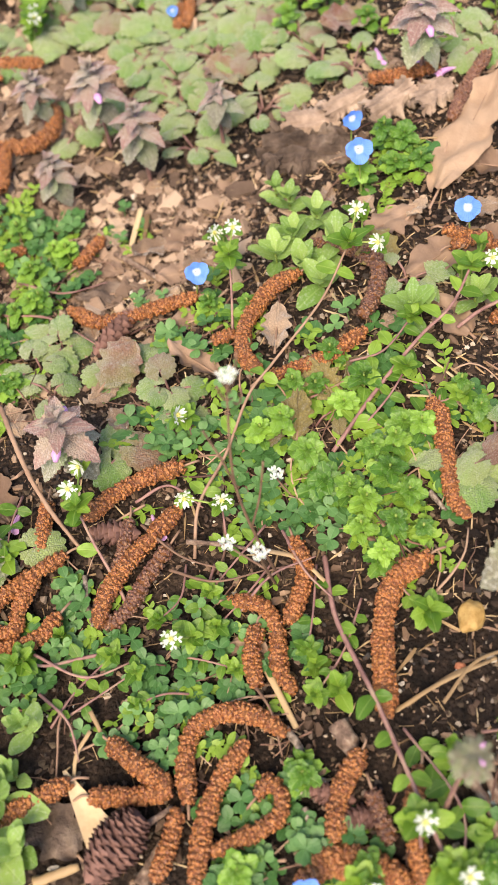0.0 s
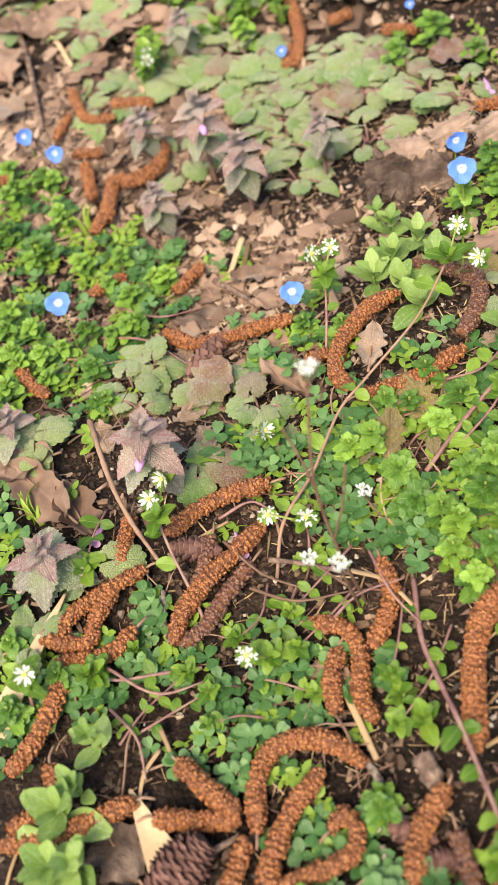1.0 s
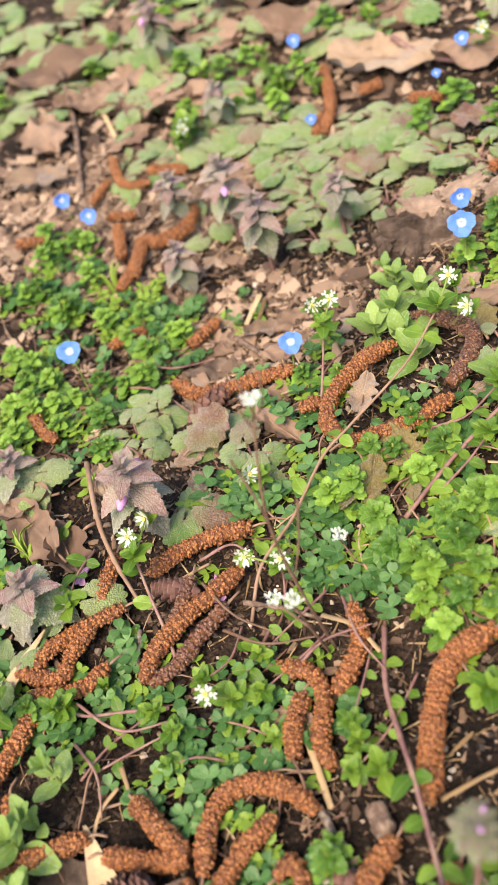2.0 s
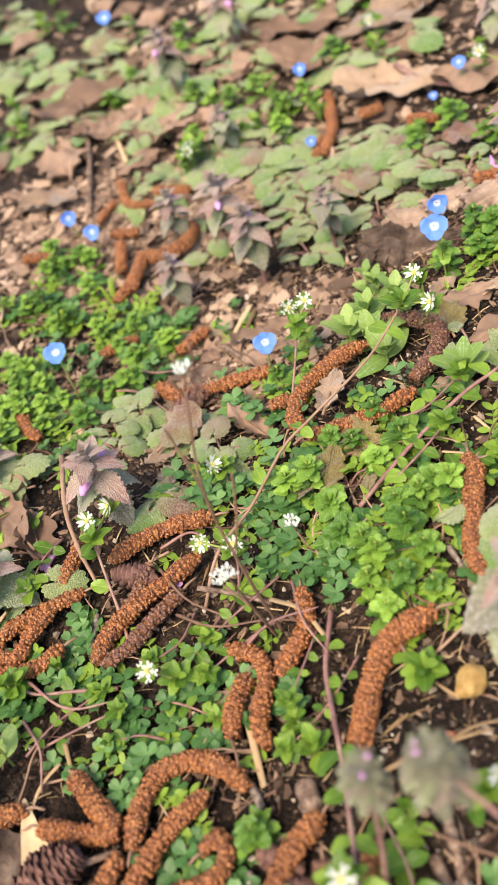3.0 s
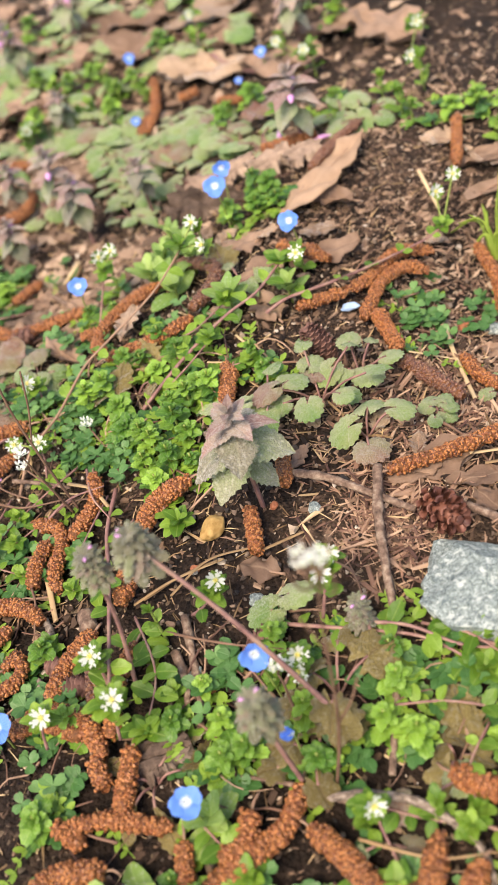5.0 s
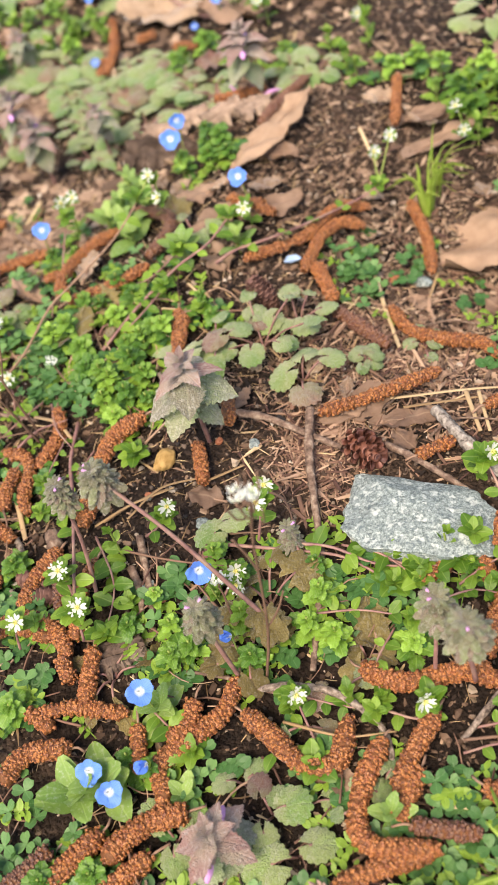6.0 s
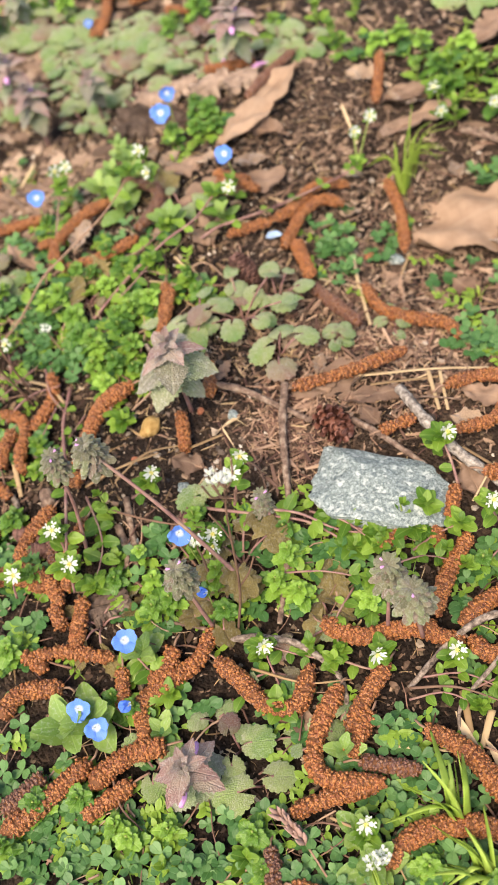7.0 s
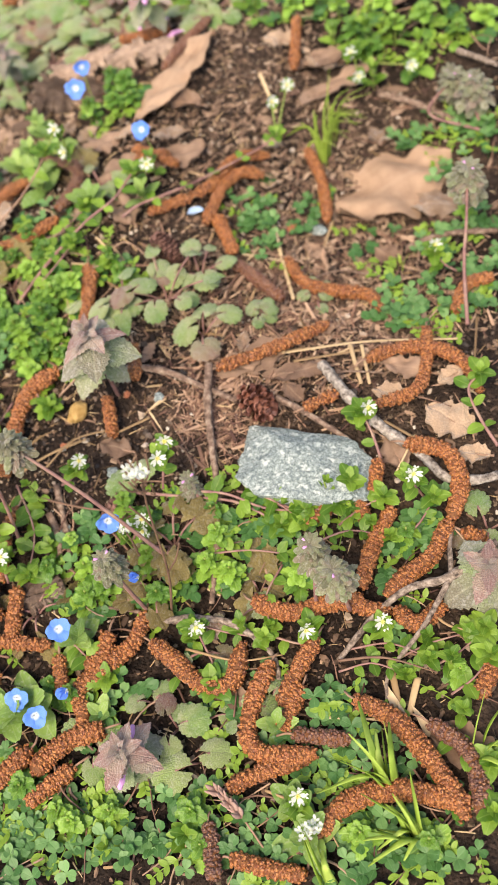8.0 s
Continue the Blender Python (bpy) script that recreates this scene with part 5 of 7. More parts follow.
dead_leaf(61.9, -22.2, 26, 9, 85, DEAD_LEAF, 1, (0, 0), 2, 0.4, 22, "dry brown curl of bark on litter")
dead_leaf(105.8, -32.2, 20, 10, 60, DEAD_LEAF, 1, (0, 0), 3, 0.6, 23)
dead_leaf(84.6, -177.3, 22, 14, 60, DEAD_LEAF, 1, (0, 0), 3, 0.6, 24)
dead_leaf(33.1, -95.6, 17, 11, 0, BRONZE, 3, (20, 0), 4, 0.6, 25, "dark bronze withered leaf among green stems")
dead_leaf(12.1, -142.5, 17, 8, 70, DEAD_LEAF, 1, (0, 0), 3, 0.4, 26)
dead_leaf(113.8, 171.3, 34, 13, 95, DEAD_LEAF, 2, (0, 0), 3, 0.5, 27)
dead_leaf(121.7, 156.5, 46, 12, -70, DEAD_LEAF, 2, (0, 0), 3, 0.5, 28)
dead_leaf(32.9, 116.3, 32, 14, -75, DEAD_LEAF, 2, (0, 0), 3, 0.5, 29)
dead_leaf(-51.1, 438.8, 60, 34, 80, DEAD_LEAF, 3, (0, 0), 4, 0.6, 30)
dead_leaf(-52.7, 401.2, 60, 30, 40, DEAD_LEAF, 3, (0, 0), 4, 0.6, 31)
dead_leaf(-106.8, 354.7, 34, 26, 10, DEAD_LEAF, 3, (0, 0), 4, 0.6, 32)
dead_leaf(2.0, 415.9, 60, 34, 120, DEAD_LEAF_PALE, 3, (0, 0), 4, 0.6, 33)
dead_leaf(39.9, 323.0, 50, 30, 70, DEAD_LEAF, 3, (0, 0), 4, 0.6, 34)
dead_leaf(103.6, 319.1, 50, 34, 30, DEAD_LEAF, 3, (0, 0), 4, 0.6, 35)
dead_leaf(75.1, 343.6, 46, 30, 100, DEAD_LEAF, 3, (0, 0), 4, 0.6, 36)
dead_leaf(-183.4, 423.9, 60, 36, 100, DEAD_LEAF, 3, (0, 0), 4, 0.6, 37)
dead_leaf(-190.0, 359.1, 40, 26, 20, DEAD_LEAF, 3, (0, 0), 4, 0.6, 38)
dead_leaf(-193.3, 321.5, 36, 22, 80, DEAD_LEAF_PALE, 3, (0, 0), 4, 0.5, 39)
dead_leaf(-127.9, 363.6, 40, 26, 140, DEAD_LEAF, 3, (0, 0), 4, 0.6, 40)
dead_leaf(-6.7, 347.6, 60, 34, 60, DEAD_LEAF_PALE, 3, (0, 0), 4, 0.6, 41)
dead_leaf(-36.3, 264.7, 22, 15, 30, RED_LEAF, 6, (0, 0), 4, 0.5, 42, "browned withered nettle leaf")
dead_leaf(24.0, 263.0, 26, 18, 80, RED_LEAF, 6, (0, 0), 4, 0.5, 43, "reddish withered leaf among nettles")
dead_leaf(-111.4, 179.5, 18, 9, 60, DEAD_LEAF, 1, (0, 0), 4, 0.6, 44)
dead_leaf(-164.6, -36.1, 20, 15, 30, BARK, 1, (0, 0), 3, 0.4, 45, "grey withered leaf scrap on the soil")
twig([(0.1, -3.6, 4), (12.5, -10.8, 4), (25.0, -21.9, 4), (37.0, -31.7, 3)], 1.4, TWIG)
twig([(29.2, -12.7, 6), (25.3, -32.3, 5), (23.5, -49.1, 4), (21.8, -66.9, 3), (18.0, -83.6, 3), (10.6, -107.5, 3)], 1.5, TWIG, "straight brown twig with pale scars")
twig([(73.3, -24.5, 6), (80.2, -44.2, 6), (89.3, -60.4, 5), (99.2, -72.2, 4), (106.4, -84.6, 4), (115.9, -88.2, 4), (124.7, -88.7, 4)], 2.0, TWIG_PALE, "pale grey broken stick lying behind the rock", taper=0.25)
twig([(52.5, -35.2, 4), (61.9, -44.6, 4), (75.9, -60.0, 2)], 1.3, TWIG)
twig([(115.0, -117.5, 16), (96.9, -123.4, 12), (80.6, -123.1, 9), (66.6, -128.8, 6), (51.3, -139.1, 2)], 1.5, TWIG_GREY, "forked grey-brown twig over the catkins", [[(96.9, -123.4, 12), (82.7, -137.2, 9), (67.5, -148.3, 5), (64.1, -157.0, 3)], [(96.9, -123.4, 12), (99.5, -112.4, 9), (102.4, -104.8, 7)]])
twig([(-7.8, -110.3, 6), (4.9, -112.8, 7), (16.8, -118.0, 7), (27.0, -128.4, 5), (29.4, -136.1, 4), (28.2, -145.9, 3)], 1.2, TWIG_GREY, "crooked thin grey twig", taper=0.3)
twig([(-1.3, -112.0, 3), (-16.2, -103.9, 3), (-31.0, -97.7, 2)], 0.8, TWIG)
twig([(-41.6, -45.0, 3), (-40.4, -62.3, 2), (-39.9, -75.4, 2)], 1.4, TWIG)
twig([(-76.1, -31.4, 4), (-74.4, -42.0, 3)], 3.0, TWIG, "thick brown stub of a stick")
twig([(-46.3, -55.7, 2), (-43.8, -64.2, 2), (-43.8, -73.3, 2)], 1.5, TWIG)
twig([(-92.7, -51.0, 3), (-92.6, -58.8, 2), (-86.8, -64.4, 2), (-79.5, -67.3, 2)], 1.0, TWIG_GREY)
twig([(-91.8, -27.9, 4), (-89.4, -34.5, 3), (-89.3, -45.3, 2), (-89.1, -50.3, 2)], 1.2, TWIG_GREY)
twig([(-157.2, 106.9, 14), (-151.8, 78.0, 13), (-146.9, 61.7, 9), (-140.3, 47.3, 4)], 0.9, STEM_TAN, "dry tan flower stalk with withered node", [[(-152.6, 77.1, 13), (-154.7, 74.4, 15), (-157.4, 75.8, 12)]])
twig([(-143.4, -57.8, 1), (-134.6, -47.8, 1)], 2.2, TWIG, "grey weathered stick end")
twig([(-173.0, -48.8, 2), (-159.6, -47.9, 2)], 1.6, STRAW, "pale dry stick on the soil")
twig([(-105.0, 186.6, 2), (-96.3, 172.7, 2), (-89.0, 158.9, 2)], 1.3, TWIG)
twig([(-141.4, 38.8, 3), (-142.4, 29.2, 3), (-142.5, 20.8, 2)], 0.9, TWIG_GREY)
twig([(-106.0, 38.7, 6), (-93.8, 33.9, 5), (-82.2, 26.8, 5)], 0.8, TWIG)
twig([(-27.0, 27.0, 5), (-24.0, 19.7, 3)], 0.9, TWIG_GREY)
twig([(127.4, 49.6, 3), (146.1, 49.3, 4), (166.4, 37.6, 5)], 1.6, TWIG, "brown curved twig under green leaves")
twig([(139.9, 147.6, 2), (156.7, 133.8, 3), (171.7, 116.2, 2)], 1.8, TWIG)
twig([(183.6, 155.9, 3), (199.2, 138.7, 2)], 1.6, TWIG_GREY)
twig([(-187.2, 447.0, 3), (-174.6, 369.5, 3), (-170.4, 315.0, 3), (-170.0, 303.2, 2)], 1.6, TWIG, "long brown stalk leaning on litter")
twig([(1.4, 359.1, 6), (13.1, 336.5, 5), (32.4, 315.8, 4)], 1.3, STEM_RED, "reddish dry stem on litter")
straw([(-59.3, -33.2, 2), (-44.4, -30.1, 3), (-26.5, -28.3, 2)], 1.0)
straw([(-55.7, -32.8, 2), (-40.3, -28.6, 2), (-28.5, -28.8, 3)], 0.8)
straw([(-93.3, -4.3, 3), (-91.0, -15.3, 3), (-88.6, -28.4, 2)], 1.6, "flat pale dry straw piece")
bract(-158.7, -20.7, 5.0, 27, 11, 199, -4, "broad pale tan dry bract leaning on a cone")
straw([(-82.0, 26.4, 8), (-72.5, 20.3, 7), (-67.0, 11.2, 5)], 1.2, "curled pale dry leaf strip")
straw([(-89.4, 207.4, 3), (-99.0, 185.5, 2)], 2.0)
straw([(-87.3, 202.6, 3), (-92.3, 187.7, 2)], 1.6)
straw([(-5.7, 73.6, 2), (-1.3, 63.9, 2), (4.9, 48.2, 2)], 0.7)
straw([(23.0, 174.2, 3), (33.0, 169.9, 3)], 0.8)
straw([(-10.0, 75.6, 3), (2.6, 52.2, 2)], 0.8)
straw([(59.2, -12.4, 4), (94.0, -14.7, 4), (129.0, -24.2, 4)], 1.0, "long pale straw stalk lying on litter")
straw([(62.8, -17.5, 3), (90.7, -18.3, 3)], 1.0)
straw([(86.9, -14.5, 4), (86.3, -36.6, 3)], 1.2)
straw([(91.4, -15.8, 4), (89.5, -37.5, 3)], 1.0)
straw([(70.6, 75.7, 3), (70.1, 52.8, 3), (70.0, 24.4, 2)], 1.3)
straw([(53.1, 56.6, 3), (69.9, 52.0, 3)], 0.8)
straw([(90.3, -56.9, 5), (103.8, -71.1, 4)], 0.9)
straw([(88.8, -78.2, 3), (99.8, -66.3, 6)], 0.6)
straw([(67.8, -78.2, 12), (74.6, -84.1, 9)], 0.9)
straw([(139.9, -15.3, 6), (130.6, -41.1, 4)], 0.7)
straw([(-45.6, -35.7, 3), (-32.0, -27.5, 3), (-14.9, -28.0, 2)], 0.8)
straw([(-14.8, -31.9, 4), (1.0, -28.2, 2)], 1.0, "pinkish dry stalk on the litter")
straw([(52.8, -73.0, 3), (64.3, -62.2, 3)], 1.6)
straw([(68.6, -143.8, 3), (67.5, -162.5, 2)], 1.8)
straw([(76.4, -152.0, 3), (70.2, -163.2, 2)], 1.8)
straw([(99.2, 78.9, 3), (91.5, 63.1, 2)], 1.0)
straw([(83.8, 165.5, 3), (86.8, 142.6, 2)], 1.3)
straw([(-150.4, 384.6, 3), (-141.6, 344.4, 2)], 2.0)
straw([(-161.4, 385.1, 3), (-151.3, 346.3, 2)], 2.0)
straw([(39.1, -156.8, 3), (61.4, -163.3, 3)], 0.8)
straw([(-73.0, -156.4, 4), (-62.6, -153.7, 4)], 0.9)
straw([(-22.3, 61.4, 6), (-15.3, 59.0, 5), (-12.3, 56.4, 4)], 0.8, "tan stalk of a catkin")
straw([(-147.7, -5.9, 6), (-146.0, -13.0, 4)], 1.0)
straw([(-149.0, -11.5, 5), (-154.7, -17.6, 4), (-157.4, -26.8, 3)], 1.0)

bract(-172.0, 44.0, 6.0, 50, 9, 147, -3, "broad pale dry strap of leaf on litter")
nettle_leaves(-180.0, 108.0, 9, 5, 0.8, 0, h=(7, 12))
nettle_leaves(-186.0, 30.0, 8, 4, 0.75, 0, h=(5, 9))
bract(64.5, -150.0, 4.0, 15, 5.0, 192, -8)
bract(67.5, -158.0, 4.0, 14, 4.5, 188, -8)
bract(71.5, -160.0, 3.0, 12, 4.0, 200, -6)
bract(-1.0, -26.0, 2.0, 11, 1.6, -60, 0, "pale splinter of straw on litter")
dead_leaf(-15.0, -36.5, 14, 9, 60, DEAD_LEAF, 1.5, (0, 0), 2, 0.25, 61, "flat grey-brown dead leaf scrap on dark soil")
dead_leaf(48.0, -11.5, 34, 13, -80, DEAD_LEAF, 2, (0, 8), 2, 0.4, 62, "furled brown dead leaf with ribs on litter")
dead_leaf(-112.0, 117.0, 21, 17, -50, RED_LEAF, 9, (14, 0), 5, -0.3, 63, "dusky red nettle leaf on a red stalk")
dead_leaf(-47.0, 80.0, 17, 12, 15, BRONZE, 6, (16, 0), 5, -0.2, 64, "yellowing bronze toothed leaf among shoots")
dead_leaf(-57.5, 70.0, 18, 10, -20, BRONZE, 7, (16, 0), 5, -0.2, 65, "yellowing bronze toothed leaf among shoots")
dead_leaf(-11.0, 126.0, 17, 15, 10, BRONZE, 8, (12, 0), 4, -0.2, 66, "yellowing bronze toothed leaf among shoots")
dead_leaf(-178.0, 88.0, 34, 17, 35, DEAD_LEAF, 4, (0, -12), 1, 0.8, 67)
dead_leaf(-186.0, 98.0, 26, 13, 100, DEAD_LEAF, 5, (0, 12), 1, 0.9, 68)
fallen_petal(-158.0, 68.0, 150)
fallen_petal(-115.0, 53.0, 185, 8.0)
fallen_petal(28.0, 240.0, 175, 9.0)
fallen_petal(46.0, 227.0, 140, 8.0)
fallen_petal(52.0, 208.0, 100, 7.0)
withered_grass(7.0, -184.0, 30)
pebble(79.0, 76.0, (6, 5, 4), 20, RED_BIT, "small reddish brown pebble on litter", 21)
pebble(-37.0, -27.0, (3, 3, 2.4), 20, RED_BIT, "small orange crumb on dark soil", 22)
pebble(-7.0, -13.0, (3.4, 3, 2.4), 50, RED_BIT, "small orange crumb on dark soil", 23)
pebble(-36.0, -70.0, (5, 3.4, 2.6), 10, RED_BIT, "small orange crumb on dark soil", 24)
pebble(-18.0, -46.0, (5, 4, 3), 10, GRANITE, "small pale grey pebble on dark soil", 25)
pebble(-41.0, -64.0, (6, 4.5, 3.4), 70, GRANITE, "small pale grey pebble on dark soil", 26)
pebble(6.0, -19.0, (5, 4, 3), 100, GRANITE, "small pale grey pebble on dark soil", 27)

# ---- flowers of speedwell ----
speedwell_flower(-76.3, 138.8, 20.6, 1.0, (45, 180))
speedwell_flower(-6.0, 160.1, 25.2, 1.12, (50, 170))
speedwell_flower(-2.4, 179.8, 24, 0.9, (75, 190))
speedwell_flower(21.9, 121.8, 18.6, 1.05, (45, 150))
speedwell_flower(-42.3, -111.0, 24.8, 1.0, (25, 200))
speedwell_flower(-62.6, -128.3, 15, 0.95, (30, 170))
speedwell_flower(-57.2, -135.6, 15, 0.95, (35, 200))
speedwell_flower(-44.3, -129.8, 15, 0.85, (60, 120), True)
speedwell_flower(-17.5, -77.9, 27.6, 1.0, (65, 190))
speedwell_flower(-12.2, -96.0, 16, 0.75, (60, 90), True)
speedwell_flower(-162.8, 161.7, 31.2, 1.1, (40, 185))
speedwell_flower(-162.5, 271.7, 15, 0.9, (60, 180))
speedwell_flower(-176.1, 287.2, 15, 0.9, (70, 200))
speedwell_flower(-48.2, 372.0, 14, 0.8, (60, 180))
speedwell_flower(-49.1, 308.4, 12, 0.6, (60, 180))
speedwell_flower(29.8, 321.3, 16, 0.75, (50, 180))
speedwell_flower(13.8, 307.9, 12, 0.5, (50, 180))
speedwell_flower(-171.4, 521.4, 16, 1.1, (50, 180))
speedwell_flower(-99.4, -73.7, 18, 1.1, (30, 200))

# ---- dead-nettles ----
dead_nettle(-135.4, 78.7, 26, 1.23, 2, (0, 0), turn=20)
dead_nettle(-94.6, 252.3, 32, 1.31, 3, (0, 0))
dead_nettle(-81.6, 224.9, 30, 1.15, 1)
dead_nettle(-121.3, 225.7, 20, 0.94, 1)
dead_nettle(-46.4, 227.2, 24, 0.88, 0)
dead_nettle(-120.5, 268.8, 22, 0.99, 1)
dead_nettle(37.4, 209.8, 30, 1.31, 3)
dead_nettle(-175.0, 52.2, 14, 1.26, 0)
dead_nettle(-10.7, -12.1, 33, 1.43, 0, turn=60)
dead_nettle(-25.8, -158.4, 19, 1.25, 2, turn=35)
dead_nettle(108.3, -128.1, 18, 1.37, 0)
dead_nettle(-122.1, 404.5, 30, 1.21, 3)
dead_nettle(-84.9, 442.2, 30, 1.31, 2)
dead_nettle(-92.5, 331.9, 20, 0.88, 0)
dead_nettle(-185.7, 111.9, 14, 1.10, 0)
dead_nettle(53.9, 338.4, 30, 1.21, 1)

# ---- low nettle leaves ----
for cx, cy, n in ((-53.1, 303.2, 8), (-26.7, 296.3, 8), (-18.5, 270.4, 8), (-54.9, 273.6, 8), (-24.7, 238.5, 6), (-58.5, 231.9, 6), (6.3, 249.1, 8), (16.3, 235.8, 6), (-77.5, 312.4, 7), (-65.4, 293.2, 7), (2.8, 273.0, 7), (-12.0, 298.4, 7), (-105.8, 264.7, 5), (-69.8, 269.2, 6)):
    nettle_leaves(cx, cy, 15, n, 0.85, 0.03)
for cx, cy, n in ((69.3, 219.1, 5), (60.3, 227.9, 4), (-48.1, 246.7, 6), (-63.4, 318.7, 6), (-35.8, 283.1, 7)):
    nettle_leaves(cx, cy, 15, n, 0.85, 0.03)
for cx, cy, n, s in ((-133.7, 137.8, 6, 0.75), (-143.4, 130.2, 4, 0.7), (-113.0, 117.0, 4, 0.85), (-98.0, 98.3, 5, 0.7), (-119.8, 79.1, 3, 0.95), (-98.1, 87.8, 4, 0.7), (-12.5, 30.5, 3, 0.9), (-163.0, 48.8, 3, 0.8), (-140.4, 116.5, 3, 0.8), (-10.3, -147.7, 3, 0.7), (-4.1, -161.4, 2, 0.95), (0.2, -147.3, 2, 0.65), (15.8, -152.3, 2, 0.6), (-40.7, -149.6, 3, 0.9)):
    nettle_leaves(cx, cy, 9, n, s, 0.1)
for cx, cy, n, s in ((25.4, -145.5, 2, 0.55), (115.7, -105.9, 4, 0.9), (4.4, -123.3, 2, 0.6), (19.1, -114.4, 2, 0.6), (-17.1, -136.8, 2, 0.7)):
    nettle_leaves(cx, cy, 9, n, s, 0.1)
nettle_leaves(16.2, 33.6, 20, 9, 0.7, 0.06, h=(8, 16))
nettle_leaves(32.5, 43.6, 13, 6, 0.75, 0.1, h=(6, 12))
nettle_leaves(-2.1, 33.5, 13, 4, 0.7, 0.05, h=(8, 14))
nettle_leaves(28.8, 9.7, 13, 4, 0.75, 0.1, h=(6, 12))
nettle_leaves(10.1, 45.8, 6, 1, 0.8, 1.0, h=(6, 10))
nettle_leaves(0.8, -81.6, 13, 6, 1.05, 0, BRONZE_LEAF, "bronze_weed", "bronze-brown lobed leaves on reddish stalks", (5, 12))
nettle_leaves(-9.0, -96.4, 12, 5, 1.0, 0, BRONZE_LEAF, "bronze_weed", "bronze-brown lobed leaves on reddish stalks", (4, 9))
nettle_leaves(28.5, -106.2, 7, 3, 0.9, 0, BRONZE_LEAF, "bronze_weed", "bronze-brown lobed leaves on reddish stalks", (3, 7))
nettle_leaves(-10.5, -54.9, 6, 2, 0.75, 0, NETTLE_ROUND, h=(6, 12))
nettle_leaves(-53.8, 65.3, 9, 4, 0.9, 0, BRONZE_LONG, "bronze_weed", "bronze-edged toothed leaf rosette", (2, 6))
nettle_leaves(-44.9, 74.3, 9, 4, 0.85, 0, BRONZE_LONG, "bronze_weed", "bronze-edged toothed leaf rosette", (2, 6))
nettle_leaves(-4.2, 108.9, 8, 4, 0.8, 0, NETTLE_HEART, h=(5, 9))
nettle_leaves(-56.5, -93.3, 12, 5, 0.9, 0, BRONZE_LONG, "bronze_weed", "bronze-edged toothed leaf rosette", (2, 6))
nettle_leaves(80.3, 25.1, 8, 6, 0.4, 0, NETTLE_ROUND, h=(4, 8))
nettle_leaves(55.3, 14.2, 6, 6, 0.4, 0, NETTLE_ROUND, h=(4, 8))

# ---- speedwell shoots ----
for cx, cy, s in ((-56.7, 41.6, 1.25), (-64.5, 66.5, 1.0), (-40.7, 87.3, 0.8), (-33.6, 71.8, 1.0), (-74.6, 132.8, 0.8), (-61.7, 122.2, 0.8), (-37.1, 35.7, 0.95), (-26.6, 52.0, 0.9), (-39.0, 47.1, 0.85), (-33.2, 27.9, 0.85), (-40.8, 19.8, 0.8), (-47.1, 12.4, 0.85), (-51.0, 22.9, 0.7), (-115.1, -62.4, 1.0)):
    speedwell(cx, cy, s, rnd.uniform(5, 11))
for cx, cy, s in ((-126.7, 191.8, 0.8), (-142.5, 163.2, 0.9), (-72.0, 65.1, 0.85), (-59.5, 53.4, 1.0), (-42.4, 66.2, 0.8), (-22.1, 48.1, 0.85), (9.2, 161.6, 0.9), (-3.5, 164.7, 0.9), (16.7, 173.1, 1.0), (-156.0, 122.5, 0.8), (-148.5, 193.4, 0.8), (-50.7, 35.1, 0.8), (-49.3, 76.3, 0.8), (-56.5, 79.5, 0.8)):
    speedwell(cx, cy, s, rnd.uniform(5, 11))
for cx, cy, s in ((-31.5, 46.2, 0.8), (-46.9, 29.4, 0.8), (-33.0, 15.7, 0.6), (-1.4, 48.8, 0.7), (-4.4, 58.8, 0.6), (18.7, 159.7, 0.8), (10.7, 179.1, 0.8)):
    speedwell(cx, cy, s, rnd.uniform(5, 11))
for cx, cy, s in ((-169.3, 159.6, 0.9), (-148.7, 162.4, 0.9), (-185.5, 116.9, 0.9), (-157.2, 141.7, 0.85), (-180.3, 216.6, 0.9), (-159.0, 208.8, 0.85), (-124.0, 189.7, 0.9), (-184.6, 263.3, 1.0), (-171.2, 267.5, 1.0), (-138.1, 164.3, 0.8), (-153.2, 123.3, 0.7), (-190.8, 187.6, 0.9), (-181.7, 175.1, 0.9), (-141.9, 208.2, 0.8)):
    speedwell(cx, cy, s, rnd.uniform(4, 10))
for cx, cy, s in ((-175.0, 142.2, 0.8), (-188.5, 159.5, 0.8), (-188.9, 235.7, 0.9), (-129.0, 193.3, 0.8), (-185.9, 272.9, 0.9), (-167.4, 264.7, 0.9), (-194.9, 233.8, 0.9), (-177.4, 223.1, 0.9)):
    speedwell(cx, cy, s, rnd.uniform(4, 10))
for cx, cy, s in ((18.8, -84.2, 0.95), (11.6, -100.7, 0.9), (20.6, -99.8, 0.9), (-41.5, -98.1, 0.9), (-34.3, -94.4, 0.8), (-61.4, -116.0, 0.9), (-52.5, -123.3, 0.8), (-64.9, -108.8, 0.9), (-45.8, -129.0, 0.8), (-18.9, -120.6, 1.0), (-7.6, -178.8, 0.9), (-23.9, -177.8, 0.9), (-35.8, -172.3, 0.8), (-70.1, -181.5, 1.1))[::2]:
    speedwell(cx, cy, s, rnd.uniform(4, 9))
for cx, cy, s in ((44.5, -107.3, 0.95), (48.5, -112.6, 0.8), (90.7, -153.8, 0.8), (90.4, -138.4, 0.7), (68.8, -87.9, 0.7), (81.8, -95.8, 0.8), (86.3, -102.4, 0.7), (48.4, -82.4, 0.7), (40.3, -70.1, 0.7), (25.5, -66.1, 0.7), (-7.7, -101.1, 0.8), (2.2, -101.4, 0.7), (-27.3, -92.9, 0.8), (-20.4, -104.3, 0.8))[::2]:
    speedwell(cx, cy, s, rnd.uniform(4, 9))
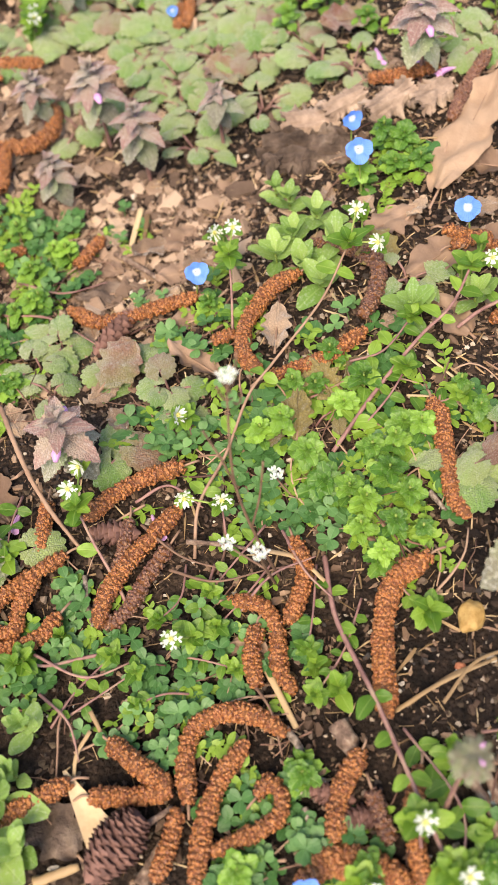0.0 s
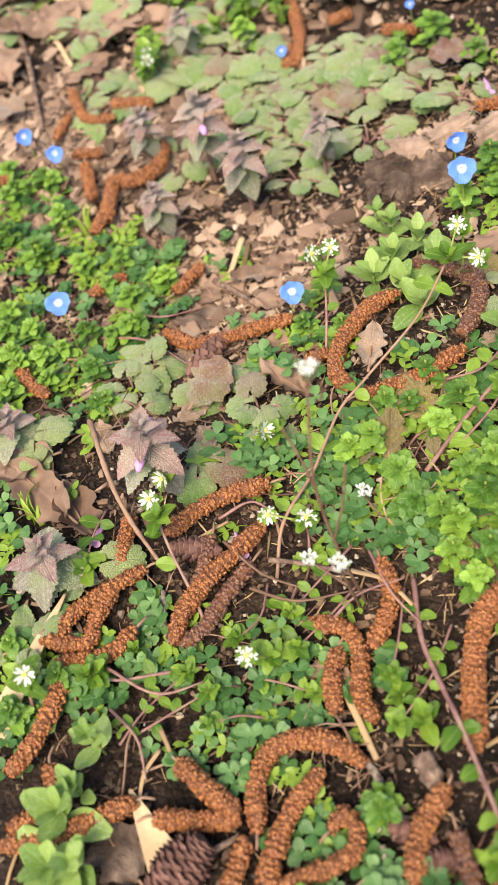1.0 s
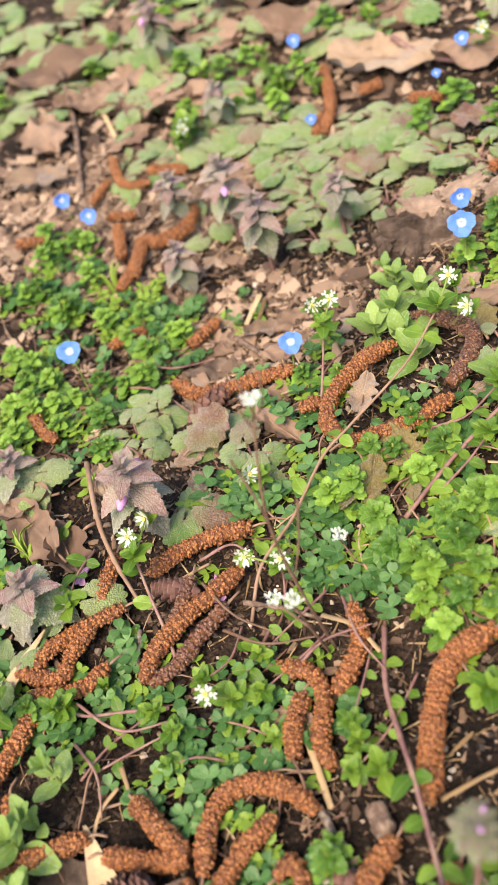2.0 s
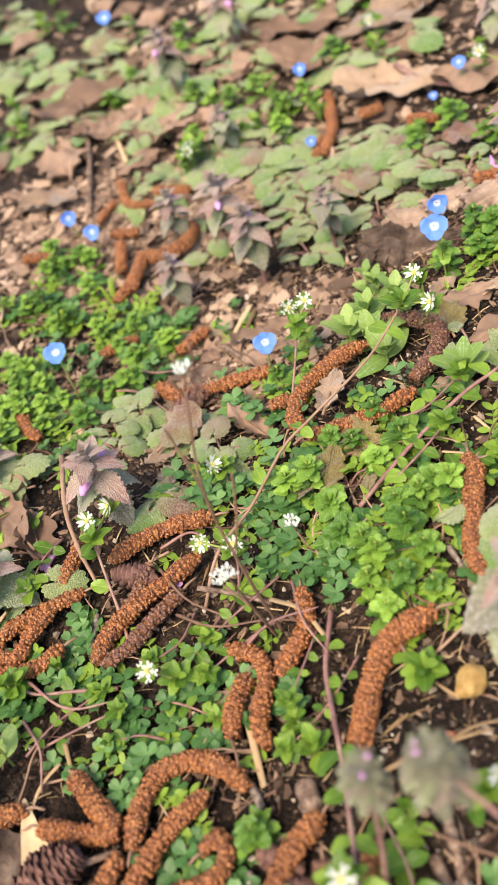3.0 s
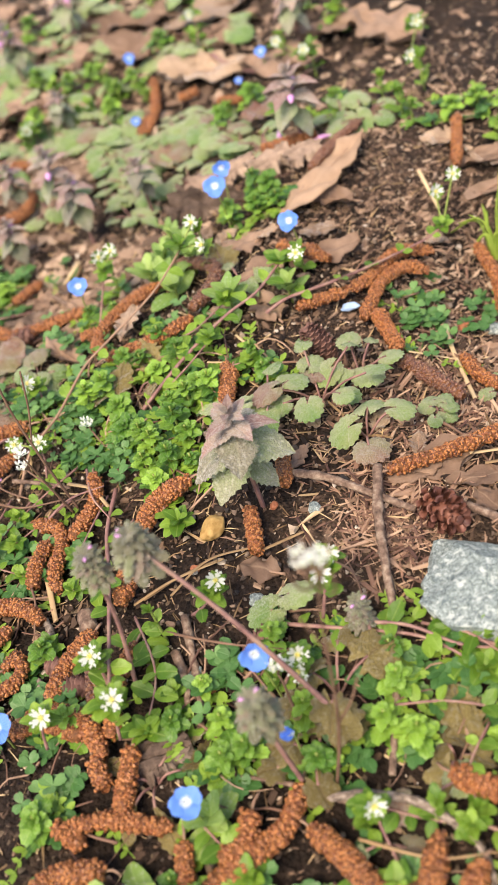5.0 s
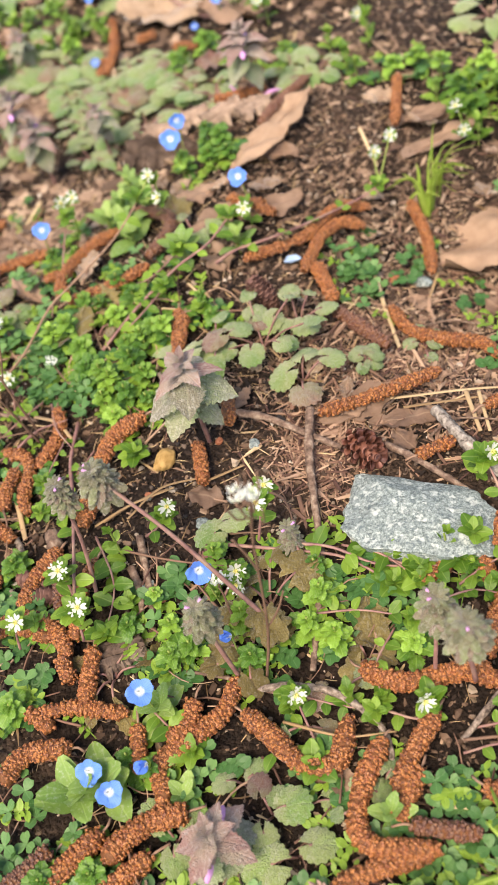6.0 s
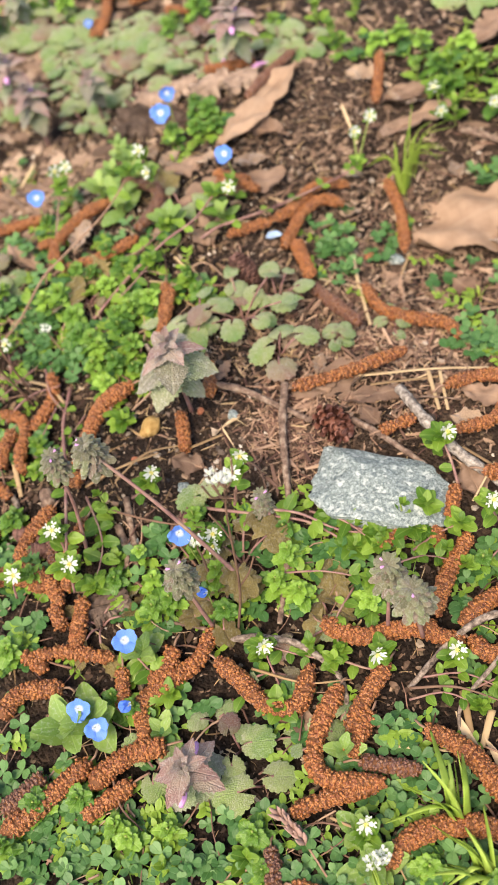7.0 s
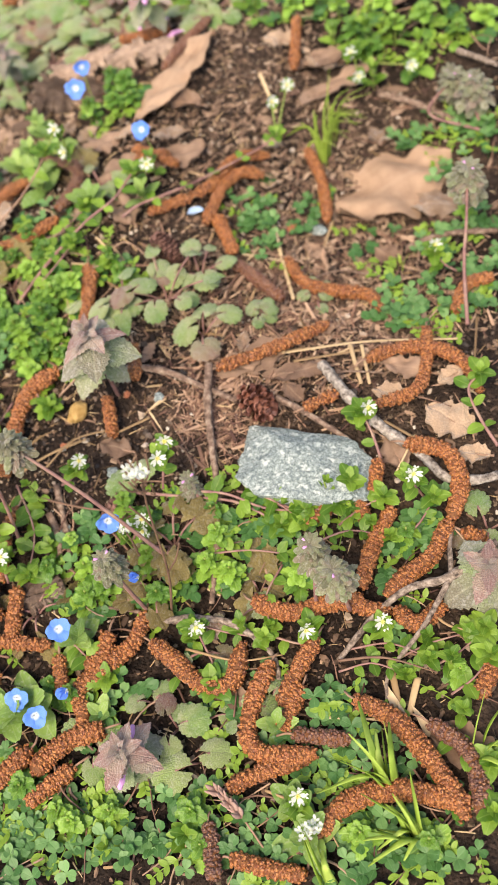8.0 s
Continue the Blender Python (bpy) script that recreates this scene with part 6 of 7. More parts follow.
for cx, cy, s in ((-40.7, -92.8, 0.8), (-53.5, -168.3, 0.8), (-44.4, -179.7, 0.8), (45.0, -198.0, 0.9), (78.0, -210.2, 0.9), (65.4, -204.2, 0.9), (-46.9, -186.5, 0.9), (-6.3, -190.1, 0.8), (9.1, -79.5, 0.8), (-37.4, -71.2, 0.6), (-28.2, -71.5, 0.6), (-47.9, -79.7, 0.8), (-61.4, -76.0, 0.9))[1::2]:
    speedwell(cx, cy, s, rnd.uniform(4, 9))
for cx, cy, s in ((14.8, -81.5, 0.95), (18.7, -75.2, 0.8), (7.4, -75.3, 0.8), (12.5, -94.1, 1.0), (-103.8, -65.1, 0.9), (-8.6, -85.5, 0.8), (-21.0, -61.1, 0.7), (-14.0, -64.2, 0.8), (-90.1, -74.1, 0.9), (-32.8, -84.5, 0.9), (-39.9, -73.6, 0.5), (-6.7, -71.5, 0.7), (-2.7, -66.9, 0.7), (-89.2, 376.0, 1.1))[1::2]:
    speedwell(cx, cy, s, rnd.uniform(5, 10))
for cx, cy, s in ((-62.4, 356.2, 1.1), (-48.4, 360.3, 1.1), (-75.0, 380.9, 1.0), (-110.5, 394.3, 1.1), (-63.8, 334.8, 1.0), (19.1, 286.8, 1.1), (-0.4, 279.6, 1.0), (-28.5, 392.6, 1.2), (30.6, 258.8, 1.0), (59.1, 242.0, 1.0), (-110.3, 344.9, 1.0), (-83.6, 338.8, 1.0)):
    speedwell(cx, cy, s, rnd.uniform(5, 10))

# ---- clover ----
for cx, cy, n in ((-79.3, 113.9, 8), (-96.3, 123.1, 8), (-70.0, 98.8, 5), (-76.4, 40.1, 9), (-96.6, 72.7, 9), (-65.6, 37.0, 7), (-124.3, -11.3, 10), (-132.1, -1.7, 9), (-103.7, 1.7, 8), (-118.5, -21.1, 8), (-134.7, -18.0, 6), (-111.1, -43.9, 9), (-146.1, 32.8, 8), (-87.7, -67.4, 8)):
    clover(cx, cy, 9, n, 0.78)
for cx, cy, n in ((-76.2, -6.0, 7), (-129.1, 203.0, 8), (-139.8, 212.9, 8), (-78.1, 54.4, 7), (-84.7, 74.9, 6), (-97.9, 146.8, 4), (-140.8, 13.0, 7), (-81.6, 49.4, 7), (-99.2, -61.7, 6), (-114.0, 8.8, 6), (-142.3, -12.3, 6), (-76.7, 73.9, 7), (-66.2, 29.0, 5), (-98.4, 199.8, 5)):
    clover(cx, cy, 9, n, 0.78)
for cx, cy, n in ((-131.5, 177.6, 6), (-64.5, 148.3, 4), (-27.4, 99.7, 4), (-104.1, -55.6, 5), (-153.7, 22.3, 6), (-103.0, 14.8, 5), (-111.2, 85.6, 5)):
    clover(cx, cy, 9, n, 0.78)
for cx, cy, n in ((64.2, 88.3, 9), (66.3, 72.7, 8), (115.7, 14.5, 9), (148.3, -0.6, 8), (47.8, -154.3, 10), (34.1, -166.8, 9), (-31.1, -185.4, 8), (-52.4, -180.7, 7), (-17.8, -189.3, 8), (-63.4, -166.2, 5), (2.0, -186.6, 9), (119.6, -7.5, 8), (26.1, -156.9, 4), (19.4, -195.9, 9)):
    clover(cx, cy, 10, n, 0.75)
for cx, cy, n in ((36.4, -203.1, 9), (72.2, -205.6, 9), (48.9, -197.1, 8), (7.7, -198.5, 9), (-31.5, -133.3, 5), (3.7, -138.9, 6), (-39.9, -173.3, 6), (-71.7, -171.9, 5), (34.3, -179.3, 5), (48.7, -167.4, 6), (85.4, -112.9, 6), (97.1, -94.4, 6), (38.4, -87.3, 6), (56.4, -85.6, 5)):
    clover(cx, cy, 10, n, 0.75)
for cx, cy, n in ((116.1, 60.1, 2), (143.5, 31.9, 6), (154.9, 27.2, 8), (128.0, 13.7, 8), (94.3, 92.6, 4), (166.3, 117.3, 7), (-24.7, -163.3, 6), (76.9, -135.9, 6), (21.4, -134.0, 5), (61.4, -178.1, 5), (60.8, -194.4, 6)):
    clover(cx, cy, 10, n, 0.75)
for cx, cy, n in ((-181.1, 199.4, 6), (-153.3, 218.0, 6), (-109.2, -8.9, 7), (-91.7, -4.0, 5), (-36.6, -71.6, 5), (-103.0, 80.1, 6), (-171.9, 232.8, 5)):
    clover(cx, cy, 11, n, 0.8)

# ---- mouse-ear and sprigs ----
for cx, cy, h, s in ((-36.8, 146.1, 11, 1.15), (-44.9, 142.5, 8, 1.05), (-25.7, 152.5, 9, 1.0), (-37.7, 132.2, 7, 1.0), (-32.4, 169.4, 9, 0.8), (-35.0, 178.1, 9, 0.6), (-33.5, 120.6, 6, 1.0), (-9.1, 92.7, 11, 1.05), (-166.3, -7.1, 18, 0.75), (-172.9, -19.1, 14, 0.7), (-174.4, -39.8, 16, 0.8), (-60.2, -130.2, 9, 1.3), (-69.2, -132.1, 8, 1.35), (-36.3, -138.4, 6, 0.9)):
    mouse_ear(cx, cy, h, s)
for cx, cy, h, s in ((29.2, -194.7, 8, 1.1), (26.0, -183.4, 9, 0.9), (-40.3, -108.8, 8, 0.9), (25.4, -157.2, 8, 0.75), (-176.9, -25.0, 14, 1.2), (-181.6, -38.6, 10, 1.2), (-23.8, 134.2, 10, 1.1), (14.7, 92.7, 9, 0.9)):
    mouse_ear(cx, cy, h, s)
for cx, cy, h, s in ((13.3, 102.5, 12, 1.0), (22.2, 109.2, 14, 1.0), (-114.9, 319.0, 12, 1.1), (-16.4, 125.9, 24, 1.0), (-62.8, 151.6, 22, 1.0), (-73.1, -21.9, 7, 1.2), (-77.5, -13.0, 7, 1.0), (80.0, -54.7, 12, 1.0), (63.0, -80.2, 16, 0.8), (1.7, -119.7, 12, 0.9), (20.9, -121.2, 14, 0.9), (75.4, -96.0, 10, 1.0), (47.7, -77.6, 8, 1.0), (87.5, -167.5, 10, 1.0)):
    sprig(cx, cy, h, s * 0.85)
for cx, cy, h, s in ((83.7, -140.5, 9, 0.9), (88.9, -150.0, 12, 1.0), (142.2, 175.6, 16, 1.3), (164.1, 158.7, 16, 1.3), (138.8, 152.1, 14, 1.2), (125.5, 179.3, 14, 1.1), (80.1, 347.8, 16, 1.3), (56.4, 298.6, 18, 1.2), (42.9, 331.0, 16, 1.2), (87.6, 214.1, 14, 1.3), (83.4, 240.6, 12, 1.2), (104.5, 239.5, 18, 1.3), (-154.0, 507.1, 14, 1.4), (-6.6, 372.1, 16, 1.2)):
    sprig(cx, cy, h, s * 0.85)
for cx, cy, h, s in ((3.7, 288.7, 8, 1.1), (-112.4, 329.3, 12, 1.2), (-75.9, 338.1, 12, 1.3), (-59.2, 349.1, 12, 1.2), (-42.8, 341.6, 12, 1.2), (-98.3, 370.4, 12, 1.3), (-39.0, -182.6, 5, 0.9), (-11.4, -185.3, 6, 1.1), (28.7, -196.0, 6, 1.0), (-47.1, -70.3, 6, 0.9), (-53.0, -55.9, 4, 1.0), (-15.7, -75.8, 9, 0.8), (-166.7, 13.3, 12, 1.1), (-152.3, 20.0, 7, 0.9)):
    sprig(cx, cy, h, s * 0.85)
for cx, cy, h, s in ((-89.0, -38.9, 6, 0.9), (-49.1, -49.4, 18, 0.8)):
    sprig(cx, cy, h, s * 0.85)

# ---- chickweed ----
chickweed([(-105.0, 34.0, 2), (-98.8, 49.5, 6), (-85.4, 62.7, 8), (-72.3, 78.8, 12), (-60.7, 86.8, 14), (-38.7, 101.7, 18), (-23.9, 116.9, 24)], 0.8, 0.9, 22, [(-17.5, 127.3, 28, 50, 160), (-14.4, 112.4, 24, 60, 120)], STEM_TAN)
chickweed([(-70.6, 112.5, 2), (-66.3, 126.6, 12), (-63.1, 140.5, 20)], 0.7, 0.8, 9, [(-65.9, 152.2, 24, 60, 200), (-58.7, 149.4, 25, 50, 170)])
chickweed([(-50.9, 52.5, 3), (-32.9, 65.0, 7), (-12.6, 77.9, 11), (2.4, 86.2, 13), (14.0, 98.3, 16)], 1.0, 0.95, 11, [(20.9, 97.3, 20, 55, 170)])
chickweed([(3.5, 82.1, 5), (12.7, 85.0, 8), (24.5, 88.3, 9), (43.0, 96.4, 10), (71.4, 112.4, 12), (82.9, 117.6, 16)], 0.9, 0.7, 16, [(94.0, 140.2, 22, 50, 180), (84.4, 132.7, 20, 60, 200)])
chickweed([(-64.4, 19.8, 3), (-67.3, 0.3, 6), (-66.1, -16.0, 9), (-64.6, -29.2, 12), (-63.3, -49.1, 16), (-62.2, -66.0, 20), (-61.3, -80.0, 24)], 1.1, 0.95, 12)
chickweed([(-129.4, 22.5, 3), (-131.5, 32.7, 6), (-134.9, 45.2, 12), (-136.6, 54.3, 20)], 0.8, 0.85, 11, [(-137.3, 59.7, 24, 45, 170), (-133.1, 70.1, 18, 60, 140)])
chickweed([(-133.1, 10.7, 4), (-146.4, 11.4, 5), (-158.6, 11.7, 6), (-164.7, 14.6, 8)], 0.9, 0.85, 14)
chickweed([(-99.1, 29.6, 3), (-104.1, 20.3, 6), (-108.5, 13.7, 7), (-111.8, 6.1, 10)], 0.7, 0.85, 7, [(-117.3, 4.5, 20, 40, 180)])
chickweed([(-93.0, 37.6, 3), (-91.8, 43.0, 8), (-91.9, 44.2, 12)], 0.6, 0.7, 8, [(-91.0, 44.5, 15, 55, 180), (-102.8, 50.8, 12, 60, 180)])
chickweed([(-94.6, 77.2, 3), (-94.4, 80.1, 6), (-94.8, 80.8, 9)], 0.6, 0.8, 6, [(-97.7, 80.0, 14, 60, 230)])
chickweed([(-185.7, 9.0, 3), (-184.5, 13.3, 10), (-182.8, 13.4, 18)], 0.7, 0.9, 7, [(-180.2, 11.4, 24.3, 40, 190)])
chickweed([(-17.4, -56.0, 4), (9.8, -66.8, 5), (28.4, -74.1, 5), (43.0, -86.4, 4)], 0.9, 0.95, 12)
chickweed([(40.9, -77.5, 5), (53.6, -84.7, 6), (65.5, -85.6, 8)], 0.7, 0.9, 9)
chickweed([(10.4, -65.1, 6), (25.1, -70.8, 7), (38.4, -79.5, 6), (52.6, -83.9, 5)], 0.8, 1.0, 10)
chickweed([(96.3, -89.8, 4), (93.7, -88.6, 12), (92.4, -88.6, 18)], 0.6, 0.85, 7, [(93.0, -89.2, 23.0, 50, 190)])
chickweed([(72.0, -138.5, 3), (69.9, -135.9, 6), (68.7, -133.1, 8)], 0.6, 0.8, 6, [(69.4, -132.4, 11, 40, 190)])
chickweed([(85.2, -75.5, 4), (84.3, -63.8, 9), (82.2, -56.5, 14)], 0.8, 0.9, 9, [(84.5, -57.1, 18, 60, 200)])
chickweed([(7.2, -130.0, 3), (5.2, -122.4, 7), (4.1, -117.5, 12)], 0.6, 0.8, 8, [(4.7, -119.1, 16, 60, 200)])
chickweed([(25.9, -122.5, 4), (39.1, -130.6, 5), (45.5, -130.9, 7), (44.6, -127.5, 10)], 0.7, 0.8, 10, [(42.6, -129.1, 13, 60, 200)])
chickweed([(23.6, -193.1, 3), (26.0, -189.0, 7), (27.5, -186.3, 10)], 0.6, 0.9, 7, [(28.4, -183.3, 14, 45, 190)])
chickweed([(128.3, -77.5, 4), (124.9, -66.2, 7), (123.9, -54.9, 10), (129.9, -49.8, 12)], 0.9, 0.85, 8)
chickweed([(141.9, 18.3, 6), (137.6, 20.5, 10), (134.4, 26.8, 14)], 0.6, 0.9, 7, [(135.3, 29.8, 18, 60, 180)])
chickweed([(-38.6, -47.1, 5), (-33.4, -49.0, 10), (-29.6, -48.8, 14)], 0.6, 0.85, 6, [(-26.7, -47.0, 18, 50, 180)])
chickweed([(-65.4, -71.5, 6), (-64.7, -67.0, 16), (-64.7, -66.0, 24)], 0.8, 0.85, 9, [(-64.3, -67.5, 30, 35, 190)])
chickweed([(-87.6, -78.2, 6), (-86.6, -76.3, 12), (-84.4, -76.2, 18)], 0.7, 0.9, 7, [(-81.9, -78.7, 24, 35, 190)])
chickweed([(-63.2, -83.2, 10), (-61.7, -81.0, 18), (-60.3, -80.9, 24)], 0.7, 0.85, 7, [(-58.3, -82.5, 30, 35, 200)])
chickweed([(1.9, -62.8, 8), (4.9, -58.9, 16), (6.1, -58.0, 22)], 0.7, 0.85, 8, [(4.7, -60.4, 26, 50, 200), (8.5, -53.3, 24, 60, 180)])
chickweed([(-13.6, -77.1, 5), (-9.2, -74.7, 10), (-7.2, -75.5, 14)], 0.6, 0.7, 8, [(-6.8, -76.6, 18, 55, 190), (-7.4, -79.7, 15, 55, 150)])
chickweed([(-5.6, 377.5, 4), (-4.0, 392.1, 10), (-5.9, 395.9, 14)], 0.7, 1.1, 7, [(-6.2, 391.2, 18, 60, 180)])
chickweed([(51.3, 297.8, 4), (53.5, 303.8, 10), (53.3, 301.7, 14)], 0.7, 1.1, 7, [(52.0, 291.5, 20, 60, 180), (39.5, 320.6, 18, 60, 180)])
chickweed([(113.2, 287.8, 4), (114.1, 290.6, 10), (113.1, 288.5, 14)], 0.7, 1.1, 7, [(112.3, 283.7, 18, 60, 180), (101.0, 247.1, 16, 60, 180)])
chickweed([(135.7, 163.5, 6), (133.5, 165.2, 10), (132.1, 164.2, 13)], 0.7, 1.1, 7, [(130.0, 161.0, 16, 60, 180), (130.8, 148.5, 14, 60, 180), (156.8, 145.1, 16, 60, 180)])
chickweed([(-110.6, 329.6, 4), (-112.4, 329.3, 8), (-111.9, 328.2, 12)], 0.7, 1.1, 7, [(-111.5, 324.9, 15, 60, 180)])
chickweed([(-113.3, 319.5, 4), (-113.6, 320.0, 10), (-113.1, 318.9, 14)], 0.7, 1.1, 7, [(-112.3, 316.8, 18, 60, 180)])

# ---- henbit, bittercress, grass ----
henbit([(135.3, -17.3, 4), (141.6, 8.0, 18), (147.9, 25.8, 30), (153.5, 42.9, 42)], 1.15)
henbit([(59.6, -124.5, 8), (58.0, -125.0, 30), (57.0, -128.0, 51)], 0.95)
henbit([(47.8, -119.9, 4), (50.5, -115.0, 22), (52.0, -113.0, 39)], 0.8, 4)
henbit([(-13.3, -104.7, 6), (-15.5, -103.0, 25), (-17.0, -101.5, 44)], 0.8)
henbit([(2.0, -92.0, 6), (-20.0, -76.0, 42), (-38.0, -64.0, 66)], 0.85)
henbit([(-58.6, -66.4, 4), (-54.0, -62.0, 34), (-52.0, -61.5, 61)], 0.7)
henbit([(15.2, -72.3, 4), (13.8, -67.1, 8), (12.8, -65.4, 12)], 0.6, 4)
henbit([(180.4, 107.9, 3), (179.3, 114.0, 12), (179.8, 116.1, 20)], 1.15)
henbit([(179.4, 104.7, 3), (158.8, 120.6, 10), (173.1, 130.4, 14)], 1.0, 4)
bittercress([(-5.0, -107.0, 2), (2.0, -106.0, 35), (7.0, -105.0, 80), (10.0, -105.5, 96)], [(10.5, -106.0, 101), (7.0, -103.0, 97)], [((2.0, -106.0, 35), (10.0, -104.0, 50)), ((5.5, -105.3, 65), (1.5, -103.0, 80))])
bittercress([(-80.0, 18.0, 3), (-84.0, 22.0, 30), (-86.0, 27.0, 60), (-82.0, 37.0, 85)], [(-80.6, 38.7, 89)], [((-84.5, 23.0, 36), (-77.0, 28.0, 62)), ((-85.8, 26.0, 54), (-90.5, 34.0, 78))])
bittercress([(-82.0, 17.0, 3), (-84.0, 14.0, 25), (-85.0, 11.5, 41)], [(-85.0, 11.0, 43), (-93.0, 25.0, 24)])
bittercress([(-67.9, 42.5, 3), (-70.5, 46.2, 6), (-71.4, 47.6, 8)], [(-71.6, 47.7, 10)])
bittercress([(-11.9, -85.7, 6), (-12.4, -82.4, 14), (-13.1, -80.7, 18)], [(-12.1, -81.6, 22)])
bittercress([(26.0, -204.1, 3), (28.7, -198.6, 8), (28.9, -195.7, 12)], [(28.5, -195.3, 15), (32.1, -193.9, 12)])
grass_tuft(104.0, 117.0, 18, 0.9, 42, 70, 110)
grass_tuft(111.8, 129.5, 8, 1.0, 34, 20, 60)
grass_tuft(57.8, -184.3, 9, 1.2, 34, 130, 50)
grass_tuft(61.6, -201.3, 16, 1.0, 26, 160, 80)
grass_tuft(89.4, -180.3, 5, 1.1, 24, 0, 60)
grass_tuft(31.1, -209.3, 5, 1.1, 22, 120, 30)
grass_tuft(-182.4, 77.6, 6, 0.8, 20, 100, 60)
grass_tuft(-154.8, 231.4, 6, 0.8, 24, 120, 60)
grass_tuft(-178.3, 218.1, 6, 0.7, 28, 120, 60)
grass_tuft(121.7, 37.9, 3, 0.5, 24, 90, 60)
grass_tuft(-3.6, 148.9, 4, 0.7, 12, 110, 80)

# ---- tangle of thin stems with small leaves ----
for a, b, c in (((-81.5, 23.4, 3), (-91.1, 15.8, 6), (-103.4, 8.2, 7)), ((-108.1, 32.6, 3), (-112.5, 21.1, 6), (-121.1, 15.7, 7)), ((-67.7, 18.1, 3), (-73.2, 3.1, 7), (-78.5, -8.4, 8)), ((-120.6, 5.5, 3), (-110.4, -0.5, 6), (-101.0, -6.1, 5)), ((-57.8, 2.5, 3), (-67.9, -11.6, 6), (-80.1, -22.0, 7)), ((-79.5, 36.2, 4), (-91.5, 27.7, 6), (-103.2, 20.0, 6)), ((-155.1, -5.1, 4), (-143.3, -1.7, 6), (-131.7, 2.3, 6)), ((-116.6, -8.8, 3), (-124.8, -7.1, 6), (-134.1, -7.8, 5)), ((-160.9, -6.8, 3), (-151.7, 0.6, 6), (-137.6, 9.9, 5))):
    chickweed([a, b, c], 0.55, 0.6, 5.5)
for a, b, c in (((29.2, -68.9, 3), (41.2, -76.9, 6), (51.5, -88.5, 6)), ((63.5, -91.5, 3), (73.0, -89.3, 7), (82.0, -87.9, 8)), ((81.9, -102.9, 3), (91.1, -100.7, 7), (99.8, -92.6, 8)), ((56.9, -83.6, 4), (66.0, -84.0, 9), (71.5, -80.4, 12)), ((83.1, -149.6, 3), (93.7, -147.1, 6), (103.3, -141.8, 7)), ((70.5, -144.3, 3), (83.3, -142.1, 5), (97.3, -141.9, 6)), ((-0.0, -111.2, 3), (14.0, -120.1, 6), (27.7, -125.8, 6)), ((-40.0, 55.6, 5), (-27.9, 62.3, 8), (-19.4, 69.9, 9)), ((-26.1, 50.7, 4), (-16.8, 54.9, 6), (-4.9, 55.4, 6)), ((-35.4, 81.6, 5), (-24.2, 78.9, 9), (-11.2, 87.3, 11))):
    chickweed([a, b, c], 0.6, 0.8, 6.5)
for cx, cy in ((-92.3, -140.1), (-84.6, -152.5), (-88.3, -164.4), (-73.4, -168.6), (-58.6, -169.3), (-92.2, -126.6), (-74.9, -146.7), (-87.5, -83.3), (-92.4, -58.0), (-93.3, -169.6), (-81.3, -177.0), (-67.4, -173.5)):
    clover(cx, cy, 11, 5, 0.78)
for cx, cy in ((-89.8, -100.4), (-80.7, -71.0), (-90.5, -42.7), (-80.8, -156.7), (-65.7, -157.4), (-92.0, -169.0), (-49.5, -172.7)):
    speedwell(cx, cy, 0.9, 7)
for cx, cy, s in ((-229.3, 499.7, 1.7), (-185.6, 470.4, 1.7), (-219.2, 399.7, 1.3), (-108.9, 420.1, 1.8), (-83.0, 466.4, 1.9), (-215.5, 457.2, 1.4), (-115.9, 396.2, 1.5), (-74.8, 352.3, 1.1), (-169.8, 521.4, 1.6), (-186.6, 402.0, 1.2)):
    nettle_leaves(cx, cy, 20, 5, s, 0.05)
for cx, cy in ((-198.3, 191.5), (-195.7, 159.3), (-191.9, 175.9), (-195.0, 132.3), (-186.2, 153.4), (-190.9, 8.4), (-175.6, 16.2), (-190.0, 30.5)):
    speedwell(cx, cy, 0.85, 7)
for cx, cy in ((-191.3, 112.8), (-193.0, 86.0), (-190.0, 42.4), (-182.8, 14.0), (-170.8, 4.5), (-191.7, -0.2), (-161.5, 15.2), (-190.3, 66.1)):
    clover(cx, cy, 10, 8, 0.75)
for cx, cy in ((-172.1, 228.8), (-148.7, 184.7), (-174.8, 122.6), (-127.0, 207.5)):
    clover(cx, cy, 11, 6, 0.8)
for cx, cy in ((-187.6, 256.7), (-165.9, 241.5), (-177.2, 156.5), (-158.9, 165.6), (-190.4, 140.1), (-139.3, 181.8)):
    speedwell(cx, cy, 0.95, 8)
for cx, cy in ((-136.8, 333.0), (-118.7, 319.0), (-102.7, 330.4), (-74.2, 328.7), (-133.8, 311.3), (-60.4, 298.4), (-40.2, 288.1), (-59.0, 265.1), (-13.7, 294.0), (-91.1, 347.7), (-142.0, 366.9)):
    nettle_leaves(cx, cy, 17, 6, 1.0, 0.05)
for cx, cy, n in ((146.4, 118.2, 6), (175.0, 108.4, 7), (110.7, 4.7, 6), (150.1, 53.7, 6), (137.6, 47.6, 5), (165.2, 43.2, 6), (88.9, 92.7, 3), (61.3, 59.6, 5), (70.6, 81.8, 5), (155.4, 13.2, 6), (137.5, -4.2, 6)):
    clover(cx, cy, 9, n, 0.78)
for cx, cy, s in ((91.5, 209.4, 1.1), (110.7, 207.6, 1.1), (132.7, 198.5, 1.2), (155.8, 194.1, 1.2), (172.9, 179.5, 1.2), (186.5, 165.3, 1.0), (136.9, 179.7, 1.1), (163.3, 156.6, 1.2), (143.0, 169.0, 1.0), (201.4, 166.1, 1.1), (157.3, 177.6, 1.1), (123.2, 209.4, 1.1), (185.6, 182.3, 1.1)):
    speedwell(cx, cy, s, rnd.uniform(6, 14), 3)
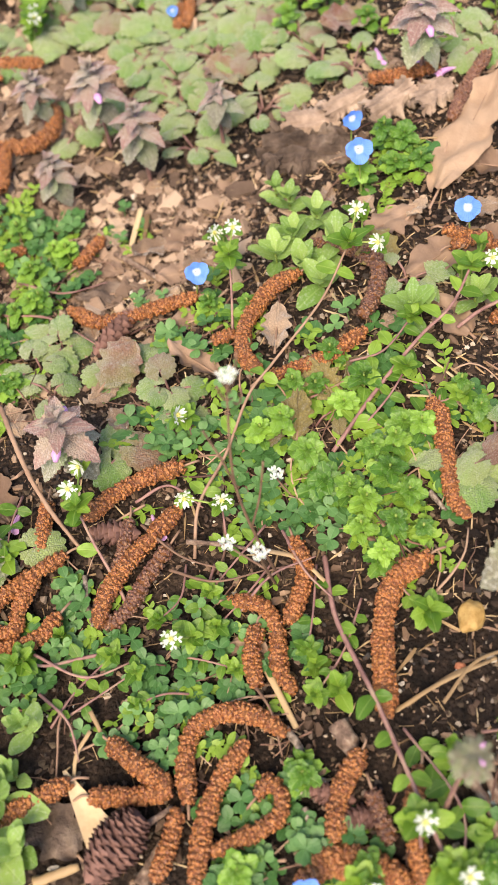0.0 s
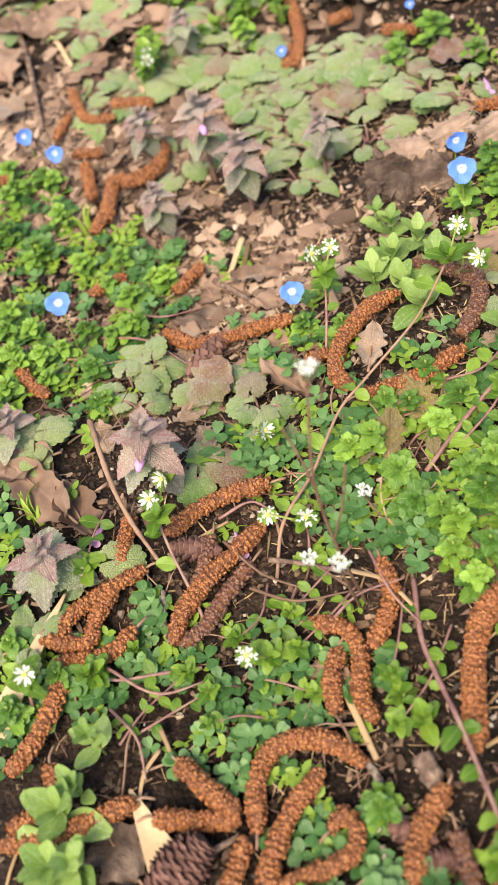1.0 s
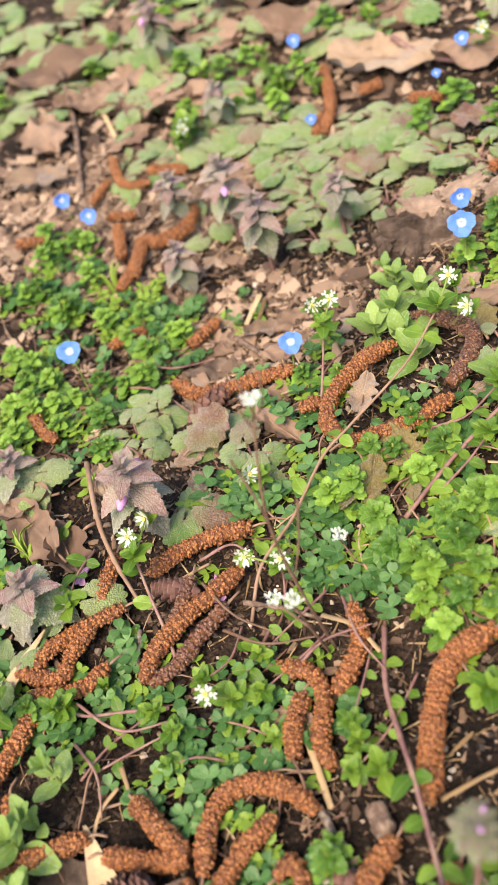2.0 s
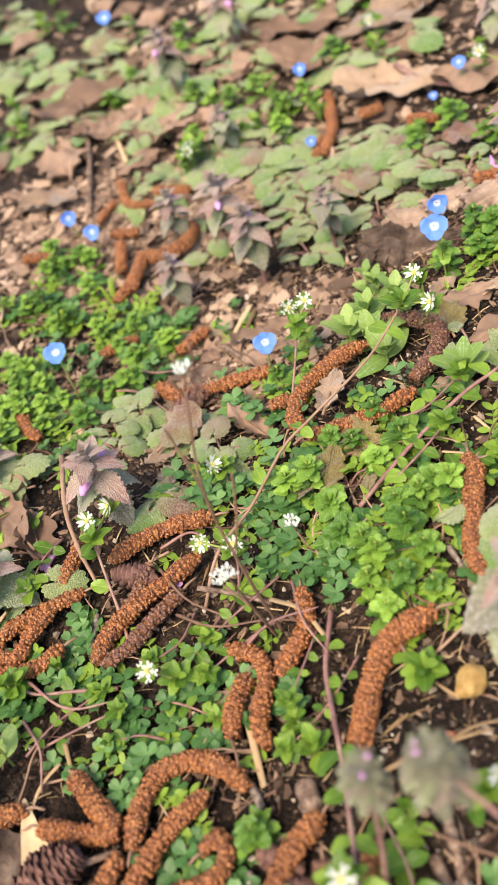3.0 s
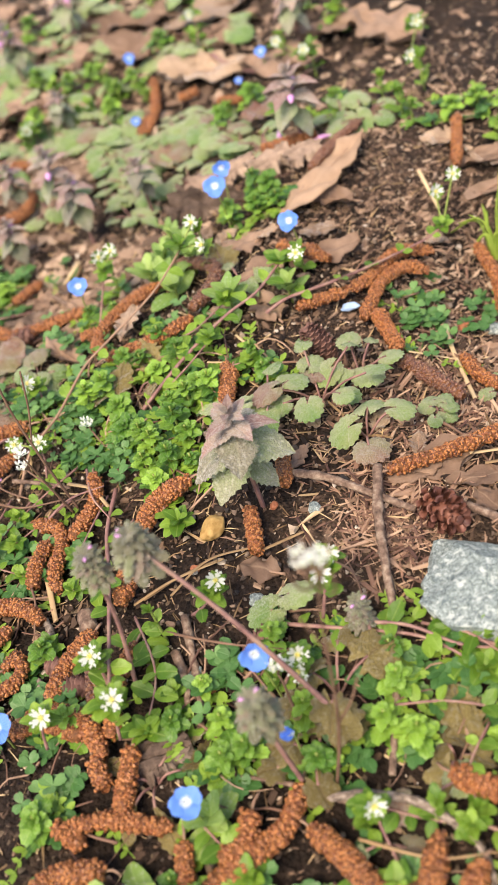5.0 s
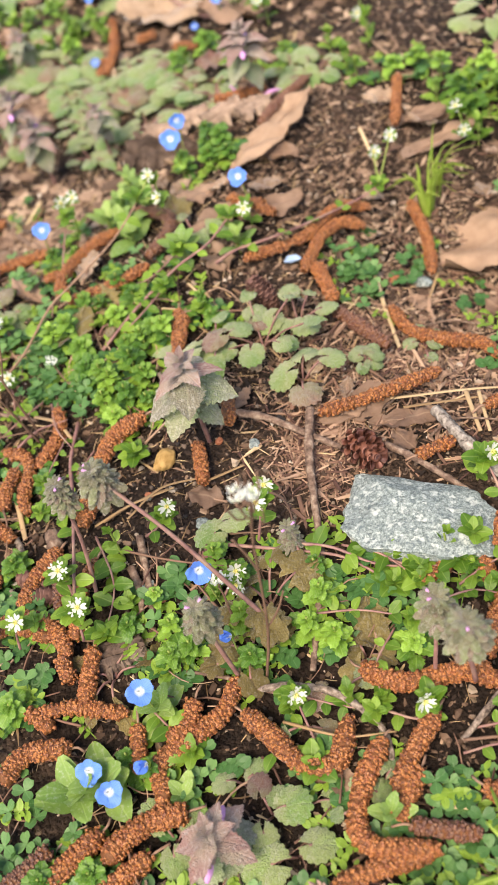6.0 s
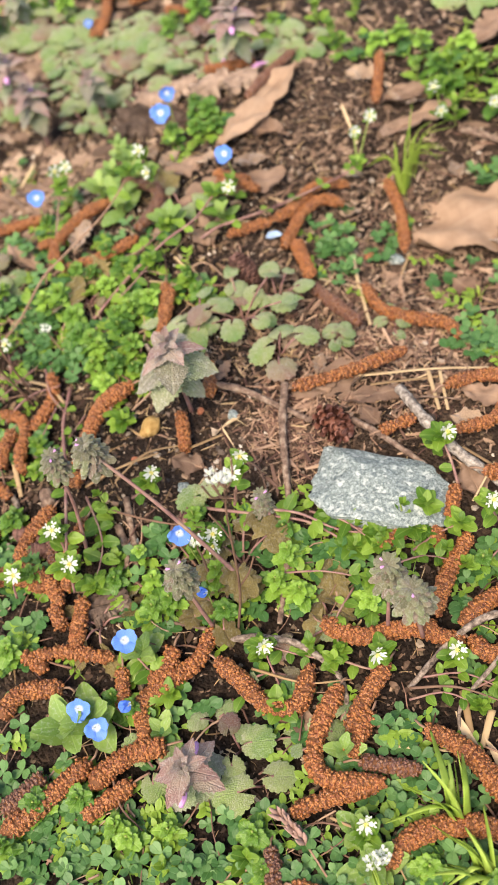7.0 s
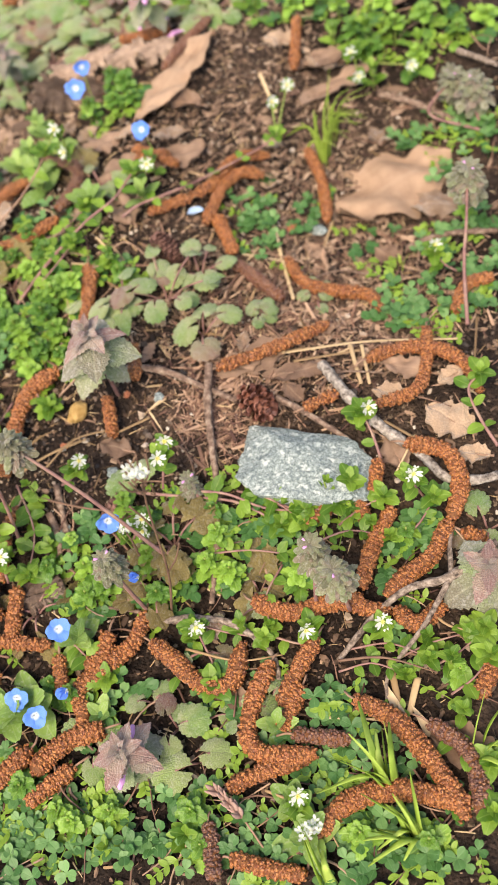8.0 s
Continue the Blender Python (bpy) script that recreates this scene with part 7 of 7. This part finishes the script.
for cx, cy, s in ((-104.3, 195.3, 14), (-119.2, 179.9, 16), (-89.5, 180.2, 18), (-73.0, 163.9, 15), (-90.3, 149.9, 14), (-105.4, 143.6, 12), (-121.5, 144.5, 12), (-84.4, 131.8, 12), (-144.6, 140.5, 12), (-156.2, 108.0, 14), (-121.9, 108.9, 12), (-118.1, 93.5, 12), (-7.9, 151.5, 12), (10.7, 140.9, 12)):
    dead_leaf(cx, cy, s, s * rnd.uniform(0.45, 0.7), rnd.uniform(0, 360), rnd.choice((DEAD_LEAF, DEAD_LEAF_PALE, DEAD_LEAF_PALE)), rnd.uniform(0.8, 2), (rnd.uniform(-10, 10), rnd.uniform(-10, 10)), rnd.choice((3, 4)), rnd.uniform(0.3, 0.8), rnd.randint(50, 999))
for cx, cy, s in ((-10.8, 129.8, 12), (32.5, 133.6, 16), (-17.2, 165.8, 9), (-53.8, 126.7, 12), (-14.7, 94.1, 12), (100.4, 187.7, 22), (118.7, 172.2, 22), (132.3, 124.8, 12), (80.1, 124.8, 12), (118.9, 47.6, 16), (104.5, 43.2, 12), (87.0, 59.4, 12), (75.0, 102.2, 10), (118.0, -4.8, 14)):
    dead_leaf(cx, cy, s, s * rnd.uniform(0.45, 0.7), rnd.uniform(0, 360), rnd.choice((DEAD_LEAF, DEAD_LEAF_PALE, DEAD_LEAF_PALE)), rnd.uniform(0.8, 2), (rnd.uniform(-10, 10), rnd.uniform(-10, 10)), rnd.choice((3, 4)), rnd.uniform(0.3, 0.8), rnd.randint(50, 999))
for cx, cy, s in ((78.0, -0.4, 11), (45.0, -13.8, 12), (96.1, -43.1, 14), (59.9, -33.0, 12), (119.3, -77.5, 12), (121.4, -41.5, 12), (89.1, -25.6, 12), (35.2, 15.8, 10), (11.7, 21.2, 10), (-6.8, 33.5, 12), (4.7, 4.0, 10), (44.8, -0.4, 9)):
    dead_leaf(cx, cy, s, s * rnd.uniform(0.45, 0.7), rnd.uniform(0, 360), rnd.choice((DEAD_LEAF, DEAD_LEAF_PALE, DEAD_LEAF_PALE)), rnd.uniform(0.8, 2), (rnd.uniform(-10, 10), rnd.uniform(-10, 10)), rnd.choice((3, 4)), rnd.uniform(0.3, 0.8), rnd.randint(50, 999))
for a, b, c in (((15.7, -89.9, 4), (30.8, -94.5, 8), (46.5, -100.1, 6)), ((53.8, -95.8, 4), (66.9, -96.8, 8), (80.2, -101.7, 6)), ((39.6, -100.6, 4), (30.9, -112.2, 7), (30.6, -122.4, 6)), ((56.2, -136.5, 3), (70.1, -138.7, 5), (81.8, -147.2, 6)), ((50.4, -143.3, 3), (62.5, -144.3, 6), (72.8, -150.7, 5))):
    chickweed([a, b, c], 0.55, 0.7, 6.0)
for a, b, c in (((-58.7, -38.8, 3), (-51.5, -64.1, 8), (-56.8, -80.0, 5)), ((-49.0, -101.3, 3), (-38.8, -115.8, 7), (-31.9, -125.5, 6)), ((-9.2, -125.9, 3), (-3.4, -134.8, 7), (6.3, -138.1, 6)), ((85.8, -160.3, 3), (94.4, -157.7, 7), (102.0, -151.9, 8)), ((78.9, -170.4, 3), (83.7, -179.9, 6), (91.4, -185.4, 6)), ((76.7, -190.6, 3), (81.9, -197.6, 6), (87.3, -200.7, 7)), ((-156.6, 73.4, 3), (-161.0, 61.6, 7), (-165.0, 50.6, 6)), ((-46.2, 9.5, 3), (-44.8, -1.9, 6), (-40.2, -8.9, 5))):
    chickweed([a, b, c], 0.6, 0.95, 6.0)
for a, b, c in (((-119.0, 49.1, 6), (-108.8, 33.4, 9), (-96.0, 25.4, 6)), ((-113.8, 31.7, 5), (-100.4, 21.8, 9), (-83.9, 20.6, 7)), ((-96.5, 10.4, 5), (-82.7, 17.5, 9), (-67.3, 18.8, 8)), ((-74.9, 31.6, 6), (-72.1, 15.4, 9), (-66.3, 4.7, 6)), ((-161.4, 16.2, 6), (-147.0, 4.2, 8), (-131.0, 5.7, 6)), ((-162.1, 3.8, 5), (-154.7, -7.7, 7), (-154.1, -19.4, 4)), ((-98.3, -9.7, 5), (-94.5, -22.4, 7), (-94.9, -35.7, 5)), ((-147.4, 182.9, 4), (-129.7, 166.8, 7), (-111.1, 168.9, 4)), ((-153.9, 164.3, 4), (-135.8, 153.2, 7), (-120.6, 133.6, 4)), ((-119.1, 58.0, 5), (-106.5, 58.6, 8), (-97.6, 48.1, 6))):
    twig([a, b, c], 0.5, rnd.choice((STEM_DARK, STEM_RED)), "thin dry brown stem lying among leaves", taper=0.6)
for a, b, c in (((-51.4, -47.2, 4), (-29.9, -61.2, 8), (-6.5, -69.5, 6)), ((-1.8, -121.7, 4), (16.3, -131.9, 8), (32.3, -133.0, 5)), ((51.3, -140.1, 5), (66.8, -144.0, 8), (82.4, -152.0, 5)), ((86.6, -130.5, 5), (92.1, -139.2, 8), (104.8, -143.5, 5)), ((-55.6, -146.5, 5), (-52.0, -161.5, 7), (-45.6, -170.1, 4)), ((17.4, -177.4, 5), (32.6, -188.7, 7), (37.2, -199.8, 4)), ((77.1, 35.6, 3), (93.6, 41.1, 4), (112.3, 32.0, 3)), ((97.5, 71.5, 3), (101.5, 53.1, 4), (118.2, 34.6, 3)), ((51.5, 13.9, 3), (60.7, -3.0, 3), (66.0, -24.1, 2)), ((5.1, -40.6, 3), (13.2, -48.6, 4), (14.6, -62.1, 2)), ((83.7, -47.3, 3), (101.7, -47.5, 4), (117.1, -55.8, 2)), ((68.5, -34.6, 3), (79.0, -29.2, 4), (96.3, -33.4, 3))):
    twig([a, b, c], 0.5, rnd.choice((STEM_DARK, TWIG, STRAW)), "thin dry brown stem lying on litter", taper=0.6)
litter("mulch", "fine brown mulch of bark and leaf bits", 4500, [(90.3, 74.9, 60, 40), (91.9, 8.7, 65, 40), (91.1, 125.0, 60, 40)], (1.0, 3.8), SCRAP, (0.12, 0.4), 31)
litter("soil_crumbs", "dark brown soil crumbs and bark bits", 3500, [(0.2, -173.1, 80, 40), (49.9, -145.6, 80, 50), (-107.3, -15.7, 60, 60), (-145.8, 64.9, 50, 60)], (0.6, 2.4), CHIP, (0.2, 0.7), 32)


# ---- far cover and litter ----
FAR = [(-190, 430, 110, 110), (-60, 440, 120, 100), (90, 430, 140, 80), (200, 300, 60, 110), (-260, 300, 60, 150), (-60, 600, 260, 90)]
scatter(speedwell, 36, FAR, lambda: rnd.uniform(1.0, 1.4), lambda: rnd.uniform(6, 12), 3)
scatter(nettle_leaves, 36, FAR, 18, 6, lambda: rnd.uniform(0.9, 1.3), 0.03)
scatter(dead_leaf, 70, FAR, lambda: rnd.uniform(22, 45), lambda: rnd.uniform(14, 26), lambda: rnd.uniform(0, 360), None, 3)
scatter(sprig, 16, FAR, lambda: rnd.uniform(8, 16), 1.1)
EDGE = [(-215, 60, 30, 120), (-235, 200, 40, 90), (-110, -90, 30, 25), (-120, -150, 40, 50), (-30, -225, 70, 18), (160, -150, 30, 80), (180, 30, 30, 80)]
scatter(speedwell, 12, EDGE, lambda: rnd.uniform(0.8, 1.1), lambda: rnd.uniform(4, 9), 3)
scatter(clover, 14, EDGE, 11, 7, 0.8)
WIDE = [(-20, 80, 190, 260)]
BACK = [(-80, 420, 220, 200), (-150, 290, 80, 50)]
litter("leaf_crumbs", "brown dry leaf crumbs and bark chips over the soil", 14000, WIDE, (0.7, 2.7), CHIP, (0.2, 0.7), 3)
litter("leaf_scraps", "larger brown scraps of dead leaves in the background", 6000, BACK, (3, 9), SCRAP, (0.35, 0.8), 8, (0.05, 0.15))
litter("dry_needles", "thin tan straw bits and dry needles over the soil", 4200, WIDE, (2, 9), STRAW, (0.03, 0.09), 4)
litter("grit", "small pale and dark grit grains in the soil", 6000, WIDE, (0.6, 1.8), GRIT, (0.7, 1.0), 5)
BARE = [(60, 20, 80, 90), (70, 150, 50, 40), (-75, 185, 40, 30), (-150, 170, 40, 40)]
litter("bark_crumbs", "fine brown bark crumbs on bare ground", 9000, BARE, (0.6, 2.6), CHIP, (0.18, 0.7), 11)
CORNER = [(110, 230, 70, 60), (40, 220, 60, 40)]
litter("bark_flakes", "mid-brown flakes of bark and leaf on bare soil", 2600, CORNER, (1.0, 4.0), SCRAP, (0.12, 0.4), 21)


LEFT = [(-150, 190, 60, 60), (-85, 185, 60, 40)]
litter("leaf_fragments", "flat pale brown fragments of dead leaves on the soil", 1100, LEFT, (2, 8), SCRAP, (0.3, 0.8), 41, (0.05, 0.12))
MULCH = [(90, 0, 60, 50), (52, 25, 40, 40), (100, 80, 60, 60), (30, -30, 20, 25)]
litter("bark_fibres", "thin reddish brown fibres of bark and stalk on the litter", 3000, MULCH, (3, 9), FIBRE, (0.05, 0.14), 42)


def dry_tangle(count, seed):
    """Thin dead stems that lie crosswise between the plants, in one mesh."""
    rg = random.Random(seed)
    b = Build()
    for _ in range(count):
        cx, cy, r = rg.choice(GREEN)
        if cy > 240:
            continue
        x, y, a = rg.gauss(cx, r), rg.gauss(cy, r), rg.uniform(0, tau)
        line, step = [], rg.uniform(4, 9)
        for k in range(4):
            line.append((x, y, gz(x, y) + 1.5 + rg.uniform(0, 3.5)))
            x, y, a = x + step * math.cos(a), y + step * math.sin(a), a + rg.uniform(-0.5, 0.5)
        r0 = rg.uniform(0.18, 0.5)
        tube(b, spline(line, 2.5), lambda q: r0 * (1.1 - 0.5 * q), 5)
    tagged(new("dry_stems", b.mesh("dry_stems", FIBRE)), "tangle of thin dead brown stems between the plants", "dry stems", kind="stuff")


dry_tangle(700, 71)


def undergrowth(name, label, count, material, seed, stem_length, leaf_length, round_leaf):
    """Threads of stem with pairs of tiny leaves close to the soil between the larger plants, in one mesh."""
    rg = random.Random(seed)
    b = Build()
    for _ in range(count):
        cx, cy, r = rg.choice(GREEN)
        if cy > 260:
            continue
        x, y, a = rg.gauss(cx, r * 0.6), rg.gauss(cy, r * 0.6), rg.uniform(0, tau)
        n = rg.randint(3, 6)
        step = stem_length * rg.uniform(0.7, 1.2) / n
        line, up = [], rg.uniform(1.0, 3.0)
        for k in range(n + 1):
            line.append(np.array((x, y, gz(x, y) + up + rg.uniform(-0.3, 0.5) + 0.4 * k)))
            x, y, a = x + step * math.cos(a), y + step * math.sin(a), a + rg.uniform(-0.5, 0.5)
        tube(b, line, 0.2, 4)
        for k, q in enumerate(line[1:]):
            for s in (-1, 1):
                ln = leaf_length * rg.uniform(0.6, 1.2)
                m = Matrix.Translation(q) @ Matrix.Rotation(a - math.pi / 2 + s * rg.uniform(0.7, 1.5), 4, "Z") @ Matrix.Rotation(rg.uniform(0.0, 0.6), 4, "X") @ Matrix.Rotation(rg.uniform(-0.3, 0.3), 4, "Y")
                blade(b, ln, ln * (0.85 if round_leaf else 0.6), "oval", 0, 0, 0.15, 0.1, across=2, at=m, rows_of=4)
    tagged(new(name, b.mesh(name, material)), label, "undergrowth", kind="stuff")


undergrowth("seedlings", "tangle of thin stems with tiny green leaves close to the soil", 560, CHICKWEED, 61, 15, 3.6, False)
undergrowth("clover_seedlings", "tiny rounded blue-green leaves close to the soil", 420, CLOVER, 62, 9, 4.0, True)
